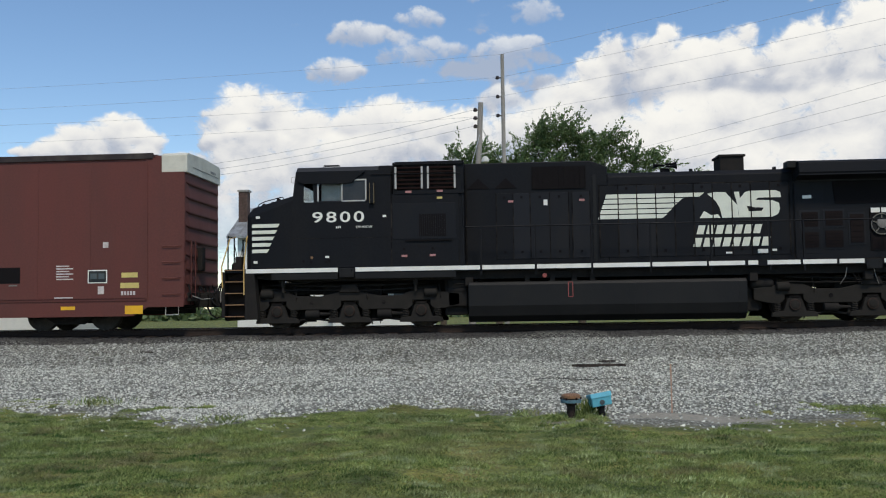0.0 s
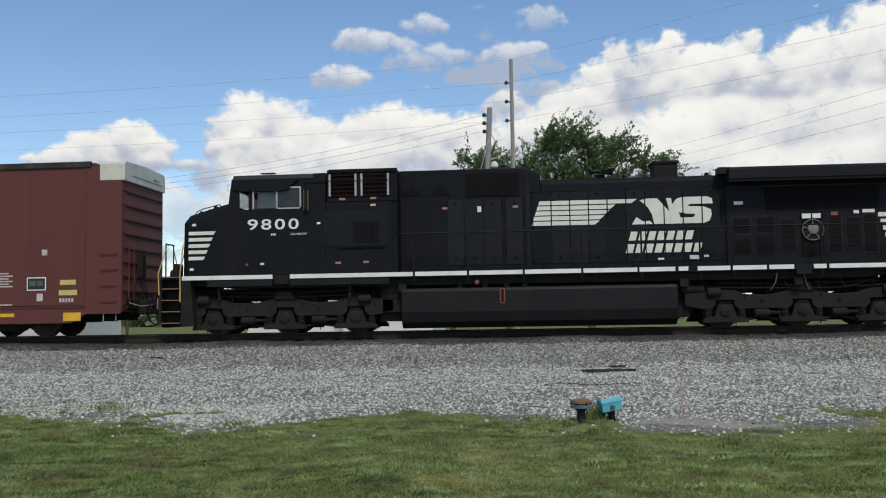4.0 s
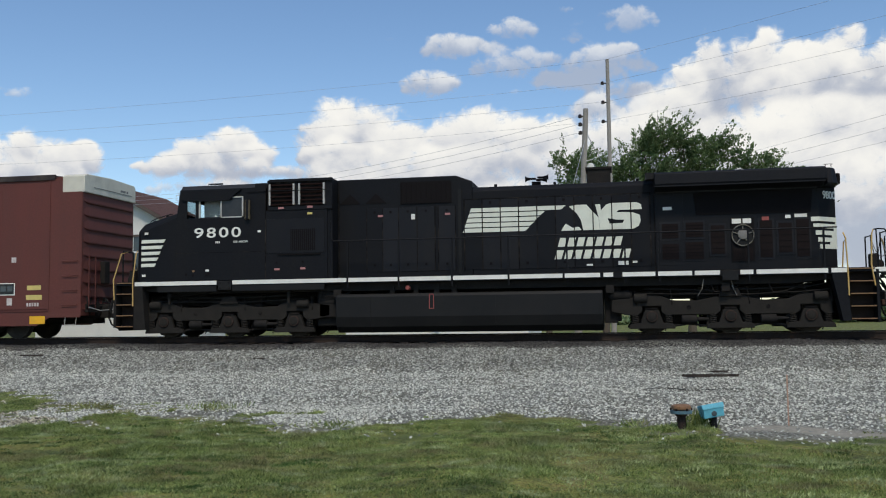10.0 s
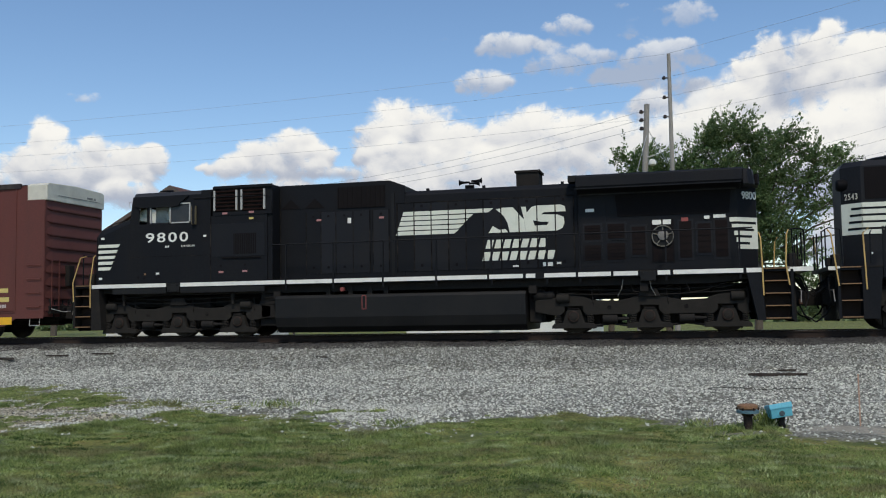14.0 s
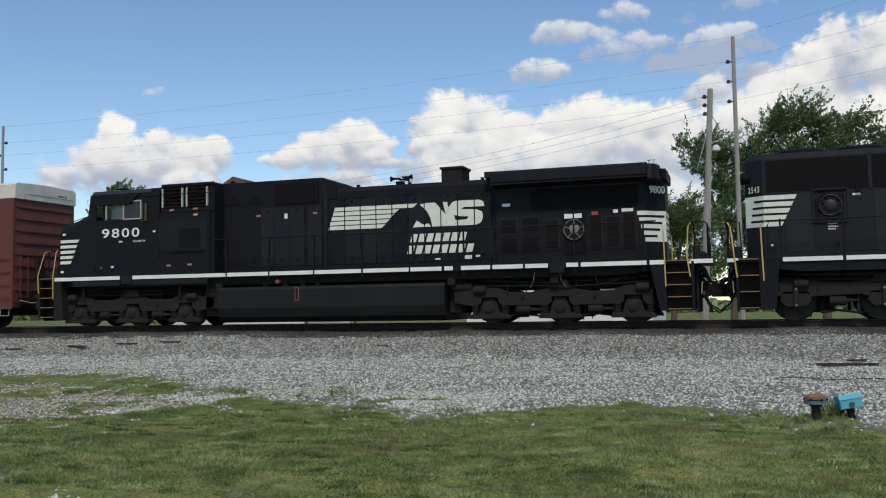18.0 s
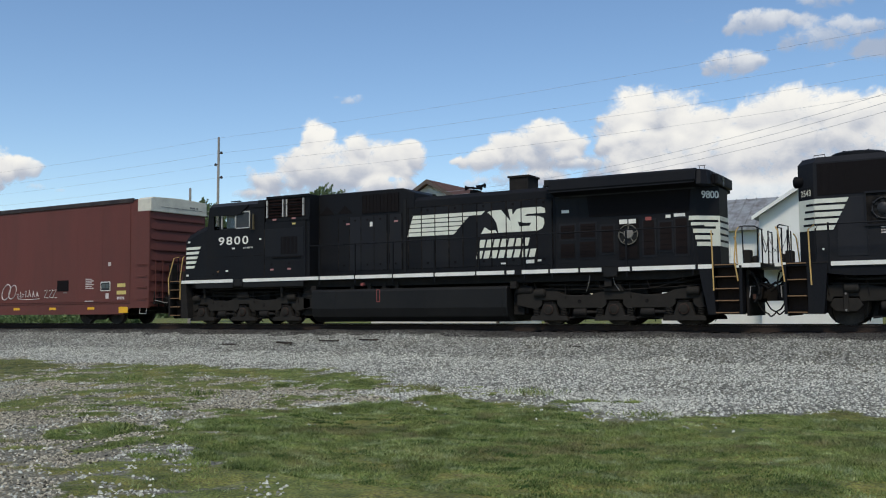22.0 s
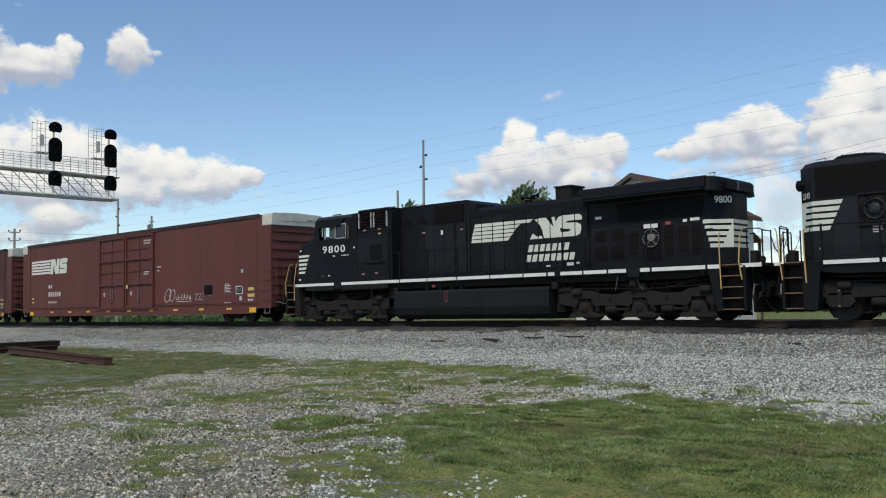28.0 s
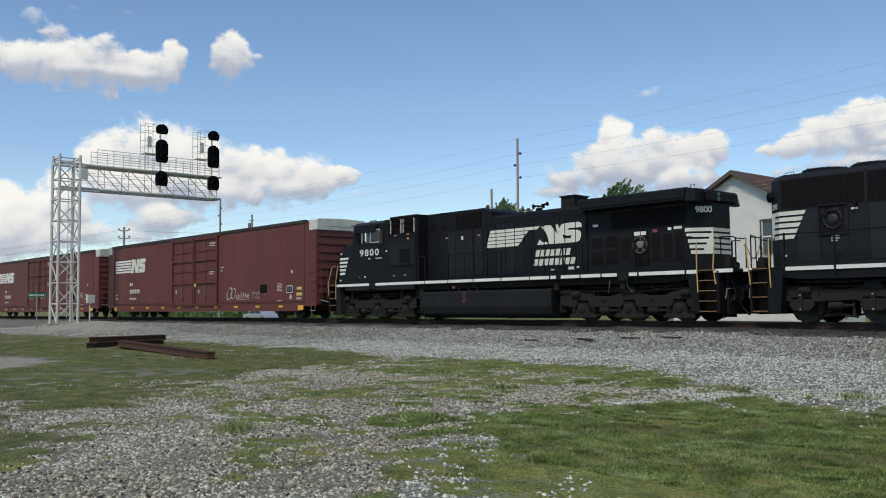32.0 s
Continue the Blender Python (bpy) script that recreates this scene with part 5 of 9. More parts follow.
def loco_a():
    L = thing("locomotive", "black six-axle diesel locomotive with white stripes and a wide nose", "locomotive")
    TRAIN.append(L)
    S = -1.5
    # frame and tank
    fr = part("underframe", Geo().prism([(-2.6, 1.66), (-2.6, 1.42), (-1.2, 1.30), (16.2, 1.30), (17.4, 1.42), (17.4, 1.66)], -1.26, 1.26), M["under"], L, bevel=0.01)
    part("side_sill", Geo().box(-2.6, 17.5, -1.49, 1.49, 1.53, 1.668), M["black"], L)
    part("centre_sill", Geo().box(-3.3, 18.2, -0.45, 0.45, 0.95, 1.32), M["under"], L)
    part("walkway", Geo().box(3.55, 17.45, -1.49, 1.49, 1.66, 1.69), M["under"], L)
    for x0, x1 in ((-3.25, -2.6), (17.45, 18.75)):
        part("end_platform", Geo().box(x0, x1, -1.48, 1.48, 1.58, 1.68), M["black"], L)
    part("end_trim", Geo().box(18.12, 18.76, -1.492, -1.48, 1.56, 1.675), M["white"], L, "white platform edge")
    part("skirt", Geo().box(-1.9, -0.02, S + 0.012, S + 0.05, 1.36, 1.56), M["tank"], L)
    part("skirt", Geo().box(0.48, 3.3, S + 0.012, S + 0.05, 1.36, 1.56), M["tank"], L)
    for x0, x1 in ((-2.63, -0.01), (0.49, 3.97), (4.03, 5.48), (5.54, 7.02), (7.08, 8.62), (8.68, 10.14), (10.20, 11.16), (11.25, 11.51), (11.76, 12.63), (12.70, 13.59),
                   (13.66, 14.31), (14.83, 15.16), (15.24, 17.03), (17.11, 17.50)):
        part("sill_stripe", Geo().box(x0, x1, S - 0.012, S + 0.03, 1.555, 1.672), M["white"], L, "white reflective stripe along the sill")
        part("sill_stripe", Geo().box(x0, x1, 1.47, 1.512, 1.555, 1.672), M["white"], L)
    for xa, xb in ((0.03, 0.45), (14.37, 14.78)):
        br = part("jacking_bracket", Geo().box(xa, xb, S - 0.004, S + 0.05, 1.40, 1.66), M["tank"], L, "dark bolted jacking bracket", bevel=0.008)
        for bx in (xa + 0.07, xb - 0.07):
            for bz in (1.45, 1.60):
                part("bolt", Geo().lathe([(0.022, 0), (0.022, -0.015)], (bx, S - 0.004, bz), n=8), M["seam"], br)
    for xa in (-1.62, 2.15):
        part("snubber", Geo().lathe([(0.045, 0), (0.045, 0.16), (0.065, 0.17), (0.065, 0.34)], (xa, -1.28, 1.0), "z", 10), M["truck"], L, smooth=True)
    prof = [(-1.18, 0.10), (1.18, 0.10), (1.38, 0.27), (1.46, 0.55), (1.46, 1.12), (1.40, 1.21), (-1.40, 1.21), (-1.46, 1.12), (-1.46, 0.55), (-1.38, 0.27)]
    tank = part("fuel_tank", Geo().prism(prof, 3.63, 11.22, "x"), M["tank"], L, "long dark fuel tank slung under the frame", bevel=0.03)
    g = Geo()
    for a in ((6.38, 6.40, 0.76, 1.18), (6.50, 6.52, 0.76, 1.18), (6.38, 6.52, 1.16, 1.18), (6.38, 6.52, 0.76, 0.78)):
        g.box(a[0], a[1], -1.464, -1.457, a[2], a[3])
    part("fuel_gauge_mark", g, M["red"], tank, "red outlined gauge mark")
    for x in (4.6, 8.2, 11.0):
        part("tank_strap", Geo().prism([(p[0] * 1.004, p[1] - 0.004) for p in prof], x, x + 0.07, "x"), M["tank"], tank)
    for x0, x1 in ((2.95, 3.60), (11.25, 11.62)):
        part("equipment_rack", Geo().box(x0, x1, -1.05, 1.05, 0.30, 1.34), M["under"], L, "dark equipment between truck and tank", bevel=0.04)
    for x in (5.2, 5.9, 6.5, 7.0):
        part("tank_hanger", Geo().box(x, x + 0.14, -1.3, -1.0, 1.2, 1.42), M["under"], L)
    part("fuel_filler", Geo().lathe([(0.07, 0), (0.07, -0.10), (0.05, -0.13)], (5.75, -1.3, 1.36), n=12), M["red"], L, "red filler cap", smooth=True)
    # cab: walls with window openings
    zc, zr = 3.53, 4.62
    cab = part("cab", Geo().box(-1.25, 1.5, -1.40, 1.40, 1.68, 1.72), M["black"], L, "wide safety cab with a sloping nose")
    for s in (-1, 1):
        y0, y1 = s * 1.50, s * 1.44
        part("cab_side", Geo().prism([(-1.33, 1.68), (1.5, 1.68), (1.5, zc), (-1.30, zc)], y0, y1), M["black"], cab)
        part("front_pillar", Geo().prism([(-1.30, zc), (-0.97, zc), (-0.97, 4.12), (-1.225, 4.12)], y0, y1), M["black"], cab)
        part("window_post", Geo().box(-0.69, -0.57, y0, y1, zc, 4.12), M["black"], cab)
        part("rear_pillar", Geo().box(0.84, 1.5, y0, y1, zc, 4.12), M["black"], cab)
        part("header", Geo().prism([(-1.225, 4.12), (1.5, 4.12), (1.5, 4.40), (-1.185, 4.40)], y0, y1), M["black"], cab)
        part("quarter_pane", Geo().prism([(-0.96, zc + 0.07), (-0.92, zc + 0.02), (-0.74, zc + 0.02), (-0.69, zc + 0.07), (-0.69, 4.03), (-0.74, 4.09), (-0.90, 4.09), (-0.96, 4.03)], s * 1.475, s * 1.465), M["smoked"], cab, "small quarter window with rounded corners")
        w = part("side_window", Geo().box(-0.54, 0.10, s * 1.475, s * 1.465, zc + 0.03, 4.12), M["glass"], cab, "sliding cab side window in bright frame")
        part("dark_pane", Geo().box(0.13, 0.79, s * 1.478, s * 1.470, zc + 0.03, 4.12), M["tinted"], w, "dirty dark sliding pane")
        for a in ((-0.58, -0.54, zc, 4.10), (0.78, 0.82, zc, 4.16), (0.10, 0.14, zc, 4.12), (0.10, 0.82, zc, zc + 0.035), (0.14, 0.78, 4.12, 4.16)):
            part("window_frame", Geo().box(a[0], a[1], s * 1.51, s * 1.46, a[2], a[3]), M["alu"], w)
        part("window_sill", Geo().box(-0.58, 0.10, s * 1.51, s * 1.46, zc, zc + 0.03), M["panel"], w)
        part("sun_visor", Geo().prism([(-1.08, 4.36), (0.78, 4.36), (0.50, 4.16), (0.42, 4.06), (0.10, 4.03), (-0.95, 4.05), (-1.12, 4.12)], s * 1.50, s * 1.56), M["black"], cab, "black visor over the side windows", bevel=0.006)
        # added sheet: the pane's brightness is put into its pale colour
        part("pale_sheet", Geo().box(-0.5, 0.06, s * 1.30, s * 1.29, zc + 0.02, 4.12), M["dusty"], cab, "pale sheet added behind the side window")
        mr = part("mirror", Geo().box(0.93, 1.03, s * 1.52, s * 1.60, 3.47, 4.02), M["black"], cab)
        for xx in (0.915, 1.03):
            part("mirror_edge", Geo().box(xx, xx + 0.015, s * 1.52, s * 1.605, 3.46, 4.03), M["brassy"], mr, "dull brass mirror edge")
        part("front_bracket", Geo().tube([(-1.20, s * 1.50, 4.26), (-1.30, s * 1.52, 4.25), (-1.31, s * 1.52, 4.10), (-1.22, s * 1.50, 4.08)], 0.010, 5), M["alu"], cab)
    part("cab_roof", Geo().prism([(-1.50, 4.37), (-1.36, 4.535), (-0.6, 4.58), (0.6, 4.58), (1.36, 4.535), (1.50, 4.37), (1.40, 4.34), (-1.40, 4.34)], -1.18, 1.16, "x"), M["panel"], cab, "dull grey-black cab roof", bevel=0.02)
    part("roof_step", Geo().box(1.16, 1.55, -1.46, 1.46, 4.36, 4.53), M["black"], cab, bevel=0.02)
    part("cab_front", Geo().prism([(-1.29, 3.66), (-1.26, 3.66), (-1.205, 4.12), (-1.235, 4.12)], -1.44, -1.20), M["black"], cab)
    part("cab_front", Geo().prism([(-1.23, 4.15), (-1.20, 4.15), (-1.16, 4.42), (-1.19, 4.42)], -1.44, 1.44), M["black"], cab)
    part("windshield", Geo().prism([(-1.28, 3.68), (-1.265, 3.68), (-1.21, 4.14), (-1.225, 4.14)], -1.20, 1.44), M["glass"], cab)
    part("cab_rear_wall", Geo().box(1.44, 1.5, -1.44, 1.44, 1.7, 4.5), M["black"], cab)
    part("control_desk", Geo().box(-0.9, -0.3, -1.0, 1.0, 1.7, 3.3), M["under"], cab)
    part("cab_seat", Geo().box(0.2, 0.6, 0.4, 0.9, 2.2, 3.5), M["under"], cab, bevel=0.05)
    part("inner_locker", Geo().box(0.16, 1.42, -0.55, 0.30, 1.72, 4.40), M["panel"], cab, "grey locker inside the cab", bevel=0.02)
    part("roof_antenna", Geo().tube([(-0.50, -1.1, 4.50), (-0.46, -1.1, 4.62), (-0.02, -1.1, 4.62), (0.0, -1.1, 4.52)], 0.014, 5).box(-0.44, -0.04, -1.16, -1.0, 4.60, 4.625), M["black"], cab)
    # nose, narrowing to the front
    nose_s = [(-2.65, 1.68), (-2.66, 3.18), (-2.52, 3.34), (-1.28, 3.70), (-1.28, 1.68)]
    g = Geo()
    vs = []
    for s in (-1, 1):
        vs += [(-2.66, s * 1.30, 1.68), (-2.66, s * 1.24, 3.21), (-2.50, s * 1.18, 3.44), (-1.28, s * 1.40, 3.74), (-1.28, s * 1.47, 3.60), (-1.28, s * 1.495, 1.68), (-2.50, s * 1.42, 1.68), (-2.50, s * 1.38, 3.16)]
    g.add(vs, [(0, 1, 7, 6), (1, 2, 7), (7, 2, 3, 4), (6, 7, 4, 5), (14, 15, 9, 8), (15, 10, 9), (12, 11, 10, 15), (13, 12, 15, 14),
               (0, 8, 9, 1), (1, 9, 10, 2), (2, 10, 11, 3), (3, 11, 12, 4), (4, 12, 13, 5), (0, 6, 5, 13, 14, 8)])
    nose = part("nose", g, M["black"], L, "blunt sloping nose", bevel=0.03)
    for k in range(5):
        z = 2.945 - k * 0.179
        a = -1.66 - (3.0 - z) * 0.43
        ya = lambda x: -(1.42 + (x + 2.5) * (0.07 / 1.22)) - 0.006
        part("nose_stripe", Geo().add([(-2.47, ya(-2.47), z - 0.10), (a - 0.043, ya(a), z - 0.10), (a + 0.02, ya(a), z), (-2.47, ya(-2.47) + 0.014, z),
                                       (-2.47, ya(-2.47) + 0.05, z - 0.10), (a - 0.043, ya(a) + 0.05, z - 0.10), (a + 0.02, ya(a) + 0.05, z), (-2.47, ya(-2.47) + 0.05, z)],
                                      [(0, 1, 2, 3), (4, 7, 6, 5), (0, 4, 5, 1), (1, 5, 6, 2), (2, 6, 7, 3), (3, 7, 4, 0)]), M["flag"], L, "white speed stripe on the nose")
        part("nose_stripe", Geo().box(-2.672, -2.655, -1.20, 1.20, z - 0.10, z), M["flag"], L)
    for x, z in ((-2.35, 3.10), (-2.42, 1.83)):
        part("nose_decal", Geo().box(x, x + 0.11, -1.462, -1.44, z, z + 0.07), M["white"], L)
    for x, z, h in ((-2.28, 3.47, 0.10), (-2.02, 3.53, 0.09), (-1.86, 3.59, 0.12)):
        part("nose_bracket", Geo().prism([(x, z), (x + 0.13, z + 0.02), (x + 0.10, z + h), (x + 0.03, z + h - 0.01)], -1.12, -0.96), M["under"], L, bevel=0.008)
    part("nose_pipe", Geo().tube([(-2.44, -1.06, 3.36), (-2.20, -1.04, 3.49), (-1.95, -1.05, 3.58), (-1.72, -1.04, 3.68)], 0.014, 5), M["under"], L)
    part("nose_vent", Geo().box(-2.2, -2.0, -0.3, 0.3, 3.44, 3.52), M["under"], L)
    part("nose_grab", Geo().tube([(-2.44, -1.0, 3.44), (-2.38, -1.0, 3.56), (-2.2, -1.0, 3.64), (-1.7, -1.0, 3.76), (-1.62, -1.0, 3.66)], 0.015, 5), M["black"], L)
    for k, digit in enumerate("9800"):
        lettering("road_number_digit", digit, M["white"], L, pose(-0.72 + k * 0.392, S - 0.004, 2.95, 90), 0.30, 0.011, 0.29, "white road number digit")
    part("cab_mark", bars(Geo(), -0.05, 0.10, S, 2.78, 2.84, 3), M["white"], L, "small white lettering")
    lettering("class_mark", "D9-40CW", M["white"], L, pose(0.52, S - 0.004, 2.78, 90), 0.062, 0.004, 0.46, "small white class lettering")
    for x, z, w, mt in ((1.27, 3.07, 0.10, "white"), (1.79, 1.94, 0.16, "decal"), (2.58, 1.95, 0.16, "decal"), (-0.78, 1.94, 0.07, "tread"), (-0.36, 1.95, 0.11, "white"), (1.92, 3.73, 0.17, "decal"), (2.80, 3.74, 0.17, "decal"), (2.80, 3.55, 0.15, "paleyellow")):
        part("warning_decal", Geo().box(x, x + w, S - (0.026 if z > 3.7 else 0.006), S, z, z + 0.06), M[mt], L, "small warning decal")
    for x, z in ((-0.98, 1.87), (-0.25, 1.88), (1.86, 2.16), (2.66, 2.17), (-0.34, 1.84), (-0.76, 1.84)):
        part("jack_hole", Geo().lathe([(0.035, 0), (0.035, -0.012), (0.02, -0.012)], (x, S, z), n=10), M["mesh"], L)
    # cabinet behind the cab
    cb = part("equipment_cabinet", Geo().box(1.55, 3.55, -1.46, 1.46, 1.68, 4.60), M["black"], L, "full-width equipment cabinet", bevel=0.02)
    for s in (-1, 1):
        part("cabinet_side", Geo().box(1.5, 3.40, s * 1.46, s * 1.50, 1.68, 3.70), M["black"], cb)
        part("cabinet_hood", Geo().box(1.62, 3.56, s * 1.46, s * 1.52, 3.70, 3.80), M["black"], cb)
        part("cabinet_hood", Geo().box(1.62, 3.56, s * 1.46, s * 1.52, 4.53, 4.61), M["black"], cb)
        for x0, x1 in ((1.62, 2.41), (2.53, 3.33)):
            v = part("louvre_panel", Geo().box(x0, x1, s * 1.462, s * 1.468, 3.80, 4.53), M["seam"], cb, "louvred air intake with bare metal strips")
            for xx in (x0, x1 - 0.052):
                part("louvre_strip", Geo().box(xx, xx + 0.052, s * 1.468, s * 1.525, 3.85, 4.47), M["alu"], v)
            for k in range(6):
                z = 3.84 + k * 0.115
                part("louvre_slat", Geo().prism([(s * 1.47, z + 0.05), (s * 1.515, z), (s * 1.515, z + 0.012), (s * 1.47, z + 0.062)], x0 + 0.052, x1 - 0.052, "x"), M["rustslat"], v)
        part("cabinet_door", Geo().box(1.56, 3.32, s * 1.50, s * 1.512, 2.44, 3.44), M["black2"], cb, bevel=0.004)
        v = part("door_vent", Geo().box(2.29, 3.04, s * 1.512, s * 1.518, 2.51, 3.13), M["mesh"], cb)
        for k in range(12):
            part("vent_bar", Geo().box(2.31 + k * 0.061, 2.33 + k * 0.061, s * 1.518, s * 1.524, 2.52, 3.12), M["black"], v)
        part("door_ledge", Geo().box(1.9, 3.2, s * 1.50, s * 1.54, 2.38, 2.41), M["mesh"], cb)
    # hood
    part("hood_tall", Geo().prism([(3.55, 1.69), (3.55, 4.60), (7.10, 4.60), (7.58, 4.42), (7.58, 1.69)], -0.95, 0.95), M["black"], L, "tall black hood section", bevel=0.03)
    part("hood_low", Geo().prism([(-0.95, 1.69), (-0.95, 4.12), (-0.82, 4.25), (0.82, 4.25), (0.95, 4.12), (0.95, 1.69)], 7.58, 12.68, "x"), M["black"], L, "long engine hood", bevel=0.02)
    part("radiator_body", Geo().prism([(12.68, -1.0), (16.97, -1.0), (17.50, -0.52), (17.50, 0.52), (16.97, 1.0), (12.68, 1.0)], 1.69, 3.92, "z"), M["black2"], L, "radiator compartment with cut-off rear corners", bevel=0.03)
    rad = part("radiator_wing", Geo().prism([(-1.50, 3.99), (-1.53, 4.05), (-1.50, 4.33), (-1.40, 4.38), (1.40, 4.38), (1.50, 4.33), (1.53, 4.05), (1.50, 3.99), (1.42, 3.965), (1.0, 3.88), (-1.0, 3.88), (-1.42, 3.965)], 12.68, 17.10, "x"), M["black"], L, "overhanging radiator housing", bevel=0.02)
    part("wing_lip", Geo().box(12.66, 17.06, -1.545, -1.50, 3.965, 4.0), M["black2"], rad)
    part("wing_end", Geo().prism([(17.10, -1.535), (17.24, -1.50), (17.39, -1.36), (17.45, -1.14), (17.45, 1.14), (17.39, 1.36), (17.24, 1.50), (17.10, 1.535)], 3.90, 4.34, "z", pts2=[(17.10, -1.42), (17.22, -1.40), (17.34, -1.26), (17.40, -1.06), (17.40, 1.06), (17.34, 1.26), (17.22, 1.40), (17.10, 1.42)]), M["black"], rad, "rounded rear end of the radiator housing", bevel=0.03)
    part("end_vent", Geo().box(17.44, 17.50, -1.08, -0.92, 3.96, 4.22), M["mesh"], rad, "small louvred end vent")
    part("wing_corner", Geo().box(12.45, 12.72, -1.3, -0.9, 4.22, 4.40), M["tank"], rad)
    for s in (-1, 1):
        y, d = s * 0.95, s * 0.014
        sc = part("hood_screen", Geo().box(5.46, 6.96, y, y + d * 2, 3.82, 4.46), M["mesh"], L, "dark intake screen")
        for k in range(11):
            part("screen_bar", Geo().box(5.48 + k * 0.147, 5.50 + k * 0.147, y + d * 2, y + d * 3, 3.83, 4.45), M["mesh"], sc)
        for x in (3.62, 4.40):
            part("cover_gusset", Geo().prism([(x, 3.86), (x + 0.64, 3.86), (x + 0.32, 4.16)], y, y + d), M["mesh"], L)
        xs = [4.44, 4.92, 5.40, 5.95, 6.48, 6.58, 7.08]
        for a, b in zip(xs, xs[1:]):
            if b - a < 0.2:
                continue
            dr = part("hood_door", Geo().box(a + 0.012, b - 0.012, y, y + d, 1.86, 3.72), M["black2"], L, bevel=0.004)
            for z in (2.05, 3.6):
                part("door_latch", Geo().box((a + b) / 2 - 0.03, (a + b) / 2 + 0.03, y + d, y + d * 2, z - 0.03, z + 0.03), M["mesh"], dr)
        part("hood_band", Geo().box(7.16, 7.26, y, y + d * 1.5, 1.75, 4.2), M["tank"], L)
        for k in range(10):
            a = 7.34 + k * 0.522
            dr = part("hood_door", Geo().box(a + 0.010, a + 0.510, y, y + d, 1.86, 3.86), M["black2"], L, bevel=0.004)
            for z in (2.02, 3.78):
                if k % 2:
                    part("door_latch", Geo().box(a + 0.20, a + 0.27, y + d, y + d * 2, z - 0.035, z + 0.035), M["mesh"], dr)
        y = s * 1.0
        part("corner_door", Geo().box(12.75, 13.45, y, y + d * 0.5, 1.86, 3.82), M["black2"], L, bevel=0.004)
        for a, b, z0, z1 in ((12.86, 13.30, 2.60, 3.00), (12.86, 13.30, 2.02, 2.44), (13.50, 13.96, 2.62, 3.02), (13.48, 13.96, 2.02, 2.48), (14.16, 14.52, 2.14, 2.92), (15.44, 15.76, 2.02, 3.02), (15.92, 16.26, 2.14, 2.94), (16.38, 16.70, 2.02, 3.02)):
            v = part("radiator_vent", Geo().box(a, b, y, y + d * 2, z0, z1), M["brownmesh"], L, "dark screened vent")
            part("vent_frame", Geo().box(a - 0.05, b + 0.05, y, y + d, z0 - 0.06, z1 + 0.06), M["black2"], v)
            for k in range(1, 5):
                part("vent_bar", Geo().box(a, b, y + d * 2, y + d * 2.6, z0 + (z1 - z0) * k / 5 - 0.008, z0 + (z1 - z0) * k / 5 + 0.008), M["mesh"], v)
        part("wing_band", Geo().box(12.72, 16.95, y, y + s * 0.05, 3.86, 3.98), M["panel"], L, "grey ledge under the radiator housing", bevel=0.01)
        sc = part("radiator_screen", Geo().prism([(13.78, 3.22), (16.76, 3.22), (16.82, 3.84), (13.72, 3.84)], y, y + d * 1.6), M["mesh"], L, "long dark radiator screen")
        fw = part("fan_opening", Geo().box(14.69, 15.29, y, y + d * 1.6, 1.92, 3.10), M["mesh"], L, "open door on a blower fan")
        part("fan_drum", Geo().lathe([(0.30, 0), (0.30, 0.05 * s), (0.265, 0.06 * s), (0.265, 0.02 * s), (0.10, 0.02 * s)], (14.99, y + d, 2.63), n=24), M["tank"], fw, smooth=True)
        part("fan_rim", Geo().tube([(14.99 + 0.285 * math.cos(a), y + d + s * 0.055, 2.63 + 0.285 * math.sin(a)) for a in np.linspace(0, 2 * math.pi, 25)], 0.016, 5), M["fanmetal"], fw, smooth=True)
        for k in range(5):
            a = k * 2 * math.pi / 5 + 0.3
            part("fan_spoke", Geo().tube([(14.99, y + s * 0.05, 2.63), (14.99 + 0.26 * math.cos(a), y + s * 0.05, 2.63 + 0.26 * math.sin(a))], 0.018, 5), M["fanmetal"], fw)
        part("fan_hub", Geo().lathe([(0.15, 0), (0.14, 0.07 * s), (0.05, 0.09 * s)], (15.0, y + d, 2.66), n=16), M["engine"], fw, smooth=True)
        for a, b in ((14.74, 14.96), (15.02, 15.24)):
            part("fan_grille", Geo().box(a, b, y + d * 1.6, y + d * 2.2, 1.98, 2.28), M["brownmesh"], fw, "dusty brown grille")
        for a, b in ((14.72, 14.96), (15.0, 15.22)):
            part("paper_label", Geo().box(a, b, y + d * 1.6, y + d * 2.2, 2.955, 3.085), M["white"], L, "white notice label")
        for a, b, z in ((12.90, 13.14, 3.38), (16.10, 16.24, 3.06), (16.34, 16.66, 3.08)):
            part("paper_label", Geo().box(a, b, y + d * 1.6, y + d * 2.2, z, z + 0.09), M["white"], L, "white notice label")
        for a, b, z, h in ((10.79, 10.96, 1.90, 0.05), (11.66, 11.94, 1.90, 0.11), (12.04, 12.18, 1.95, 0.06)):
            part("paper_label", Geo().box(a, b, s * 0.962, s * 0.968, z, z + h), M["white"], L, "white notice label")
        part("red_label", Geo().box(15.50, 15.68, y + d, y + d * 2.5, 3.02, 3.12), M["red"], L)
    for x, z, h in ((4.78, 3.46, 0.06), (5.78, 3.36, 0.16), (6.78, 3.46, 0.06)):
        part("warning_decal", Geo().box(x, x + (0.15 if h < 0.1 else 0.11), -0.97, -0.964, z, z + h), M["decal" if h < 0.1 else "white"], L, "small warning decal")
    for x in (4.44, 4.92, 5.40, 5.95, 6.48, 6.58, 7.08):
        part("door_seam", Geo().box(x - 0.013, x + 0.013, -0.968, -0.95, 1.84, 3.74), M["seam"], L)
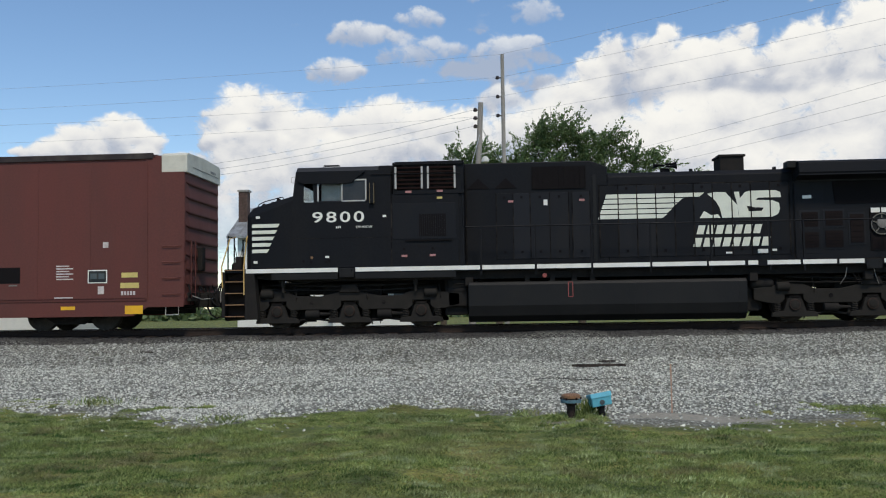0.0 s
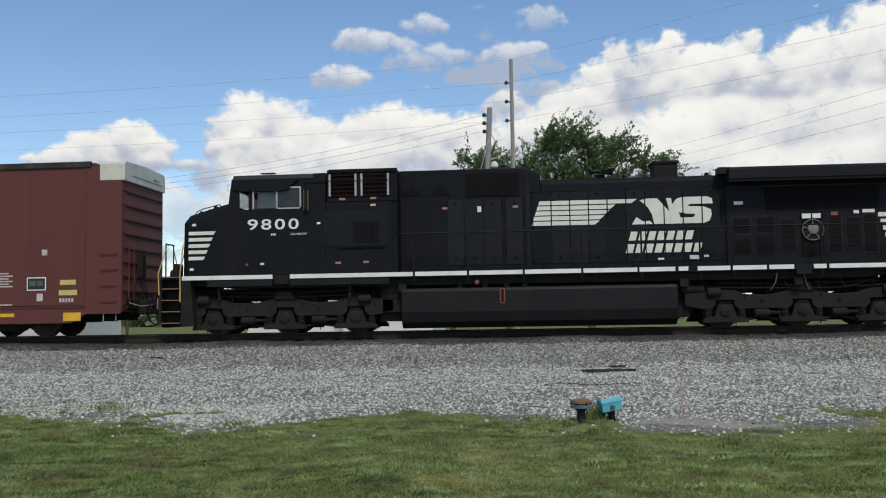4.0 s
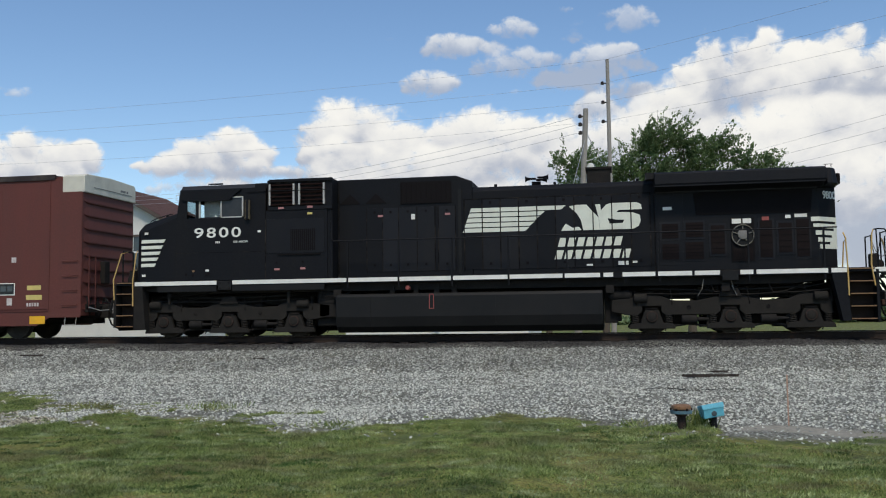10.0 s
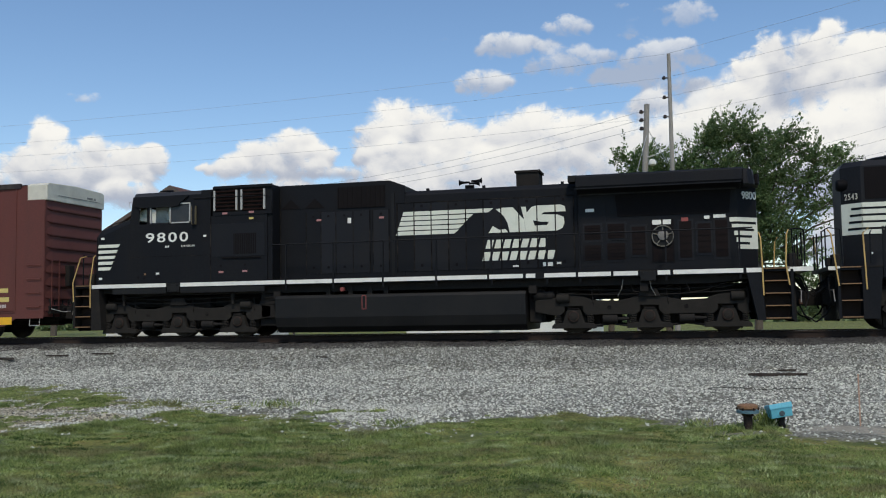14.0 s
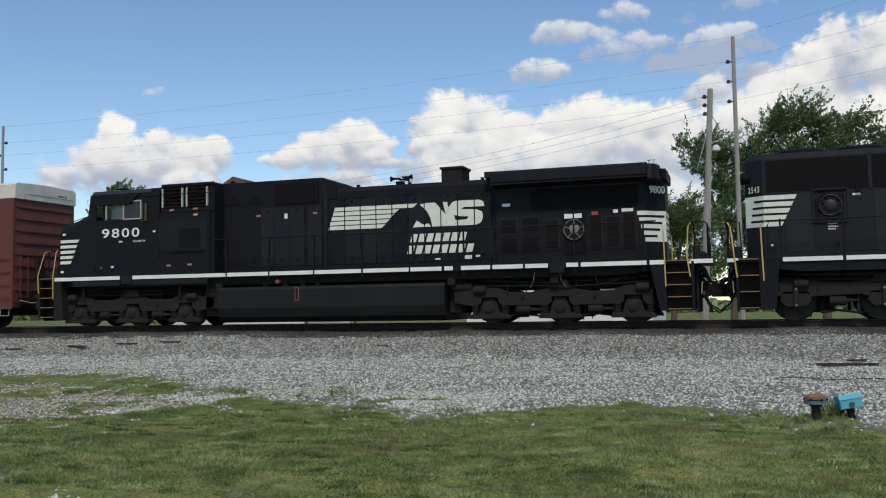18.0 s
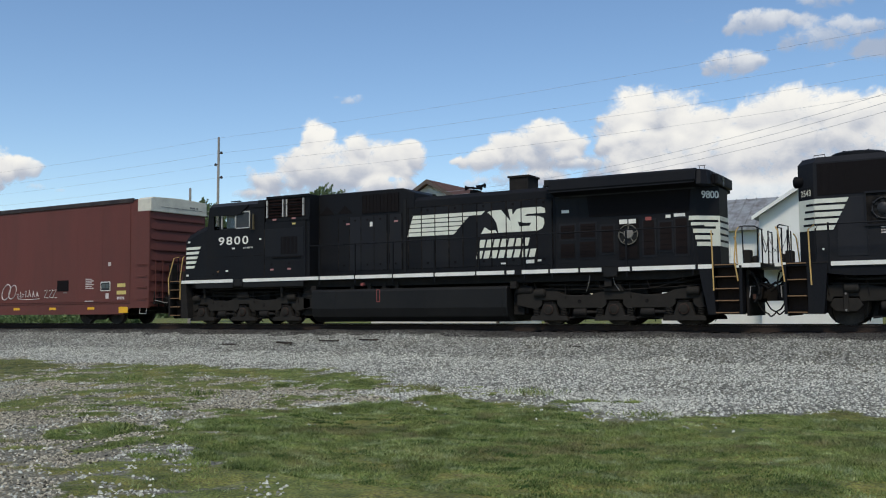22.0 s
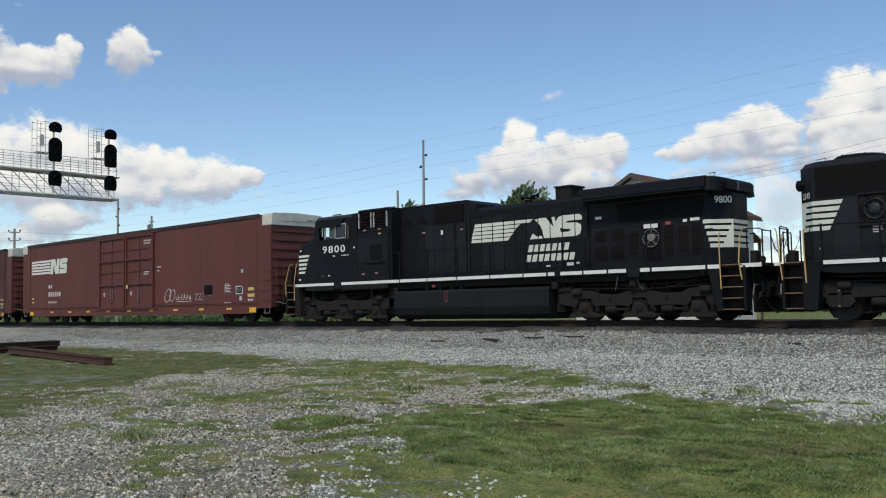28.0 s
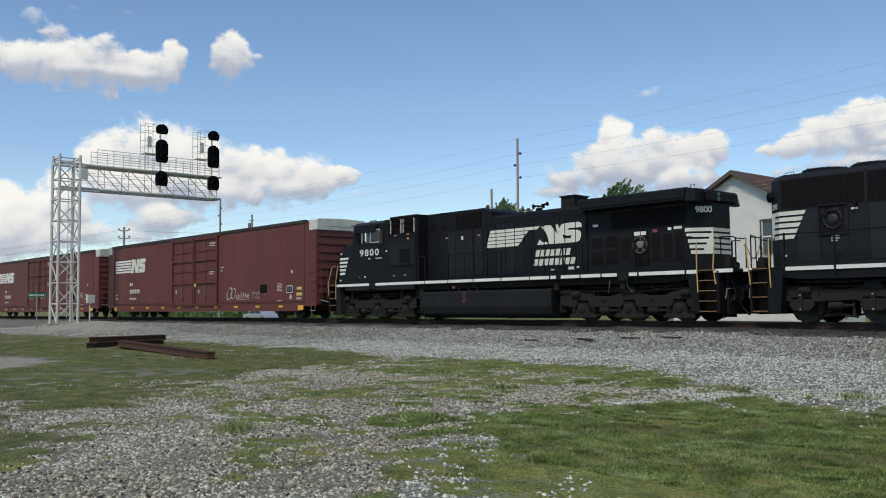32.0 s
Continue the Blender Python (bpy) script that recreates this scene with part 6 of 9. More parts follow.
    for k in range(11):
        x = 7.34 + k * 0.522
        part("door_seam", Geo().box(x - 0.016, x + 0.016, -0.976, -0.95, 1.84, 3.90), M["seam"], L)
    part("hood_joint", Geo().box(7.28, 12.66, -0.958, -0.95, 3.88, 3.90), M["seam"], L)
    for x in (3.58, 12.66):
        part("hood_joint", Geo().box(x, x + 0.03, -0.962, -0.95, 1.7, 4.2), M["seam"], L)
    part("cabinet_joint", Geo().box(1.50, 1.53, -1.506, -1.49, 1.7, 4.45), M["seam"], L)
    part("cab_joint", Geo().box(-1.33, 1.50, -1.503, -1.49, 2.50, 2.515), M["seam"], L)
    # flag stripes and emblem on the hood, as plain shapes
    Y = -0.968
    for k in range(5):
        z1 = 3.62 - k * 0.145
        x0, x1 = 7.54 - (3.62 - z1) * 0.35, (10.25, 9.66, 9.50, 9.36, 9.22)[k]
        part("flag_stripe", Geo().prism([(x0 - 0.04, z1 - 0.115), (x1 - 0.14, z1 - 0.115), (x1, z1), (x0, z1)], Y, Y - 0.004), M["flag"], L, "white speed stripe on the hood")
    for pts in ([(10.10, 2.90), (10.23, 3.10), (10.42, 2.98), (10.60, 3.00), (10.68, 2.90)], [(10.33, 3.58), (10.52, 3.62), (10.82, 3.62), (11.15, 3.24), (11.17, 2.90), (10.72, 2.90), (10.66, 3.18), (10.55, 3.38)],
                [(11.17, 3.06), (11.45, 3.06), (11.40, 3.22), (11.22, 3.44), (11.20, 3.62), (11.06, 3.62), (11.15, 3.24)], [(11.22, 3.44), (11.36, 3.60), (11.50, 3.64), (12.20, 3.64), (12.32, 3.58), (12.34, 3.44), (11.72, 3.44), (11.64, 3.38)],
                [(11.22, 3.44), (11.64, 3.38), (12.10, 3.36), (12.28, 3.28), (12.30, 3.12), (11.86, 3.16), (11.62, 3.17), (11.40, 3.22)], [(11.17, 2.90), (12.08, 2.90), (12.24, 2.97), (12.30, 3.12), (11.86, 3.16), (11.80, 3.07), (11.17, 3.06)]):
        part("emblem_shape", Geo().prism(pts, Y, Y - 0.004), M["flag"], L, "white emblem shape on the hood")
    for x0, x1, z, n in ((10.00, 11.80, 2.45, 7), (9.90, 12.02, 2.10, 8)):
        w = (x1 - x0) / n
        g = Geo()
        for i in range(n):
            bars(g, x0 + i * w, x0 + (i + 0.74) * w, Y, z, z + 0.25, 1, 0.07, 0.0)
        part("hood_lettering", g, M["flag"], L, "row of plain white slanted blocks")
    # rear end
    for k in range(5):
        z1 = 3.08 - k * 0.185
        x0 = 16.76 + k * 0.055
        part("rear_stripe", Geo().box(x0, 16.975, -1.012, -1.0, z1 - 0.118, z1), M["flag"], L, "white stripe round the hood end")
        part("rear_stripe", Geo().box(17.50, 17.51, -0.52, 0.52, z1 - 0.118, z1), M["flag"], L, "white stripe round the hood end")
    part("corner_panel", Geo().prism([(16.975, -1.006), (17.508, -0.523), (17.498, -0.513), (16.965, -0.996)], 2.222, 3.08, "z"), M["flag"], L, "white corner panel with tapering stripes")
    for k, u in enumerate((0.93, 0.82, 0.70, 0.58)):
        z1 = 3.08 - k * 0.185
        a, b = 16.972, 16.972 + 0.535 * u
        part("stripe_gap", Geo().prism([(a, -1.012), (b, -1.012 + (b - a) * 0.906), (b - 0.01, -1.0 + (b - a) * 0.906), (a - 0.01, -1.0)], z1 - 0.185, z1 - 0.118, "z"), M["black"], L)
    for k, digit in enumerate("9800"):
        f = 0.165 + 0.134 * k
        lettering("rear_number_digit", digit, M["white"], L, pose(16.980 + f * 0.741, -1.014 + f * 0.671, 3.575, 90, 0, 42.2), 0.215, 0.02, 0.132, "white rear number digit")
    part("number_light", Geo().box(17.40, 17.57, -0.9, 0.9, 3.95, 4.25), M["black"], L, bevel=0.03)
    for z in (4.02, 4.17):
        part("headlight", Geo().lathe([(0.08, 0), (0.08, 0.03), (0.06, 0.035)], (17.55, -0.25, z), "x", 14), M["pane"], L, "round rear headlight", smooth=True)
    part("roof_rail", Geo().tube([(17.14, -1.2, 4.30), (17.14, -1.2, 4.45), (17.10, -1.2, 4.455), (17.32, -1.2, 4.455), (17.28, -1.2, 4.45), (17.28, -1.2, 4.30)], 0.009, 5), M["black"], L)
    part("exhaust_outlet", Geo().box(10.84, 11.51, -0.40, 0.40, 4.22, 4.72), M["under"], L, "sooty exhaust outlet", bevel=0.02)
    part("outlet_rim", Geo().box(10.80, 11.55, -0.44, 0.44, 4.70, 4.76), M["under"], L)
    hn = part("air_horn", Geo().box(9.22, 9.48, -0.06, 0.06, 4.25, 4.46), M["signal"], L, "three-chime air horn")
    for x, z, s in ((9.35, 4.55, -1), (9.35, 4.50, 1), (9.38, 4.60, 1)):
        part("horn_bell", Geo().lathe([(0.03, 0), (0.035, 0.18 * s), (0.055, 0.27 * s), (0.09, 0.32 * s), (0.07, 0.32 * s)], (x, (z - 4.55) * 2, z), "x", 12), M["signal"], hn, smooth=True)
    for x in (8.2, 9.9, 12.2):
        part("lifting_lug", Geo().box(x, x + 0.08, -0.8, -0.7, 4.24, 4.32), M["black"], L)
    # handrails
    for s in (-1, 1):
        grab(L, [(3.50, s * 1.47, 4.05), (3.52, s * 1.47, 2.80), (3.60, s * 1.47, 2.745), (17.30, s * 1.47, 2.745)], "black", 0.019)
        for x in (4.0, 5.51, 7.05, 8.65, 10.27, 11.84, 12.75, 15.06, 16.96):
            part("stanchion", Geo().box(x - 0.022, x + 0.022, s * 1.45, s * 1.50, 1.40, 2.76), M["black"], L)
        part("cab_rail", Geo().tube([(0.95, s * 1.53, 4.28), (3.3, s * 1.53, 4.26), (3.48, s * 1.5, 4.24)], 0.012, 5), M["black"], L)
        # front steps and grab irons
        part("step_side", Geo().prism([(-2.66, 0.25), (-2.28, 0.25), (-2.40, 1.60), (-2.66, 1.60)], s * 1.12, s * 1.50), M["under"], L)
        part("step_side", Geo().box(-3.32, -3.24, s * 1.10, s * 1.50, 0.32, 1.60), M["under"], L)
        grab(L, [(-3.30, s * 1.50, 1.15), (-3.32, s * 1.52, 1.75), (-3.10, s * 1.45, 2.55), (-2.98, s * 1.3, 2.60)], "yellow", 0.019, "grab_iron", "yellow grab iron")
        grab(L, [(-2.68, s * 1.52, 0.95), (-2.68, s * 1.53, 1.75), (-2.62, s * 1.45, 2.55), (-2.62, s * 1.36, 2.62)], "yellow", 0.019, "grab_iron", "yellow grab iron")
        # rear steps
        part("step_side", Geo().prism([(17.10, 1.62), (17.48, 1.62), (17.56, 0.30), (17.36, 0.30)], s * 1.1, s * 1.50), M["black"], L)
        part("step_side", Geo().box(18.20, 18.27, s * 1.1, s * 1.50, 0.30, 1.62), M["black"], L)
        grab(L, [(17.52, s * 1.51, 0.95), (17.51, s * 1.53, 1.70), (17.49, s * 1.50, 2.45), (17.46, s * 1.4, 2.6)], "yellow", 0.02, "grab_iron", "yellow grab iron")
        grab(L, [(18.17, s * 1.51, 1.2), (18.09, s * 1.52, 1.75), (18.14, s * 1.48, 2.55), (18.2, s * 1.40, 2.66)], "yellow", 0.02, "grab_iron", "yellow grab iron")
    steps(L, -3.24, -2.66, 1.66, 5)
    steps(L, 17.54, 18.20, 1.66, 5)
    for x, s in ((-3.28, -1), (18.62, 1)):
        e = part("pilot_sheet", Geo().prism([(-1.46, 1.6), (1.46, 1.6), (1.46, 0.55), (1.2, 0.22), (-1.2, 0.22), (-1.46, 0.55)], x - 0.03, x + 0.03, "x"), M["black"], L) if s < 0 else \
            part("pilot_sheet", Geo().prism([(-1.1, 1.6), (1.1, 1.6), (1.1, 0.25), (-1.1, 0.25)], 18.30, 18.36, "x"), M["under"], L)
        for y in (-1.05, -0.45, 0.45, 1.05):
            part("end_post", Geo().tube([(x, y, 1.66), (x, y, 2.60), (x, y * 0.97, 2.66)], 0.021, 6), M["black"], L)
        grab(L, [(x, -1.05, 2.64), (x, -0.45, 2.64)], "black", 0.018)
        grab(L, [(x, 0.45, 2.64), (x, 1.05, 2.64)], "black", 0.018)
        part("end_chain", Geo().tube([(x, -0.45, 2.5), (x, -0.2, 2.12), (x, 0.0, 2.02), (x, 0.2, 2.12), (x, 0.45, 2.5)], 0.012, 5), M["under"], L)
        part("brake_valve", Geo().box(x - 0.3 * s - 0.1, x - 0.3 * s + 0.1, -1.05, -0.7, 1.68, 2.06), M["under"], L, bevel=0.03)
        part("brake_valve", Geo().lathe([(0.05, 0), (0.09, 0.04), (0.09, 0.16), (0.04, 0.22)], (x - 0.12 * s, -0.8, 1.68), "z", 10), M["under"], L, smooth=True)
        if s < 0:
            end_hoses(L, x, s)
    end_clutter(L, -3.30, -1, 4)
    end_clutter(L, 18.36, 1, 5, 4)
    grab(L, [(18.20, -1.40, 2.66), (18.34, -1.30, 2.69), (18.56, -1.10, 2.69), (18.62, -1.05, 2.64)], "black", 0.018)
    part("rail_post", Geo().tube([(18.30, -1.36, 1.68), (18.28, -1.36, 2.66)], 0.018, 6), M["black"], L)
    for y, low in ((-0.45, 1.98), (0.45, 2.05)):
        pts = [(18.62 + 0.52 * k / 8, y, 2.55 - (2.55 - low) * 4 * (k / 8) * (1 - k / 8)) for k in range(9)]
        part("safety_chain", Geo().tube(pts, 0.012, 5), M["engine"], L, "thin grey safety chain")
    for y, z, low in ((-1.0, 1.38, 1.02), (-0.8, 1.30, 1.10), (-0.55, 1.40, 0.95), (0.6, 1.35, 1.0), (-0.75, 0.74, 0.26), (0.5, 0.72, 0.30)):
        pts = [(18.42 + 0.88 * k / 10, y + 0.10 * math.sin(k * 0.7), z - (z - low) * math.sin(math.pi * k / 10) + 0.03 * math.sin(k * 2.1)) for k in range(11)]
        part("jumper_hose", Geo().tube(supple(pts), 0.022, 6), M["rubber"], L, "black hose looped between the locomotives", smooth=True)
    part("gladhand", Geo().box(18.44, 18.52, -1.02, -0.88, 0.70, 0.84), M["oldrust"], L, "rusty red hose coupling", bevel=0.015)
    coupler(L, -3.86, -1)
    coupler(L, 18.95, 1)
    three_axle_truck(L, (-1.80, 0.27, 2.30), 1)
    three_axle_truck(L, (12.52, 14.58, 16.62), -1)
    part("air_compressor", Geo().box(11.30, 11.72, -0.95, 0.95, 0.34, 1.30), M["under"], L, bevel=0.04)
    part("equipment_rack", Geo().box(3.05, 3.60, -1.2, 1.2, 0.55, 1.30), M["under"], L, bevel=0.03)
    # piping, reservoirs and clutter under the frame
    for x0, x1, y, z, r in ((3.0, 3.6, -1.1, 1.0, 0.12), (11.35, 12.0, -1.1, 1.05, 0.14)):
        part("air_reservoir", Geo().lathe([(r * 0.6, 0), (r, 0.06), (r, x1 - x0 - 0.06), (r * 0.6, x1 - x0)], (x0, y, z), "x", 14), M["under"], L, smooth=True)
    rr = random.Random(5)
    for k in range(16):
        x = rr.choice((-1.5, 0.5, 3.0, 11.4, 12.2, 13.3, 14.2, 15.4, 16.2)) + rr.uniform(-0.3, 0.3)
        y, z = rr.uniform(-1.35, -1.0), rr.uniform(1.12, 1.3)
        part("brake_pipe", Geo().tube([(x, y, 1.34), (x + 0.1, y - 0.05, z - 0.05), (x + rr.uniform(0.3, 0.8), y, z - rr.uniform(0, 0.1)), (x + rr.uniform(0.8, 1.1), y + 0.1, 1.32)], 0.016, 5), M["under"], L)
    for x in (13.9, 14.6):
        part("sand_hose", Geo().tube([(x, -1.35, 1.45), (x + 0.05 * (1 if x > 14 else -1), -1.35, 1.2), (x + 0.16 * (1 if x > 14 else -1), -1.25, 1.0)], 0.013, 5), M["engine"], L)
    for x in (3.55, 11.3, 14.35):
        part("junction_box", Geo().box(x, x + 0.22, -1.4, -1.2, 1.12, 1.34), M["under"], L, bevel=0.01)
    return L


def loco_b():
    L = thing("locomotive", "black six-axle diesel locomotive with white stripes, long hood end leading", "locomotive")
    TRAIN.append(L)
    S = -1.5
    part("underframe", Geo().prism([(19.9, 1.64), (19.9, 1.40), (21, 1.28), (39, 1.28), (40, 1.64)], -1.46, 1.46), M["black"], L)
    part("centre_sill", Geo().box(19.3, 41, -0.45, 0.45, 0.95, 1.3), M["under"], L)
    part("walkway", Geo().box(19.9, 40.0, -1.49, 1.49, 1.62, 1.65), M["under"], L)
    part("end_platform", Geo().box(19.12, 19.95, -1.48, 1.48, 1.56, 1.66), M["black"], L)
    part("end_trim", Geo().box(19.12, 19.40, -1.492, -1.48, 1.56, 1.66), M["white"], L, "white platform edge")
    for k in range(12):
        x = 20.5 + k * 1.52
        part("sill_stripe", Geo().box(x, x + 1.44, S - 0.012, S + 0.03, 1.54, 1.65), M["white"], L, "white reflective stripe along the sill")
    # hood with chamfered end
    out = [(-1.0, 20.08), (-0.62, 19.64), (0.62, 19.64), (1.0, 20.08), (1.0, 38.0), (-1.0, 38.0)]
    part("hood", Geo().prism([(b, a) for a, b in out], 1.65, 4.30, "z"), M["faded"], L, "long black hood with chamfered end")
    part("hood_roof", Geo().prism([(b, a) for a, b in out], 4.30, 4.46, "z", pts2=[(b + (0.12 if b < 21 else 0), a * 0.86) for a, b in out]), M["faded"], L)
    for k in range(5):
        z1, w = 3.33 - k * 0.178, 20.93 - k * 0.085
        part("hood_stripe", Geo().prism([(20.085, z1 - 0.118), (w - 0.06, z1 - 0.118), (w, z1), (20.085, z1)], -1.022, -1.0), M["flag"], L, "white speed stripe on the hood")
    part("corner_panel", Geo().prism([(20.076, -1.0065), (19.636, -0.6265), (19.64, -0.62), (20.08, -1.0)], 2.50, 3.33, "z"), M["flag"], L, "white corner panel with tapering stripes")
    for k, u in enumerate((0.50, 0.58, 0.64, 0.70)):
        z1 = 3.33 - k * 0.178
        xb, yb = 20.072 - 0.44 * u, -1.0115 + 0.38 * u
        part("stripe_gap", Geo().prism([(20.072, -1.0115), (xb, yb), (xb + 0.004, yb + 0.005), (20.076, -1.0065)], z1 - 0.178, z1 - 0.118, "z"), M["black"], L)
    for k in range(3):
        sx = 20.17 + k * 2.6
        sc = part("radiator_screen", Geo().box(sx, sx + 2.48, -1.012, -1.0, 3.42, 4.26), M["mesh"], L, "dark radiator screen")
        for j in range(13):
            part("screen_bar", Geo().box(sx + 0.1 + j * 0.19, sx + 0.115 + j * 0.19, -1.018, -1.012, 3.43, 4.25), M["mesh"], sc)
        part("screen_post", Geo().box(sx + 2.50, sx + 2.58, -1.03, -1.0, 3.38, 4.34), M["faded"], L)
    for x in (20.9, 22.4, 24.2):
        fan = part("roof_fan", Geo().lathe([(0.70, 0), (0.70, 0.12), (0.64, 0.16), (0.2, 0.16)], (x + 0.2, 0, 4.44), "z", 26), M["black"], L, "round roof fan", smooth=True)
        for k in range(6):
            a = k * math.pi / 3
            part("fan_guard", Geo().tube([(x + 0.2, 0, 4.63), (x + 0.2 + 0.64 * math.cos(a), 0.64 * math.sin(a), 4.61)], 0.012, 4), M["black"], fan)
    part("roof_rail", Geo().tube([(20.05, -0.5, 4.46), (20.05, -0.5, 4.56), (20.32, -0.5, 4.58), (20.34, -0.5, 4.46)], 0.012, 5), M["black"], L)
    part("headlight_housing", Geo().lathe([(0.10, 0), (0.16, -0.08), (0.16, -0.30), (0.10, -0.34)], (19.86, -0.62, 3.85), "x", 16), M["signal"], L, "round light housing", smooth=True)
    part("number_board", Geo().prism([(20.04, -0.966), (19.70, -0.672), (19.692, -0.681), (20.032, -0.975)], 3.38, 3.67, "z"), M["black2"], L, "dark number board", bevel=0.003)
    for k, digit in enumerate("2543"):
        f = 0.04 + 0.098 * k
        lettering("number_board_digit", digit, M["cream"], L, pose(19.690 + 0.757 * f, -0.684 - 0.654 * f, 3.43, 90, 0, -40.8), 0.165, 0.012, 0.070, "white number board digit")
    # flat sheet on the hood; the recess's shade is put into its dark colour
    fw = part("fan_opening", Geo().box(21.34, 22.14, -1.004, -1.0, 2.60, 3.40), M["seam"], L, "open door on an engine fan")
    for x0, x1, z0, z1 in ((21.29, 21.34, 2.55, 3.45), (22.14, 22.19, 2.55, 3.45), (21.34, 22.14, 2.55, 2.60), (21.34, 22.14, 3.40, 3.45)):
        part("opening_frame", Geo().box(x0, x1, -1.05, -1.0, z0, z1), M["faded"], fw)
    part("fan_rim", Geo().tube([(21.74 + 0.265 * math.cos(a), -1.03, 3.0 + 0.265 * math.sin(a)) for a in np.linspace(0, 2 * math.pi, 25)], 0.020, 6), M["panel"], fw, "worn grey fan ring", smooth=True)
    for k in range(8):
        a = k * math.pi / 4 + 0.2
        part("rim_bolt", Geo().lathe([(0.028, 0), (0.024, -0.02)], (21.74 + 0.275 * math.cos(a), -1.04, 3.0 + 0.275 * math.sin(a)), n=6), M["panel"], fw)
        part("fan_blade", Geo().prism([(21.74 + 0.10 * math.cos(a - 0.3), 3.0 + 0.10 * math.sin(a - 0.3)), (21.74 + 0.24 * math.cos(a - 0.22), 3.0 + 0.24 * math.sin(a - 0.22)), (21.74 + 0.24 * math.cos(a + 0.16), 3.0 + 0.24 * math.sin(a + 0.16)), (21.74 + 0.10 * math.cos(a + 0.2), 3.0 + 0.10 * math.sin(a + 0.2))], -1.016, -1.01), M["tank"], fw)
    part("fan_hub", Geo().lathe([(0.15, 0), (0.15, -0.03), (0.10, -0.06), (0.03, -0.07)], (21.74, -1.008, 3.0), n=18), M["panel"], fw, "dull grey fan hub", smooth=True)
    for x in (21.34, 22.14):
        part("door_post", Geo().box(x - 0.02, x + 0.02, -1.02, -1.0, 1.80, 2.55), M["faded"], L)
    part("latch", Geo().lathe([(0.035, 0), (0.03, -0.02)], (21.90, -1.0, 1.98), n=10), M["seam"], L)
    part("notice", bars(Geo(), 21.66, 21.92, -1.0, 2.42, 2.46, 5).box(21.66, 21.9, -1.004, -1.0, 2.50, 2.53).box(21.66, 21.85, -1.004, -1.0, 2.36, 2.39), M["stencil"], L, "small white lettering")
    part("white_label", Geo().box(22.28, 22.46, -1.018, -1.0, 3.23, 3.285), M["white"], L)
    part("marker_lamp", Geo().lathe([(0.02, 0), (0.06, -0.03), (0.06, -0.10)], (22.42, -1.012, 3.38), n=10).box(22.36, 22.48, -1.03, -1.0, 3.42, 3.46), M["seam"], L, "small black lamp bracket")
    part("round_cap", Geo().lathe([(0.032, 0), (0.032, -0.02), (0.015, -0.02)], (20.27, -1.0, 2.0), n=12), M["white"], L)
    for k in range(14):
        a = 20.62 + k * 0.72
        if 21.3 < a + 0.3 < 22.2:
            continue
        part("hood_door", Geo().box(a + 0.012, a + 0.70, -1.012, -1.0, 1.80, 3.34), M["faded2"], L, bevel=0.004)
    for s in (-1, 1):
        grab(L, [(20.15, s * 1.47, 1.7), (20.15, s * 1.47, 2.5), (20.22, s * 1.47, 2.62), (38, s * 1.47, 2.66)], "black", 0.019)
        for k in range(9):
            x = 20.46 + k * 1.52
            part("stanchion", Geo().box(x - 0.022, x + 0.022, s * 1.45, s * 1.50, 1.36, 2.66), M["black"], L)
        part("step_side", Geo().prism([(19.92, 1.6), (20.42, 1.6), (20.30, 0.30), (19.92, 0.30)], s * 1.1, s * 1.5), M["black"], L)
        part("step_side", Geo().box(19.33, 19.40, s * 1.1, s * 1.5, 0.30, 1.60), M["black"], L)
        grab(L, [(19.36, s * 1.51, 1.15), (19.30, s * 1.52, 1.7), (19.22, s * 1.46, 2.5), (19.15, s * 1.4, 2.62)], "yellow", 0.02, "grab_iron", "yellow grab iron")
        grab(L, [(20.02, s * 1.51, 1.05), (20.0, s * 1.53, 1.7), (19.98, s * 1.50, 2.50), (20.12, s * 1.45, 2.62)], "yellow", 0.02, "grab_iron", "yellow grab iron")
    steps(L, 19.40, 19.92, 1.64, 4)
    x = 19.14
    part("pilot_sheet", Geo().prism([(-1.1, 1.6), (1.1, 1.6), (1.1, 0.25), (-1.1, 0.25)], 19.34, 19.40, "x"), M["under"], L)
    for y in (-1.05, -0.45, 0.45, 1.05):
        part("end_post", Geo().tube([(x, y, 1.64), (x, y, 2.60), (x, y * 0.97, 2.66)], 0.021, 6), M["black"], L)
    grab(L, [(x, -1.05, 2.64), (x, -0.45, 2.64)], "black", 0.018)
    grab(L, [(19.14, -1.05, 2.66), (19.22, -1.18, 2.69), (19.46, -1.34, 2.62), (19.50, -1.36, 1.66)], "black", 0.018)
    part("brake_valve", Geo().lathe([(0.05, 0), (0.09, 0.04), (0.09, 0.2), (0.04, 0.26)], (19.24, -0.75, 1.66), "z", 10), M["under"], L, smooth=True)
    part("brake_valve", Geo().box(19.3, 19.5, -0.95, -0.6, 1.66, 2.0), M["under"], L, bevel=0.03)
    end_clutter(L, 19.34, -1, 6, 4)
    coupler(L, 18.97, -1)
    part("fuel_tank", Geo().prism([(-1.2, 0.2), (1.2, 0.2), (1.45, 0.5), (1.45, 1.2), (-1.45, 1.2), (-1.45, 0.5)], 26.5, 33.5, "x"), M["tank"], L, bevel=0.03)
    for ax in ((20.80, 22.90, 25.0), (35.0, 37.1, 39.2)):
        three_axle_truck(L, ax, 1, True)
    part("cab", Geo().box(38.0, 40.3, -1.5, 1.5, 1.65, 4.6), M["black"], L, "black cab", bevel=0.06)
    rr = random.Random(8)
    for k in range(8):
        xx = rr.uniform(20.4, 24.5)
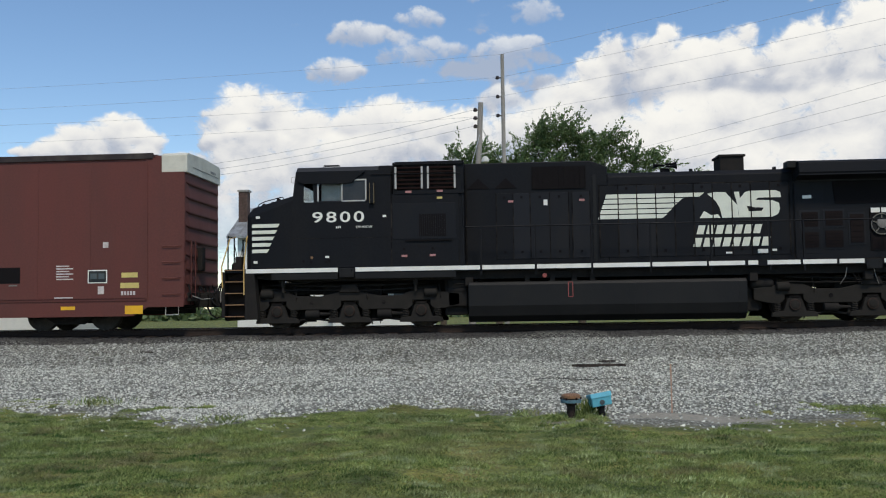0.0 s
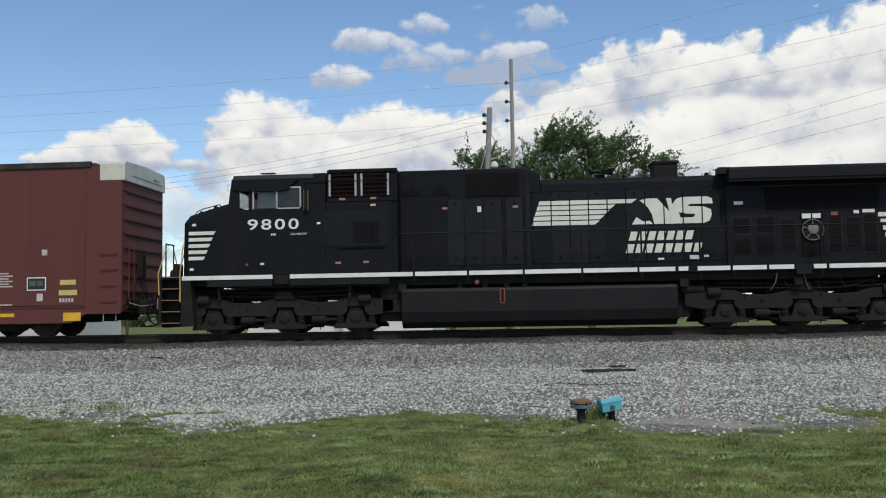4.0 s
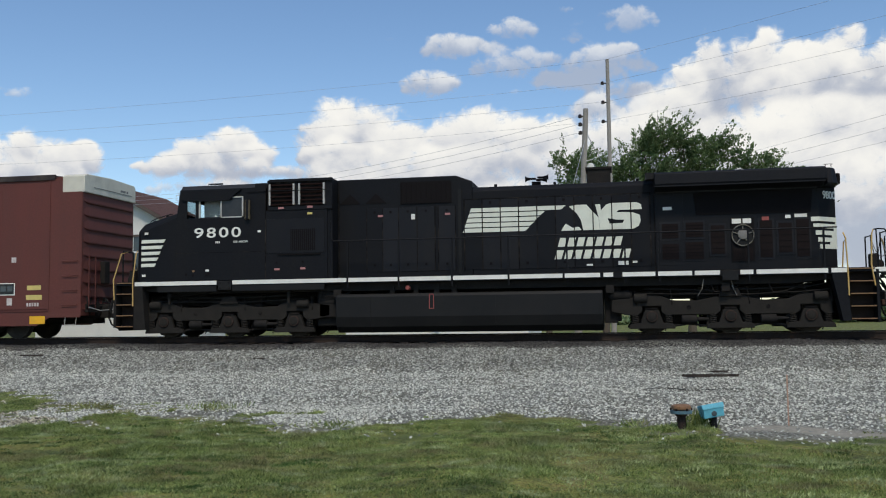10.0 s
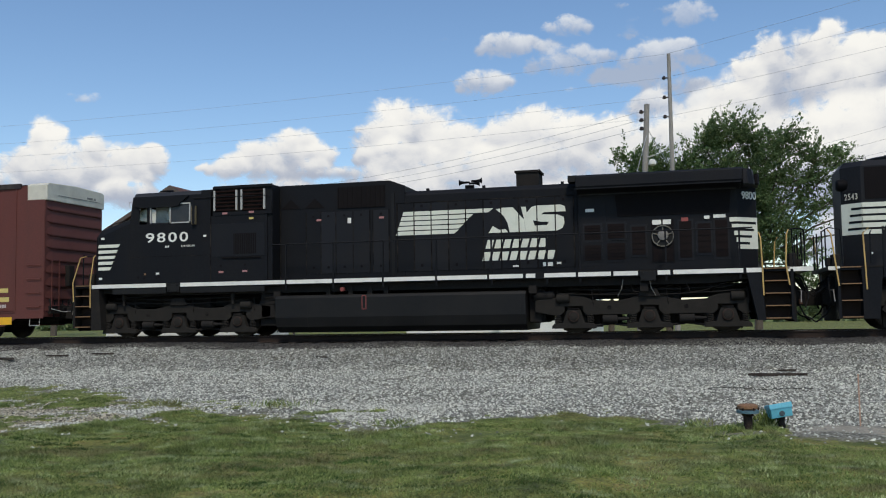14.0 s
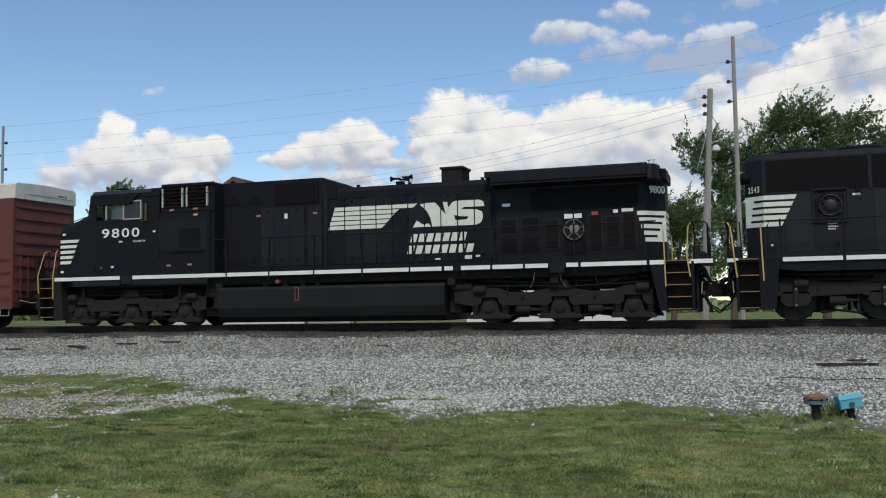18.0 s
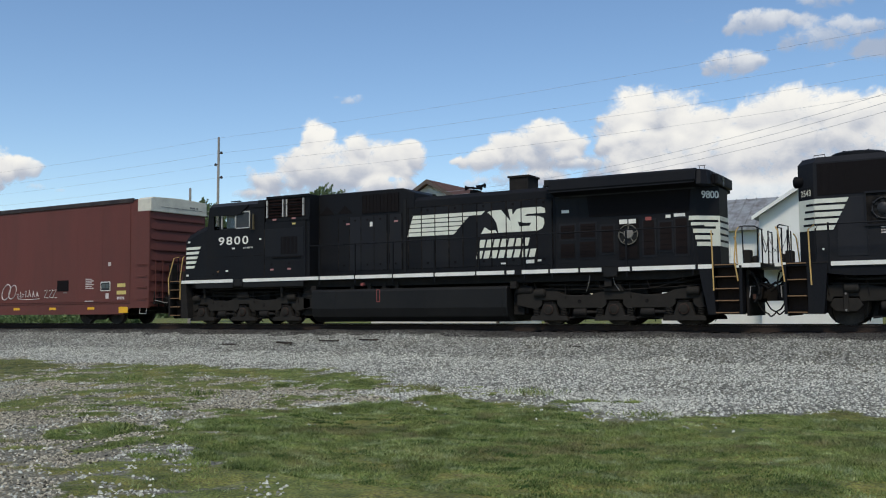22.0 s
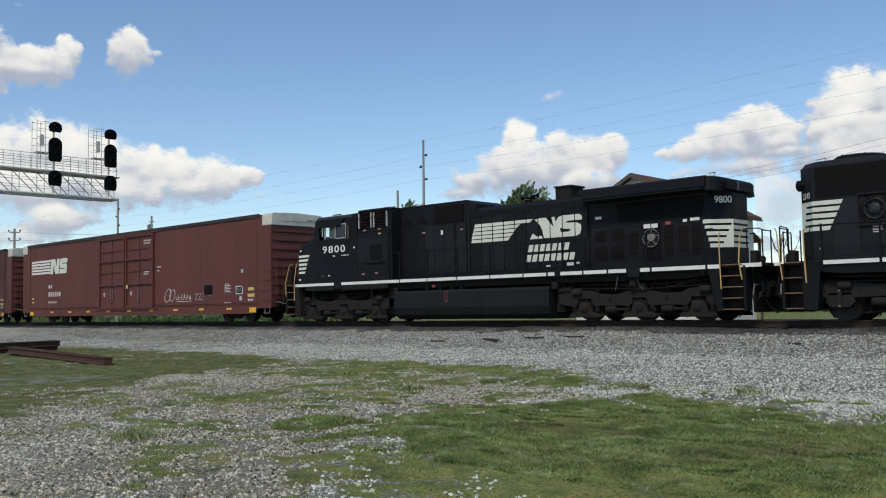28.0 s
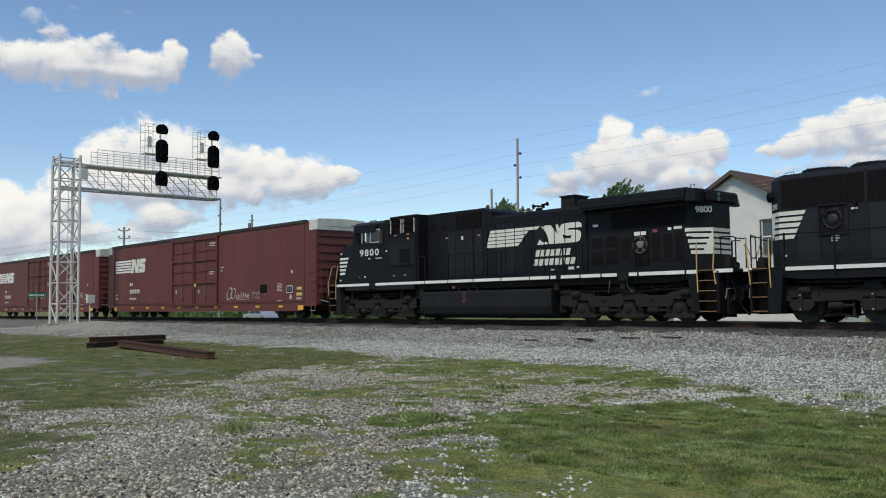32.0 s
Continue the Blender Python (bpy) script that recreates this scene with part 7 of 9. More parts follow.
        part("brake_pipe", Geo().tube([(xx, -1.2, 1.34), (xx + 0.1, -1.3, 1.2), (xx + rr.uniform(0.5, 1.2), -1.3, 1.17), (xx + 1.3, -1.2, 1.32)], 0.017, 5), M["under"], L)
    return L


def two_axle_truck(car, x):
    t = part("truck", Geo().box(x - 0.25, x + 0.25, -1.1, 1.1, 0.52, 0.82), M["under"], car, "dark freight car truck")
    for a in (x - 0.95, x + 0.95):
        wheelset(t, a, 0.45, WHEEL_SMALL)
    for s in (-1, 1):
        part("side_frame", Geo().prism([(x - 1.2, 0.62), (x - 0.5, 0.76), (x + 0.5, 0.76), (x + 1.2, 0.62), (x + 1.2, 0.40), (x + 0.75, 0.40), (x + 0.40, 0.18), (x - 0.40, 0.18), (x - 0.75, 0.40), (x - 1.2, 0.40)], s * 0.92, s * 1.08), M["under"], t, bevel=0.02)
        for dx in (-0.18, 0.18):
            g = Geo()
            coil(g, x + dx, s * 1.0, 0.24, 0.52)
            part("spring", g, M["under"], t)
        for a in (x - 0.95, x + 0.95):
            part("axle_cap", Geo().lathe([(0.11, 0), (0.11, 0.06 * s), (0.05, 0.07 * s)], (a, s * 1.06, 0.46), n=14), M["under"], t, smooth=True)


def boxcar(x1, far=False):
    """An 86-foot boxcar whose loco-side end is at x1."""
    C = thing("boxcar", "long rust-red double-door boxcar with a white roof cap at its end" if not far else "long rust-red boxcar coupled behind another", "boxcar")
    TRAIN.append(C)
    x0 = x1 - 27.2
    W = 1.50
    zb, zt = 0.85, 5.0
    part("body", Geo().box(x0 + 0.05, x1 - 0.05, -W + 0.03, W - 0.03, zb, zt - 0.02), M["boxred"], C, "rust-red steel body")
    # roof
    part("roof", Geo().prism([(-W, zt - 0.06), (-W + 0.1, zt + 0.02), (0, zt + 0.07), (W - 0.1, zt + 0.02), (W, zt - 0.06)], x0 + 0.75, x1 - 0.85, "x"), M["roofsteel"], C)
    for s in (-1, 1):
        part("roof_rail", Geo().box(x0 + 0.7, x1 - 0.92, s * (W - 0.04), s * (W + 0.045), zt - 0.12, zt + 0.05), M["roofsteel"], C, bevel=0.01)
    # side sheets with slightly proud seams
    D0, D1, DM = x1 - 16.55, x1 - 10.35, x1 - 13.45
    xs = [x1 - 1.1, x1 - 2.75, x1 - 4.3, x1 - 5.9, x1 - 7.5, x1 - 9.0, D1, D0, x1 - 18.2, x1 - 19.9, x1 - 21.5, x1 - 23.1, x1 - 24.7, x0 + 1.1]
    for s in (-1, 1):
        for a, b in zip(xs, xs[1:]):
            if (a, b) == (D1, D0):
                continue
            part("side_sheet", Geo().box(b + 0.002, a - 0.002, s * (W - 0.03), s * (W - 0.002), zb + 0.06, zt - 0.08), M["boxred"], C)
        for a, b in ((x1 - 1.1, x1 - 0.02), (x0 + 0.02, x0 + 1.1)):
            part("end_post", Geo().box(a + 0.006, b - 0.0, s * (W - 0.03), s * (W + 0.012), zb - 0.2, zt - 0.08), M["boxred"], C)
        for x in (x1 - 1.12, x0 + 1.08):
            part("side_post", Geo().box(x, x + 0.05, s * (W - 0.03), s * (W + 0.03), zb, zt - 0.08), M["boxred"], C)
        # side sill, cut up at both ends
        part("side_sill", Geo().prism([(x0 + 1.5, 0.40), (x1 - 1.5, 0.40), (x1 - 1.05, 0.66), (x1 - 0.02, 0.66), (x1 - 0.02, 0.88), (x0 + 0.02, 0.88), (x0 + 0.02, 0.66), (x0 + 1.05, 0.66)], s * (W - 0.05), s * (W + 0.006)), M["boxred"], C)
        part("sill_flange", Geo().box(x0 + 1.1, x1 - 1.1, s * (W - 0.02), s * (W + 0.03), 0.84, 0.88), M["boxred2"], C)
        part("door_track", Geo().box(D0 - 0.3, D1 + 0.3, s * W, s * (W + 0.07), 0.70, 0.76), M["boxred2"], C)
        part("door_track", Geo().box(D0 - 0.3, D1 + 0.3, s * W, s * (W + 0.06), 4.84, 4.90), M["boxred2"], C)
        for k, (a, b) in enumerate(((D0, DM), (DM, D1))):
            d = part("plug_door", Geo().box(a + 0.05, b - 0.05, s * (W - 0.03), s * (W + 0.01), 0.78, 4.84), M["boxred"], C, "sliding plug door")
            for xx in (a + 0.06, b - 0.16):
                part("door_stile", Geo().box(xx, xx + 0.10, s * (W + 0.01), s * (W + 0.10), 0.80, 4.82), M["boxred2"], d)
            for zz in (0.80, 2.08, 3.44, 4.72):
                part("door_rib", Geo().box(a + 0.16, b - 0.16, s * (W + 0.01), s * (W + 0.10), zz, zz + 0.09), M["boxred2"], d)
            part("lock_rod", Geo().tube([((a + b) / 2, s * (W + 0.05), 1.0), ((a + b) / 2, s * (W + 0.05), 4.7)], 0.022, 6), M["boxred2"], d)
            for zz in (2.8, 4.0):
                part("lock_bar", Geo().tube([(a + 0.3, s * (W + 0.04), zz), (b - 0.5, s * (W + 0.04), zz + 0.04)], 0.018, 5), M["boxred2"], d)
            part("door_lever", Geo().tube([((a + b) / 2 - 0.12, s * (W + 0.06), 1.2), ((a + b) / 2 - 0.12, s * (W + 0.06), 1.95), ((a + b) / 2 + 0.12, s * (W + 0.06), 1.95), ((a + b) / 2 + 0.12, s * (W + 0.06), 1.3)], 0.02, 6), M["engine"], d, "grey locking lever")
            for zz, w in ((4.42, 0.75), (4.28, 0.70), (2.72, 0.6), (2.60, 0.5)):
                if k == 1:
                    part("door_mark", Geo().box(b - 1.15, b - 1.15 + w, s * (W + 0.008), s * (W + 0.014), zz, zz + 0.06), M["stencil"], d)
            part("door_mark", Geo().box(a + 0.5, a + 0.66, s * (W + 0.01), s * (W + 0.014), 1.50, 1.72), M["stencil"], d)
        # ladder rungs at the corner
        for k in range(4):
            z = 1.02 + k * 0.45
            for xe in (x1, x0):
                q = -1 if xe == x1 else 1
                part("grab_iron", Geo().tube([(xe + q * 0.62, s * W, z + 0.02), (xe + q * 0.62, s * (W + 0.06), z), (xe + q * 0.12, s * (W + 0.06), z), (xe + q * 0.12, s * W, z + 0.02)], 0.014, 5), M["boxred2"], C)
        for xe, q in ((x1, -1), (x0, 1)):
            part("stirrup", Geo().tube([(xe + q * 0.55, s * (W - 0.05), 0.68), (xe + q * 0.55, s * (W - 0.02), 0.42), (xe + q * 0.18, s * (W - 0.02), 0.42), (xe + q * 0.18, s * (W - 0.05), 0.68)], 0.016, 5), M["alu"], C)
        # markings
        y = s * (W + 0.03)
        for k, x in enumerate(np.linspace(x1 - 3.6, x1 - 23.0, 9)):
            part("reflector", Geo().box(x, x + 0.42, s * W, s * (W + 0.012), 0.60, 0.70), M["refl"], C, "yellow reflective marker")
        for x in (x1 - 1.72, x0 + 1.15):
            part("reflector", Geo().box(x, x + 0.52, s * W, s * (W + 0.012), 0.46, 0.70), M["refl"], C, "yellow reflective panel")
        part("route_label", Geo().box(x1 - 1.83, x1 - 1.36, s * (W - 0.004), s * (W + 0.004), 1.50, 1.64), M["paleyellow"], C, "pale yellow label")
        part("route_label", Geo().box(x1 - 1.86, x1 - 1.32, s * (W - 0.004), s * (W + 0.004), 1.20, 1.35), M["paleyellow"], C, "pale yellow label")
        yy = s * (W + 0.002)
        for k in range(5):
            part("stencil", Geo().box(x1 - 1.84 + k * 0.088, x1 - 1.78 + k * 0.088, s * (W - 0.003), s * (W + 0.004), 1.00, 1.11), M["stencil"], C, "white stencil bar")
        lb = part("data_panel", Geo().box(x1 - 2.82, x1 - 2.25, s * (W - 0.004), s * (W + 0.004), 1.35, 1.73), M["white"], C, "black data panel with white rim")
        part("panel_face", Geo().box(x1 - 2.79, x1 - 2.28, s * (W + 0.004), s * (W + 0.008), 1.38, 1.70), M["labelblack"], lb)
        part("panel_line", Geo().box(x1 - 2.74, x1 - 2.55, s * (W + 0.008), s * (W + 0.011), 1.47, 1.63).box(x1 - 2.5, x1 - 2.33, s * (W + 0.008), s * (W + 0.011), 1.47, 1.63), M["pane"], lb)
        part("notice_plate", Geo().box(x1 - 2.52, x1 - 2.34, s * (W - 0.004), s * (W + 0.004), 1.04, 1.26), M["stencil"], C, "white plate")
        part("notice_plate", Geo().box(x1 - 2.38, x1 - 2.22, s * (W - 0.004), s * (W + 0.004), 2.36, 2.52), M["stencil"], C, "small white plate")
        for a, b, z0, z1 in [(3.75, 3.25 + 0.12 * (k % 2), 1.46 + k * 0.075, 1.495 + k * 0.075) for k in range(6)] + [(3.8, 3.25, 0.93, 0.965), (10.1, 9.7, 2.92, 2.99), (10.1, 9.85, 2.72, 2.78)]:
            part("stencil", Geo().box(x1 - a, x1 - b, s * (W - 0.003), s * (W + 0.004), z0, z1), M["stencil"], C, "faded white stencil bar")
        part("hatch", Geo().box(x1 - 5.55, x1 - 4.82, s * (W - 0.01), s * (W + 0.006), 1.38, 1.84), M["mesh"], C, "dark square opening")
        part("hatch_rim", Geo().box(x1 - 5.15, x1 - 4.9, s * W, s * (W + 0.015), 1.30, 1.34), M["engine"], C)
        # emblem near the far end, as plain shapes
        Y = s * W
        e0 = x0 + 1.35
        for k in range(5):
            z1 = 3.95 - k * 0.185
            part("side_stripe", Geo().box(e0, e0 + 2.75 - k * 0.02, Y, Y + s * 0.005, z1 - 0.12, z1), M["white"], C, "white stripe on the side")
        for k, pts in enumerate(([(2.72, 3.05), (3.12, 3.05), (3.25, 3.98), (2.85, 3.98)], [(2.98, 3.98), (3.40, 3.98), (3.88, 3.05), (3.46, 3.05)], [(3.58, 3.05), (3.92, 3.05), (4.04, 3.98), (3.70, 3.98)],
                                 [(4.10, 3.70), (5.05, 3.70), (5.15, 3.82), (5.06, 3.98), (4.25, 3.98), (4.12, 3.88)], [(4.06, 3.50), (4.18, 3.38), (4.95, 3.38), (5.05, 3.52), (4.95, 3.64), (4.08, 3.64)], [(4.02, 3.05), (4.90, 3.05), (5.03, 3.16), (5.0, 3.32), (4.05, 3.32)],
                                 [(4.06, 3.55), (4.42, 3.55), (4.46, 3.88), (4.11, 3.88)], [(4.68, 3.12), (5.03, 3.12), (5.05, 3.50), (4.71, 3.50)])):
            part("emblem_shape", Geo().prism([(e0 + a, b) for a, b in pts], Y, Y + s * (0.005 + 0.0015 * k)), M["flag"], C, "white emblem shape on the side")
        yb = Y if s < 0 else Y + 0.004
        for a, b, z0, z1, n in ((2.5, 3.1, 2.16, 2.36, 2), (2.5, 4.3, 1.64, 1.92, 6), (2.5, 3.7, 1.22, 1.34, 8), (0.05, 0.5, 1.50, 1.60, 1), (0.05, 0.5, 1.26, 1.36, 1)):
            for i in range(n):
                w = (b - a) / n
                part("side_number_bar", Geo().box(e0 + a + i * w, e0 + a + (i + 0.7) * w, yb - 0.004, yb, z0, z1), M["stencil" if n > 1 else "paleyellow"], C, "white bar of side lettering" if n > 1 else "pale yellow label")
    # scrawled paint loops
    if not far:
        for cx, rx, w in ((x1 - 9.0, 0.30, 0.34), (x1 - 8.55, 0.26, 0.30)):
            part("paint_scrawl", Geo().tube([(cx + rx * math.cos(a), -W - 0.004, 1.40 + w * math.sin(a + 0.4)) for a in np.linspace(0, 7.5, 26)], 0.026, 4), M["stencil"], C, "white spray-paint scrawl")
        rw = random.Random(21)
        x = x1 - 8.25
        while x < x1 - 6.7:
            h, w = rw.uniform(0.18, 0.42), rw.uniform(0.14, 0.26)
            kind = rw.randrange(3)
            pts = [(0, 0), (w * 0.3, h), (w * 0.7, 0.02), (w * 0.55, h * 0.4), (w * 0.2, h * 0.38)] if kind == 0 else ([(0, h), (0.02, 0), (w * 0.6, h * 0.1), (w, h * 0.5), (w * 0.5, h * 0.55)] if kind == 1 else [(0, h * 0.6), (w * 0.5, h * 0.75), (w * 0.3, 0.0), (w, 0.05)])
            part("paint_scrawl", Geo().tube([(x + a, -W - 0.004, 1.16 + b) for a, b in pts], 0.022, 4), M["stencil"], C)
            x += w + 0.04
        part("paint_scrawl", Geo().tube([(x1 - 8.2, -W - 0.004, 1.10), (x1 - 7.4, -W - 0.004, 1.06), (x1 - 6.7, -W - 0.004, 1.09)], 0.012, 4), M["white"], C)
        for x in (x1 - 6.4, x1 - 6.08, x1 - 5.85):
            part("paint_scrawl", Geo().tube([(x, -W - 0.004, 1.42), (x + 0.24, -W - 0.004, 1.46), (x + 0.03, -W - 0.004, 1.14), (x + 0.28, -W - 0.004, 1.12)], 0.014, 4), M["white"], C)
        part("tank_bracket", Geo().lathe([(0.12, 0), (0.12, 0.02), (0.04, 0.02)], (x1 - 13.2, -W - 0.09, 1.98), n=12), M["paleyellow"], C)
    # corrugated ends
    for xe, q in ((x1, 1), (x0, -1)):
        e = part("end_wall", Geo().box(xe - 0.05, xe, -W, W, 0.70, zt - 0.02) if q > 0 else Geo().box(xe, xe + 0.05, -W, W, 0.70, zt - 0.02), M["boxred2"], C, "corrugated end wall")
        for k in range(9):
            z = 0.98 + k * 0.415
            # a wedge, deepest at its lower lip, that dies away towards the near side
            lip = [(xe, z - 0.16), (xe + q * 0.036, z - 0.135), (xe + q * 0.044, z - 0.10), (xe + q * 0.018, z + 0.08), (xe, z + 0.20)]
            thin = [(xe, z - 0.10), (xe + q * 0.012, z - 0.085), (xe + q * 0.014, z - 0.07), (xe + q * 0.005, z + 0.02), (xe, z + 0.06)]
            part("end_rib", Geo().prism(lip, -W + 0.32, W - 0.10), M["boxred2"], e)
            part("end_rib", Geo().prism(thin, -W + 0.08, -W + 0.32, pts2=lip), M["boxred2"], e)
        cap = part("end_cap", Geo().prism([(-W - 0.014, zt - 0.52), (-W - 0.014, zt - 0.02), (-W + 0.12, zt + 0.05), (0, zt + 0.10), (W - 0.12, zt + 0.05), (W + 0.014, zt - 0.02), (W + 0.014, zt - 0.52)],
                                          xe + q * 0.075, xe - q * 0.68, "x"), M["cream"], C, "cream-white painted roof end cap", bevel=0.02)
        part("cap_line", Geo().box(xe + q * 0.076, xe + q * 0.085, -W + 0.5, W - 0.25, zt - 0.33, zt - 0.31), M["engine"], cap)
        part("cap_marks", Geo().box(xe + q * 0.076, xe + q * 0.08, 0.55, 0.85, zt - 0.27, zt - 0.20).box(xe + q * 0.076, xe + q * 0.08, 0.92, 1.02, zt - 0.27, zt - 0.20), M["engine"], cap)
        for yy in (-1.28, -0.92):
            part("ladder_rail", Geo().tube([(xe + q * 0.12, yy, 0.9), (xe + q * 0.12, yy, 2.55)], 0.016, 5), M["boxred2"], C)
        for k in range(4):
            part("ladder_rung", Geo().tube([(xe + q * 0.12, -1.28, 1.05 + k * 0.45), (xe + q * 0.12, -0.92, 1.05 + k * 0.45)], 0.014, 5), M["boxred2"], C)
        part("brake_housing", Geo().box(xe, xe + q * 0.18, -0.5, -0.2, 1.7, 2.4), M["under"], C, bevel=0.03)
        part("draft_gear", Geo().box(xe - q * 0.5, xe + q * 0.45, -0.4, 0.4, 0.62, 1.06), M["under"], C, bevel=0.02)
        part("end_sill", Geo().box(xe - q * 0.1, xe + q * 0.12, -1.3, 1.3, 0.80, 1.05), M["under"], C)
        part("cut_lever", Geo().tube([(xe + q * 0.2, -1.4, 0.95), (xe + q * 0.35, -1.0, 0.85), (xe + q * 0.5, -0.3, 0.9)], 0.014, 5), M["alu"], C)
        part("air_hose", Geo().tube([(xe + q * 0.3, -0.5, 0.7), (xe + q * 0.45, -0.5, 0.4), (xe + q * 0.6, -0.45, 0.3), (xe + q * 0.75, -0.4, 0.36)], 0.026, 6), M["rubber"], C)
        end_clutter(C, xe - q * 0.15, q, 9)
        part("draft_gear", Geo().box(xe - 0.6, xe + 0.35, -0.55, 0.55, 0.62, 1.02) if q > 0 else Geo().box(xe - 0.35, xe + 0.6, -0.55, 0.55, 0.62, 1.02), M["under"], C, bevel=0.03)
        part("brake_rigging", Geo().tube([(xe - q * 1.6, -0.9, 0.62), (xe - q * 0.8, -0.7, 0.55), (xe, -0.6, 0.60)], 0.03, 6), M["under"], C)
        coupler(C, xe + q * 0.55 if q > 0 else xe - 0.9, q)
    part("underframe", Geo().box(x0 + 0.3, x1 - 0.3, -0.35, 0.35, 0.45, 0.9), M["under"], C)
    for xx in np.arange(x0 + 4.5, x1 - 4, 2.6):
        part("cross_bearer", Geo().box(xx, xx + 0.15, -1.4, 1.4, 0.55, 0.86), M["under"], C)
    part("air_reservoir", Geo().lathe([(0.15, 0), (0.22, 0.08), (0.22, 1.1), (0.15, 1.18)], (x1 - 9.5, -0.8, 0.62), "x", 14), M["under"], C, smooth=True)
    for xx in (x1 - 3.55, x0 + 3.7):
        two_axle_truck(C, xx)
    return C


loco_a()
loco_b()
boxcar(-4.40)
boxcar(-33.45, True)


# ---- beyond the track ----
def pole(name, label, x, y, top, lean=0.0, r=0.14, pins=(), base=-1.2):
    p = thing(name, label, "utility pole")
    part("mast", Geo().tube([(x - lean, y, base), (x, y, top)], r * 1.15, 10, r * 0.75), M["pole"], p, smooth=True)
    for z, q in pins:
        part("bracket", Geo().tube([(x, y, z), (x + q * 0.22, y - 0.02, z + 0.02)], 0.03, 6), M["insul"], p)
        part("insulator", Geo().lathe([(0.05, 0), (0.10, 0.03), (0.10, 0.08), (0.06, 0.10), (0.09, 0.13), (0.04, 0.17)], (x + q * 0.26, y - 0.02, z - 0.06), "z", 10), M["insul"], p, "brown insulator", smooth=True)
    return p


PINS = ((11.8, -1), (10.85, -1), (9.9, -1))
pole("utility_pole", "tall weathered wooden utility pole with three side insulators", 0.0, 18.0, 13.0, 0.0, 0.12, pins=PINS)
PL = ((10.95, 1), (10.2, -1), (9.3, 1))
pole("utility_pole", "grey wooden utility pole with staggered insulators", -43.2, 18.0, 12.05, 0.15, 0.10, PL)
pole("utility_pole", "grey wooden utility pole with staggered insulators", -86.2, 18.0, 12.0, 0.1, 0.12, PL)
pole("utility_pole", "tall weathered wooden utility pole with three side insulators", 26.0, -4.0, 13.0, 0.0, 0.12, pins=PINS)
p2 = pole("utility_pole", "leaning wooden service pole with three wires", -1.0, 14.0, 9.7, 0.6, 0.16, ((9.35, -1), (8.98, -1), (8.6, -1)))
part("yard_light", Geo().lathe([(0.04, 0.25), (0.12, 0.21), (0.17, 0.07), (0.165, 0.0), (0.07, -0.05)], (-0.84, 13.7, 6.95), "z", 14), M["siding"], p2, "round yard light", smooth=True)
part("light_arm", Geo().tube([(-1.15, 14.0, 7.3), (-0.75, 13.7, 7.36)], 0.03, 6), M["galv"], p2)
part("guy_wire", Geo().tube([(-1.0, 14.1, 8.6), (-0.2, 16.5, 7.4)], 0.018, 4), M["wire"], p2)
part("guy_wire", Geo().tube([(-1.05, 13.9, 8.3), (-1.6, 12.5, 6.0)], 0.012, 4), M["wire"], p2)
pole("utility_pole", "short bare pole stump behind the roofs", -49.9, 22.0, 9.55, 0.0, 0.115)
p3 = pole("utility_pole", "far wooden pole with a transformer", -90.3, 24.0, 11.0, -0.4, 0.14)
part("transformer", Geo().lathe([(0.22, 0), (0.24, 0.1), (0.24, 0.6), (0.15, 0.7)], (-90.7, 24.0, 9.4), "z", 12), M["engine"], p3, smooth=True)
part("crossarm", Geo().box(-90.8, -89.8, 23.95, 24.05, 10.3, 10.4), M["pole"], p3)
p4 = pole("utility_pole", "far wooden pole with crossarms", -129.0, 25.0, 12.4, 0.0, 0.2)
for z in (11.9, 10.8):
    part("crossarm", Geo().tube([(-129.4, 24.4, z), (-128.6, 25.6, z)], 0.08, 6), M["pole"], p4)
    for k in (0, 0.5, 1):
        part("insulator", Geo().lathe([(0.08, 0), (0.14, 0.1), (0.06, 0.25)], (-129.4 + 0.8 * k, 24.4 + 1.2 * k, z + 0.1), "z", 8), M["insul"], p4)


def wire(a, b, sag, r=0.0052, name="overhead_wire"):
    a, b = Vector(a), Vector(b)
    pts = [a.lerp(b, k / 14) - Vector((0, 0, sag * 4 * (k / 14) * (1 - k / 14))) for k in range(15)]
    part(name, Geo().tube(pts, r, 4), M["wire"], LINES)


LINES = thing("overhead_lines", "thin sagging overhead wires between the poles", "wires")
for zr, z0, z1 in ((13.0, 13.0, 12.0), (11.85, 11.85, 10.97), (10.9, 10.9, 10.22), (9.95, 9.95, 9.32)):
    wire((25.9, -4, zr), (-0.1, 18, z0), 0.3)
    wire((-0.1, 18, z0), (-43.2, 18, z1), 0.35)
    wire((-43.2, 18, z1), (-86.2, 18, z1 - 0.05), 0.35)
    wire((-86.2, 18, z1 - 0.05), (-131, 18, z1 - 0.1), 0.35)
for k, z in enumerate((9.4, 9.03, 8.65)):
    wire((-1.25, 14.0, z), (-29.3, 21.97, 7.7 - 0.22 * k), 0.75, 0.0075)
    wire((2.8, 53, 12.0 - 0.75 * k), (32, -7, 11.9 - 0.75 * k), 0.5, 0.0075)
for z in (11.95, 10.85):
    for d in (-0.6, 0.6):
        wire((-129, 25 + d, z), (-250, 10 + d, z + 1), 1.2, 0.016)
        wire((-129, 25 + d, z), (-95, 60 + d, z), 0.8, 0.014)


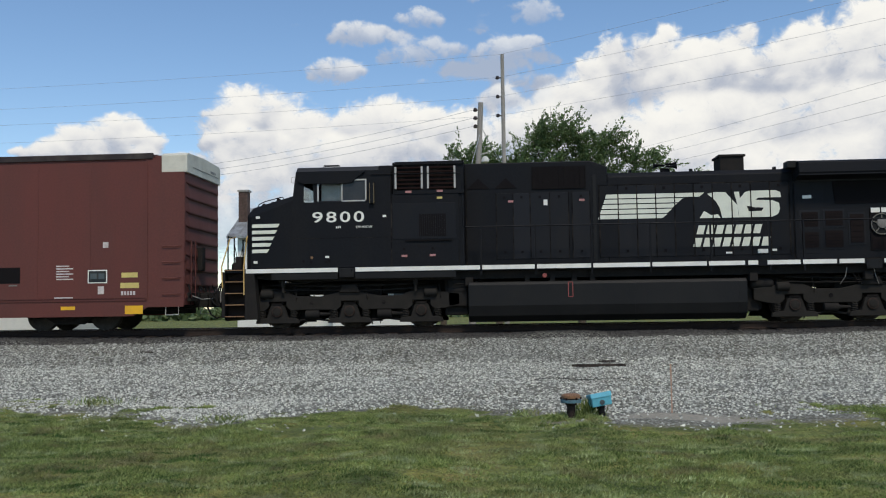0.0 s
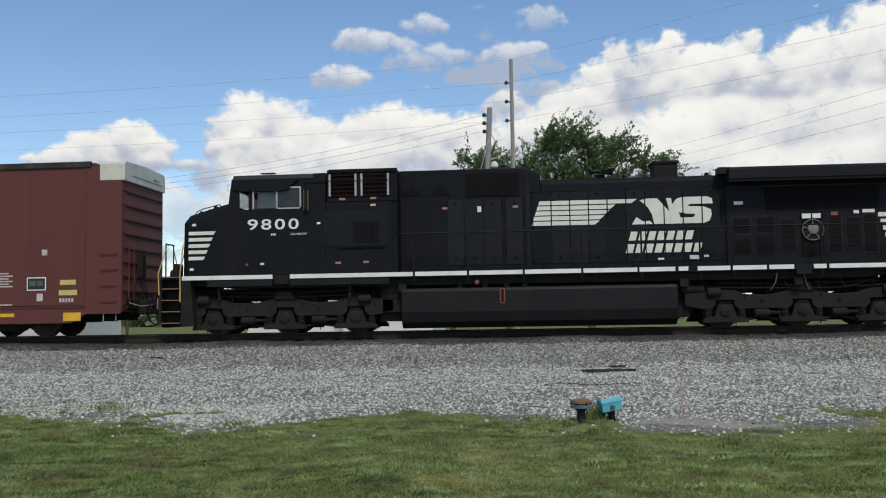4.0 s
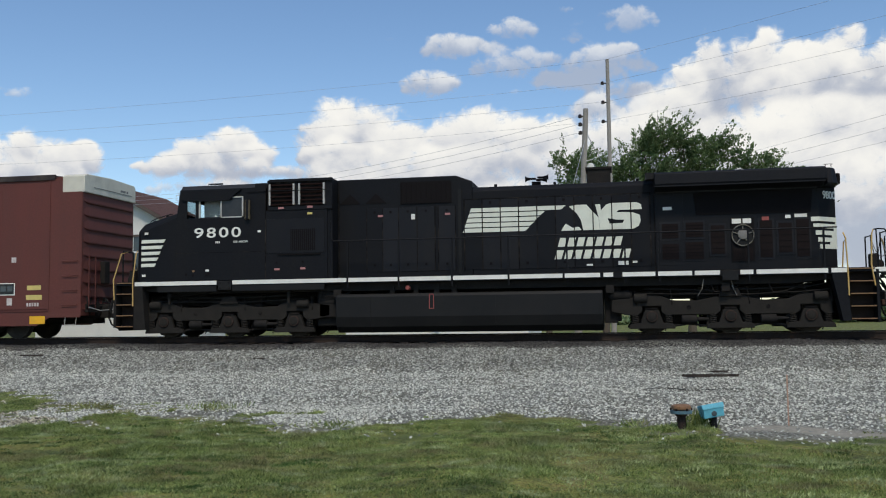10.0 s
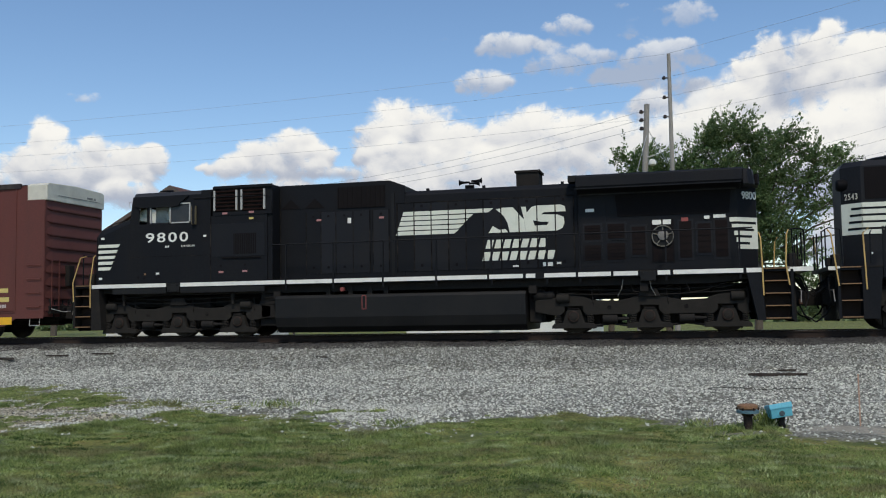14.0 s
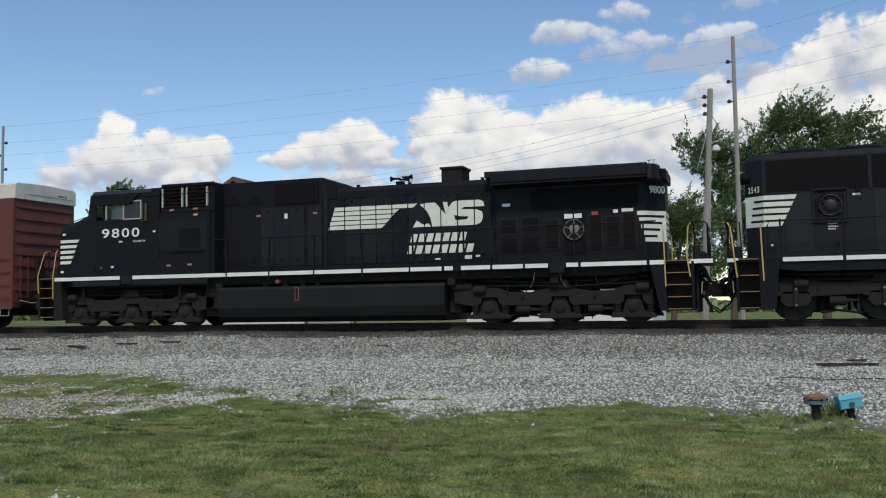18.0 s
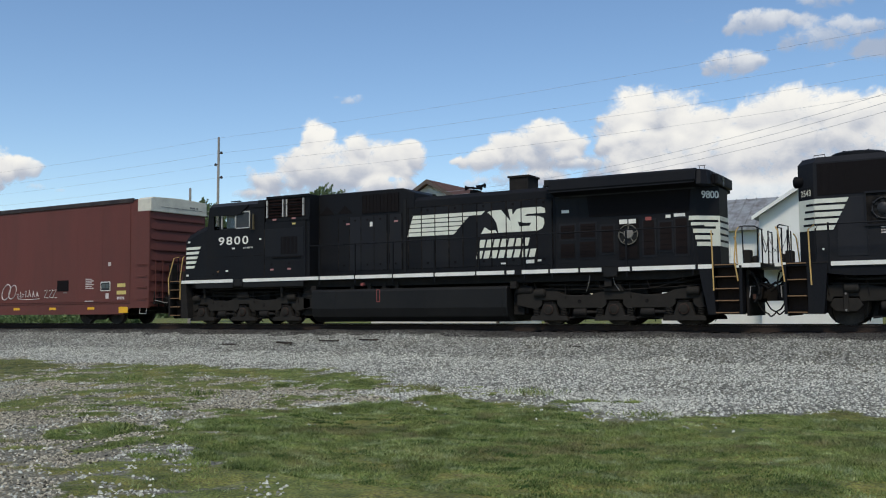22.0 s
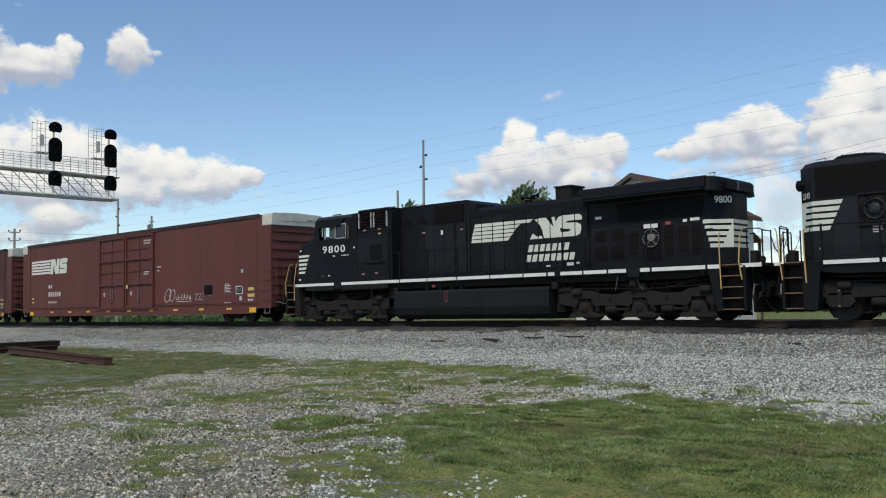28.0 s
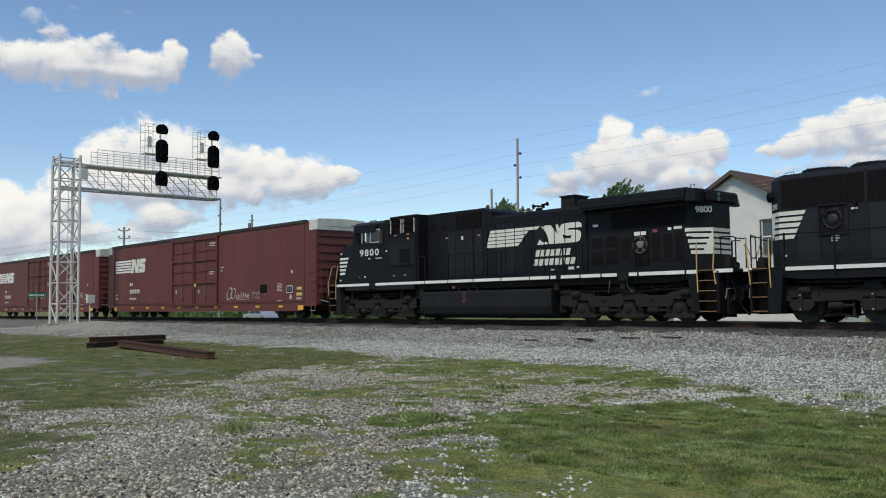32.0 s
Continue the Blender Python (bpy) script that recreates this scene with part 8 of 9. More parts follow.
def clapboards(house, mat, x0, x1, y, z0, z1, apex=None, pitch=0.22, lap=0.023):
    """Lapped boards of a wall facing -y, with a gable up to apex = (x, z)."""
    z = z0
    top = apex[1] if apex else z1
    while z < top - 0.03:
        zz = min(z + pitch, top)
        a, b = x0, x1
        if apex and zz > z1:
            f = (zz - z1) / (apex[1] - z1)
            a, b = x0 + (apex[0] - x0) * f, x1 + (apex[0] - x1) * f
        if b - a > 0.05:
            part("clapboard", Geo().prism([(y - 0.012 - lap, z), (y + 0.06, z), (y + 0.06, zz), (y - 0.012, zz)], a, b, "x"), mat, house)
        z = zz


def sash(house, x0, x1, y, z0, z1, mat="trim"):
    w = part("window", Geo().box(x0, x1, y - 0.03, y - 0.02, z0, z1), M["pane"], house, "double-hung window")
    for a in ((x0 - 0.1, x0, z0 - 0.1, z1 + 0.1), (x1, x1 + 0.1, z0 - 0.1, z1 + 0.1), (x0, x1, z1, z1 + 0.12), (x0, x1, z0 - 0.12, z0)):
        part("window_frame", Geo().box(a[0], a[1], y - 0.09, y + 0.02, a[2], a[3]), M[mat], w)
    part("sash_bar", Geo().box(x0, x1, y - 0.06, y - 0.02, (z0 + z1) / 2 - 0.04, (z0 + z1) / 2 + 0.04), M["siding2"], w)
    part("sash_bar", Geo().box(x0, x0 + 0.06, y - 0.06, y - 0.02, z0, z1).box(x1 - 0.06, x1, y - 0.06, y - 0.02, z0, z1), M["siding2"], w)


def gable_roof(x0, x1, y0, y1, ze, xa, za, th=0.16, over=0.4):
    g = Geo()
    for s, xe in ((-1, x0), (1, x1)):
        k = (za - ze) / abs(xa - xe)
        xo, zo = xe + s * over, ze - k * over
        g.prism([(xa, za), (xo, zo), (xo, zo + th), (xa, za + th)], y0 - 0.4, y1 + 0.4)
    return g


# two-storey house with brown roof
H = thing("house", "two-storey house with pale clapboard siding and a brown shingle roof", "house")
HX0, HX1, HY, HD, HA = -33.65, -24.65, 22.0, 6.6, -29.15
part("wall", Geo().prism([(HX0, -1.0), (HX1, -1.0), (HX1, 5.82), (HA, 8.34), (HX0, 5.82)], HY + 0.06, HY + HD), M["siding"], H)
clapboards(H, M["siding"], HX0, HX1, HY, -0.9, 5.82, (HA, 8.32), 0.165, 0.014)
for k in range(40):
    z = -0.9 + 0.165 * k
    part("clapboard", Geo().prism([(HX1, z), (HX1 + 0.026, z), (HX1 + 0.012, z + 0.165), (HX1, z + 0.165)], HY - 0.01, HY + HD), M["siding"], H)
part("corner_board", Geo().box(HX1 + 0.027, HX1 + 0.045, HY + 0.02, HY + 0.12, -0.9, 5.7), M["trim"], H, "dark corner board")
part("downspout", Geo().box(HX1 + 0.05, HX1 + 0.13, HY + 0.14, HY + 0.22, -0.9, 5.6), M["trim"], H, "dark metal downspout")
rf = part("roof", gable_roof(HX0, HX1, HY, HY + HD + 0.2, 5.85, HA, 8.36, 0.16, 0.35), M["shingle"], H, "brown asphalt shingle roof")
for s, xe in ((-1, HX0), (1, HX1)):
    part("bargeboard", Geo().prism([(HA, 8.26), (xe + s * 0.35, 5.56), (xe + s * 0.35, 5.80), (HA, 8.52)], HY - 0.46, HY - 0.40), M["trim"], rf, "dark trim board")
    part("gutter", Geo().box(xe + s * 0.36 - 0.05, xe + s * 0.36 + 0.05, HY - 0.4, HY + HD + 0.6, 5.60, 5.70), M["trim"], rf, "dark eave gutter")
for k in range(30):
    for s, xe in ((-1, HX0 - 0.35), (1, HX1 + 0.35)):
        f = k / 30
        za, zb = 8.525 - 2.705 * f, 8.525 - 2.705 * (f + 1 / 30)
        xa, xb = HA + (xe - HA) * f, HA + (xe - HA) * (f + 1 / 30)
        part("shingle_course", Geo().prism([(xa, za), (xb, zb), (xb, zb + 0.022), (xa, za + 0.006)], HY - 0.4, HY + HD + 0.6), M["shingle"], rf)
porch = part("porch_roof", Geo().prism([(HY + HD, 5.0), (HY + HD + 2.0, 4.35), (HY + HD + 2.0, 4.47), (HY + HD, 5.14)], HX0 + 3, HX1 - 0.2, "x"), M["shingle"], H, "dark sloping porch roof")
for x in (HX0 + 3.2, (HX0 + HX1) / 2 + 1.5, HX1 - 0.4):
    part("porch_post", Geo().box(x - 0.07, x + 0.07, HY + HD + 1.75, HY + HD + 1.89, -1.0, 4.42), M["trim"], porch)
sash(H, -27.45, -26.4, HY - 0.02, 3.55, 5.35)
sash(H, -32.0, -31.0, HY - 0.02, 3.55, 5.35)
sash(H, -30.6, -29.4, HY - 0.02, 0.6, 2.2)
sash(H, -27.8, -26.6, HY - 0.02, 0.6, 2.2)

# small white house and its tin-roofed wing
G = thing("house", "old white gabled house with a grey tin-roofed wing and brick chimney", "house")
part("wall", Geo().prism([(-8.6, -1.0), (-4.1, -1.0), (-4.1, 4.75), (-6.35, 6.15), (-8.6, 4.75)], 18.06, 26), M["siding2"], G)
clapboards(G, M["siding2"], -8.6, -4.1, 18.0, -0.9, 4.75, (-6.35, 6.15), 0.16, 0.004)
r1 = part("roof", gable_roof(-8.6, -4.1, 18, 26, 4.75, -6.35, 6.15, 0.12, 0.25), M["tin"], G, "grey roof")
for s, xe in ((-1, -8.6), (1, -4.1)):
    part("bargeboard", Geo().prism([(-6.35, 6.08), (xe + s * 0.25, 4.52), (xe + s * 0.25, 4.70), (-6.35, 6.28)], 17.53, 17.6), M["siding2"], r1, "white rake board")
sash(G, -6.75, -6.25, 17.98, 3.0, 3.85, "siding2")
sash(G, -5.6, -4.8, 17.98, 0.6, 2.0, "siding2")
part("porch_roof", Geo().prism([(18.0, 2.35), (17.0, 2.12), (17.0, 2.24), (18.0, 2.48)], -8.6, -4.1, "x"), M["trim"], G, "dark porch roof edge")
part("wing_wall", Geo().box(-14.0, -8.66, 20.06, 26, -1.0, 4.35), M["siding2"], G)
clapboards(G, M["siding2"], -14.0, -8.66, 20.0, 1.2, 4.35, None, 0.16, 0.004)
part("wing_base", Geo().box(-14.0, -8.66, 19.98, 20.06, -1.0, 1.2), M["siding2"], G)
tr = part("tin_roof", Geo().prism([(19.5, 4.22), (23.0, 6.02), (26.5, 4.22), (26.5, 4.34), (23.0, 6.14), (19.5, 4.34)], -14.45, -8.3, "x"), M["tin"], G, "weathered grey tin roof with seams")
for k in range(12):
    x = -14.35 + k * 0.52
    part("roof_seam", Geo().prism([(19.5, 4.335), (23.0, 6.135), (23.0, 6.185), (19.5, 4.385)], x, x + 0.035, "x"), M["tin"], tr)
sash(G, -11.0, -10.5, 19.98, 3.1, 3.75, "siding2")
sash(G, -13.2, -12.5, 19.98, 2.6, 3.8, "siding2")
ch = part("chimney", Geo().box(-14.30, -13.82, 21.2, 21.7, 2.0, 6.85), M["brick"], G, "square brick chimney")
for k in range(26):
    z = 4.7 + k * 0.082
    for j in range(3):
        part("brick", Geo().box(-14.31 + j * 0.165 + (k % 2) * 0.04, -14.17 + j * 0.165 + (k % 2) * 0.04 - 0.02, 21.185, 21.2, z, z + 0.068), M["brick"], ch)
part("chimney_cap", Geo().box(-14.36, -13.76, 21.14, 21.76, 6.85, 6.95), M["concrete"], ch)


# ---- trees ----
def tree(name, label, base, lobes, mat, leaves, seed, leaf=0.20, trunk=0.3, spray=1.0, fork=0.5):
    """A trunk that forks into a limb for each lobe; every lobe is a bush of leafy sprays that the wind bends to +x."""
    rs = np.random.RandomState(seed)
    T = thing(name, label, "tree")
    bx, by = base
    g = Geo()
    zc = min(l[2] for l in lobes)
    cx = sum(l[0] for l in lobes) / len(lobes)
    top = Vector((bx + (cx - bx) * 0.3, by, zc - fork))
    g.tube([(bx, by, -1.0), (bx + 0.1, by, zc * 0.4), top], trunk, 9, trunk * 0.7)
    for l in lobes:
        c = Vector(l[:3])
        mid = top.lerp(c, 0.5) + Vector((0, 0, 0.5))
        g.tube([top, mid, c], trunk * 0.3, 6, 0.04)
    n_leaf = 54
    vol = np.array([l[3] * l[4] * l[5] for l in lobes]) ** 0.7
    count = (leaves * vol / vol.sum()).astype(int)
    P, A = [], []
    for l, n in zip(lobes, count):
        nt = max(8, n // n_leaf)
        d = rs.normal(0, 1, (nt, 3))
        d /= np.linalg.norm(d, axis=1)[:, None]
        rad = rs.uniform(0.15, 1.0, nt) ** 0.5
        s0 = np.array(l[:3]) + d * rad[:, None] * np.array(l[3:6]) * 0.85
        out = d * np.array([1, 1, 0.5]) + np.array([0.35, 0, 0.65]) + rs.normal(0, 0.25, (nt, 3))
        out /= np.linalg.norm(out, axis=1)[:, None]
        length = rs.uniform(0.6, 1.6, nt) * spray
        for k in range(0, nt, 6):
            q = Vector(s0[k])
            g.tube([l[:3], q, q + Vector(out[k]) * float(length[k]) * 0.8], 0.022, 3, 0.008)
        u = rs.rand(nt, n_leaf)
        bend = np.array([0.50, 0, 0.0]) * (u * u * length[:, None] * rs.uniform(0.2, 1, (nt, 1)))[..., None]
        pts = s0[:, None] + out[:, None] * (u * length[:, None])[..., None] + bend + rs.normal(0, 0.095, (nt, n_leaf, 3)) * (1.35 - u * 0.9)[..., None]
        P.append(pts.reshape(-1, 3))
        A.append((out[:, None] + rs.normal(0, 0.55, (nt, n_leaf, 3))).reshape(-1, 3))
    part("trunk", g, M["bark"], T, "rough grey-brown trunk and limbs")
    P, a = np.concatenate(P), np.concatenate(A)
    n = len(P)
    a /= np.linalg.norm(a, axis=1)[:, None]
    b = np.cross(a, rs.normal(0, 1, (n, 3)))
    b /= np.linalg.norm(b, axis=1)[:, None]
    sz = leaf * rs.uniform(0.55, 1.25, n)[:, None]
    q = np.stack([P - a * sz * 0.5, P + b * sz * 0.26, P + a * sz * 0.5, P - b * sz * 0.26], 1).reshape(-1, 3)
    part("crown", fast_mesh("crown", q, np.arange(n * 4).reshape(-1, 4), M[mat]), None, T, "airy crown of small leaves")
    return T


tree("tree", "large leafy green tree with feathery wind-blown branches", (4.6, 30),
     [(3.2, 30, 10.8, 1.2, 1.4, 1.1), (1.9, 30, 10.5, 0.9, 1.2, 0.9), (4.4, 30, 10.7, 0.7, 1.0, 0.9), (6.4, 30, 10.1, 0.8, 1.1, 0.8), (5.4, 30, 9.5, 0.9, 1.2, 0.8), (8.2, 29.8, 9.3, 0.8, 1.0, 0.7), (9.3, 30, 9.0, 0.5, 0.8, 0.6),
      (10.5, 30, 7.9, 0.7, 0.8, 0.6), (10.9, 30, 6.4, 0.4, 0.7, 0.8), (9.5, 30, 7.1, 0.7, 0.9, 0.7), (10.3, 30, 5.0, 0.5, 0.7, 0.8), (1.0, 30, 9.2, 0.8, 1.0, 0.7), (2.6, 30, 8.9, 1.5, 1.5, 0.9), (4.6, 30, 8.3, 1.5, 1.5, 1.0),
      (7.0, 30, 8.1, 1.2, 1.3, 0.8), (3.4, 30, 7.1, 1.6, 1.6, 1.0), (5.6, 30, 6.7, 1.4, 1.5, 0.9), (7.6, 30, 6.5, 0.8, 1.0, 0.7), (4.2, 30, 5.5, 1.3, 1.4, 0.9), (6.2, 30, 5.1, 1.0, 1.2, 0.8), (2.6, 30, 4.9, 0.8, 1.1, 0.8),
      (5.0, 30, 4.0, 0.9, 1.2, 0.7), (3.4, 30, 3.4, 0.7, 1.0, 0.6),
      (6.8, 30, 3.5, 0.8, 1.1, 0.7), (1.3, 30, 6.8, 0.8, 1.0, 0.8), (0.8, 30, 5.2, 0.7, 0.9, 0.8), (1.3, 30, 3.6, 0.7, 0.9, 0.7), (2.2, 30, 2.4, 0.8, 1.0, 0.7), (5.4, 30, 2.1, 0.8, 1.0, 0.6), (7.6, 30, 2.1, 0.7, 0.9, 0.6)], "leaf", 80000, 11, 0.175, 0.26, 1.0, -1.2)
tree("tree", "dark green wind-blown tree behind the poles", (-0.5, 31), [(-2.5, 31, 9.9, 0.8, 1.0, 0.7), (-1.2, 31, 9.7, 0.9, 1.1, 0.8), (-0.2, 31, 8.9, 0.9, 1.1, 0.8), (-2.0, 31, 8.7, 1.0, 1.2, 0.6), (-0.8, 31, 7.5, 1.2, 1.3, 0.9), (0.2, 31, 6.5, 1.2, 1.2, 0.9), (-1.0, 31, 5.2, 1.1, 1.2, 0.9), (0.3, 31, 4.2, 0.9, 1.1, 0.8), (-1.2, 31, 3.0, 1.0, 1.1, 0.8)], "leaf", 28000, 12, 0.165, 0.24)
tree("tree", "pale green tree beside the white house", (-3.9, 29), [(-5.0, 29, 5.9, 0.6, 0.9, 0.6), (-4.7, 29, 5.0, 0.8, 1.0, 0.9), (-4.0, 29, 5.6, 0.8, 0.9, 0.8), (-4.2, 29, 4.6, 1.1, 1.2, 0.9), (-3.1, 29, 5.2, 1.0, 1.1, 0.9), (-3.2, 29, 3.4, 1.0, 1.1, 0.8), (-2.7, 29, 6.0, 0.7, 0.9, 0.7), (-2.3, 29, 4.4, 0.8, 1.0, 0.9), (-1.8, 29, 2.2, 0.9, 1.0, 0.7), (-4.4, 29, 1.8, 0.9, 1.0, 0.7)], "leaf2", 26000, 13, 0.15, 0.2, 0.75)
tree("tree", "round leafy tree behind the house", (-55, 45), [(-55, 45, 10.2, 2.4, 2.4, 2.4), (-56.8, 45, 9.4, 1.7, 2, 2.0), (-53.0, 45, 9.1, 1.8, 2, 2.0), (-55, 45, 7.5, 2.8, 2.4, 2.0)], "leaf3", 34000, 14, 0.24, 0.3, 0.6)
tree("tree", "distant green treetop behind the roofs", (-70.5, 45), [(-68.9, 45, 9.5, 1.7, 2, 1.8), (-71.4, 45, 10.4, 1.6, 2, 1.8), (-73.6, 45, 9.8, 1.5, 2, 1.8), (-70.8, 45, 8.2, 2.8, 2, 2.0)], "leaf3", 26000, 15, 0.24, 0.3, 0.6)

# hedge and shrubs seen below the cars
for k, (x, y, w) in enumerate(((-62, 20, 5.5), (-55, 19.5, 3.0), (-72, 20, 6.0), (-84, 21, 6.5), (-97, 21, 7.0), (-112, 21, 8.0))):
    rs = np.random.RandomState(40 + k)
    n = int(900 * w)
    P = np.stack([x + rs.uniform(-w, w, n), y + rs.normal(0, 0.5, n), -0.85 + np.abs(rs.normal(0, 0.6, n))], -1)
    a = rs.normal(0, 0.09, (n, 3))
    b = rs.normal(0, 0.06, (n, 3))
    tagged(new("shrub", fast_mesh("shrub", np.stack([P - a, P + b, P + a, P - b], 1).reshape(-1, 3), np.arange(n * 4).reshape(-1, 4), M["leaf"])), "low dark green shrubs in the grass", "shrub")

# far line of trees and bushes that closes the view low down
rs = np.random.RandomState(61)
n = 26000
fx = rs.uniform(-170, 90, n)
crest = 0.8 + 3.4 * fuzz(fx, fx * 0, 7.0, 62) * (0.4 + 0.6 * fuzz(fx, fx * 0, 2.3, 63))
P = np.stack([fx, 84 + rs.normal(0, 1.2, n), -1.0 + crest * rs.uniform(0, 1, n) ** 0.7], -1)
a, b = rs.normal(0, 0.28, (n, 3)), rs.normal(0, 0.20, (n, 3))
tagged(new("far_trees", fast_mesh("far_trees", np.stack([P - a, P + b, P + a, P - b], 1).reshape(-1, 3), np.arange(n * 4).reshape(-1, 4), M["leaf3"])), "distant line of grey-green trees and bushes", "trees", kind="stuff")

# ---- signal gantry ----
def gantry():
    S = thing("signal_gantry", "white lattice steel signal gantry reaching over the track", "signal gantry")
    X0, X1, Y0, Y1, ZB, ZT = -64.5, -63.1, -5.9, -4.53, -0.45, 10.9
    corners = [(X0, Y0), (X1, Y0), (X1, Y1), (X0, Y1)]
    for x, y in corners:
        part("tower_leg", Geo().tube([(x, y, ZB), (x, y, ZT + 0.25)], 0.10, 8), M["galv"], S, smooth=True)
        part("base_plate", Geo().box(x - 0.22, x + 0.22, y - 0.22, y + 0.22, ZB - 0.3, ZB + 0.06), M["concrete"], S)
    n = 8
    for (a, b) in zip(corners, corners[1:] + corners[:1]):
        for k in range(n):
            z0, z1 = ZB + (ZT - ZB) * k / n, ZB + (ZT - ZB) * (k + 1) / n
            p, q = (a, b) if k % 2 else (b, a)
            part("tower_brace", Geo().tube([(*p, z0), (*q, z1)], 0.042, 6), M["galv"], S)
            part("tower_strut", Geo().tube([(*a, z1), (*b, z1)], 0.045, 6), M["galv"], S)
    # arm
    XA, XB, YE, B, T = -64.4, -63.2, 5.75, 8.9, 10.55
    for x in (XA, XB):
        for z in (B, T):
            part("arm_chord", Geo().tube([(x, Y1 - 1.4, z), (x, YE, z)], 0.085, 8), M["galv"], S, smooth=True)
        m = 6
        for k in range(m):
            y0, y1 = Y1 + (YE - Y1) * k / m, Y1 + (YE - Y1) * (k + 1) / m
            part("arm_brace", Geo().tube([(x, y0, T), (x, y1, B)], 0.034, 6), M["galv"], S)
            part("arm_post", Geo().tube([(x, y1, B), (x, y1, T)], 0.028, 6), M["galv"], S)
        for z in (B + 0.55, B + 1.1):
            part("arm_rail", Geo().tube([(x, Y1, z), (x, YE, z)], 0.018, 5), M["galv"], S)
    m = 11
    for k in range(m + 1):
        y0 = Y1 + (YE - Y1) * k / m
        for z in (B, T):
            part("arm_strut", Geo().tube([(XA, y0, z), (XB, y0, z)], 0.03, 5), M["galv"], S)
    part("walkway", Geo().box(XA + 0.1, XB - 0.1, Y1 + 0.6, YE + 0.5, T - 0.02, T + 0.05), M["galv"], S, "grated walkway")
    part("arm_tip", Geo().box(XA, XB, YE, YE + 0.4, B - 0.05, B + 0.08), M["galv"], S)
    for x in (XA, XB):
        for z in (0.45, 0.8, 1.15):
            part("walkway_rail", Geo().tube([(x, Y1 + 1.2, T + z), (x, YE + 0.2, T + z)], 0.024, 5), M["galv"], S)
        for k in range(9):
            y = Y1 + 1.2 + (YE - Y1 - 1.0) * k / 8
            part("rail_post", Geo().tube([(x, y, T), (x, y, T + 1.15)], 0.024, 5), M["galv"], S)
    for y, zs in ((1.1, (13.6, 12.0, 10.0)), (5.17, (13.6, 12.0, 10.0))):
        part("signal_mast", Geo().tube([(-62.9, y, 9.0), (-62.9, y, 13.9)], 0.07, 8), M["galv"], S, smooth=True)
        for i, (z, h) in enumerate(zip(zs, (0.40, 0.85, 0.55))):
            w = 0.46
            pts = []
            for k in range(9):
                a = math.pi * k / 8
                pts.append((y + w * math.cos(a), z + h - w + w * math.sin(a)) if h > w else (y + w * math.cos(a), z + w * 0.9 * math.sin(a) - 0.05))
            foot = z - 0.36 if i == 0 else z - h
            pts += [(y - w * 0.98, foot + 0.22), (y - w * 0.80, foot), (y + w * 0.80, foot), (y + w * 0.98, foot + 0.22)]
            hd = part("signal_head", Geo().prism(pts, -62.70, -62.52, "x"), M["signal"], S, "black rounded signal backboard", bevel=0.03)
            for dz in ((0,) if i == 0 else ((-0.4, 0.4) if i == 1 else (0,))):
                part("lamp_hood", Geo().lathe([(0.16, 0), (0.16, 0.30), (0.13, 0.30), (0.13, 0.02)], (-62.52, y, z + dz), "x", 14), M["signal"], hd, smooth=True)
            part("head_bracket", Geo().box(-62.95, -62.7, y - 0.07, y + 0.07, z - 0.12, z + 0.12), M["galv"], S)
        # service cage beside the upper heads
        cage = part("service_platform", Geo().box(-63.6, -62.8, y - 1.2, y - 0.3, 11.75, 11.8), M["galv"], S, "small railed service platform")
        for cx in (-63.6, -62.8):
            for cy in (y - 1.2, y - 0.6):
                part("cage_post", Geo().tube([(cx, cy, 10.6), (cx, cy, 14.0)], 0.024, 5), M["galv"], cage)
            for cz in (12.3, 12.8, 13.4, 13.9):
                part("cage_rail", Geo().tube([(cx, y - 1.2, cz), (cx, y - 0.3, cz)], 0.02, 5), M["galv"], cage)
        part("cage_gate", Geo().box(-62.82, -62.78, y - 1.0, y - 0.7, 12.2, 13.0), M["galv"], cage)
    part("junction_box", Geo().box(-63.0, -62.8, -4.6, -4.1, 9.5, 10.2), M["galv"], S, "grey equipment box")
    part("relay_case", Geo().box(-62.7, -62.35, -4.15, -3.65, 1.0, 1.55), M["galv"], S, "grey relay case on a post", bevel=0.02)
    part("case_post", Geo().tube([(-62.5, -3.95, -0.5), (-62.5, -3.95, 0.9)], 0.05, 6), M["galv"], S)
    for k in range(26):
        part("ladder_rung", Geo().tube([(X1 + 0.02, -5.3, 0.2 + k * 0.4), (X1 + 0.02, -4.9, 0.2 + k * 0.4)], 0.014, 4), M["galv"], S)
    for y in (-5.3, -4.9):
        part("ladder_rail", Geo().tube([(X1 + 0.02, y, 0), (X1 + 0.02, y, 10.8)], 0.02, 5), M["galv"], S)


gantry()

# green road sign
sg = thing("road_sign", "small green road sign on a thin post", "sign")
part("post", Geo().tube([(-62.5, -7.4, -1.1), (-62.5, -7.4, 1.75)], 0.035, 6), M["pole"], sg)
pl = part("plate", Geo().box(-62.6, -62.57, -7.95, -6.85, 1.40, 1.68), M["green"], sg, "green plate with white bars", at=None)
gg = Geo()
for k in range(8):
    gg.box(-62.57, -62.562, -7.85 + k * 0.12, -7.77 + k * 0.12, 1.48, 1.60)
part("sign_bars", gg, M["white"], pl)

# silver car on the road behind
sedan = thing("car", "silver sedan driving along the road behind the track", "car", pose(-84.5, 15.6, -0.84))
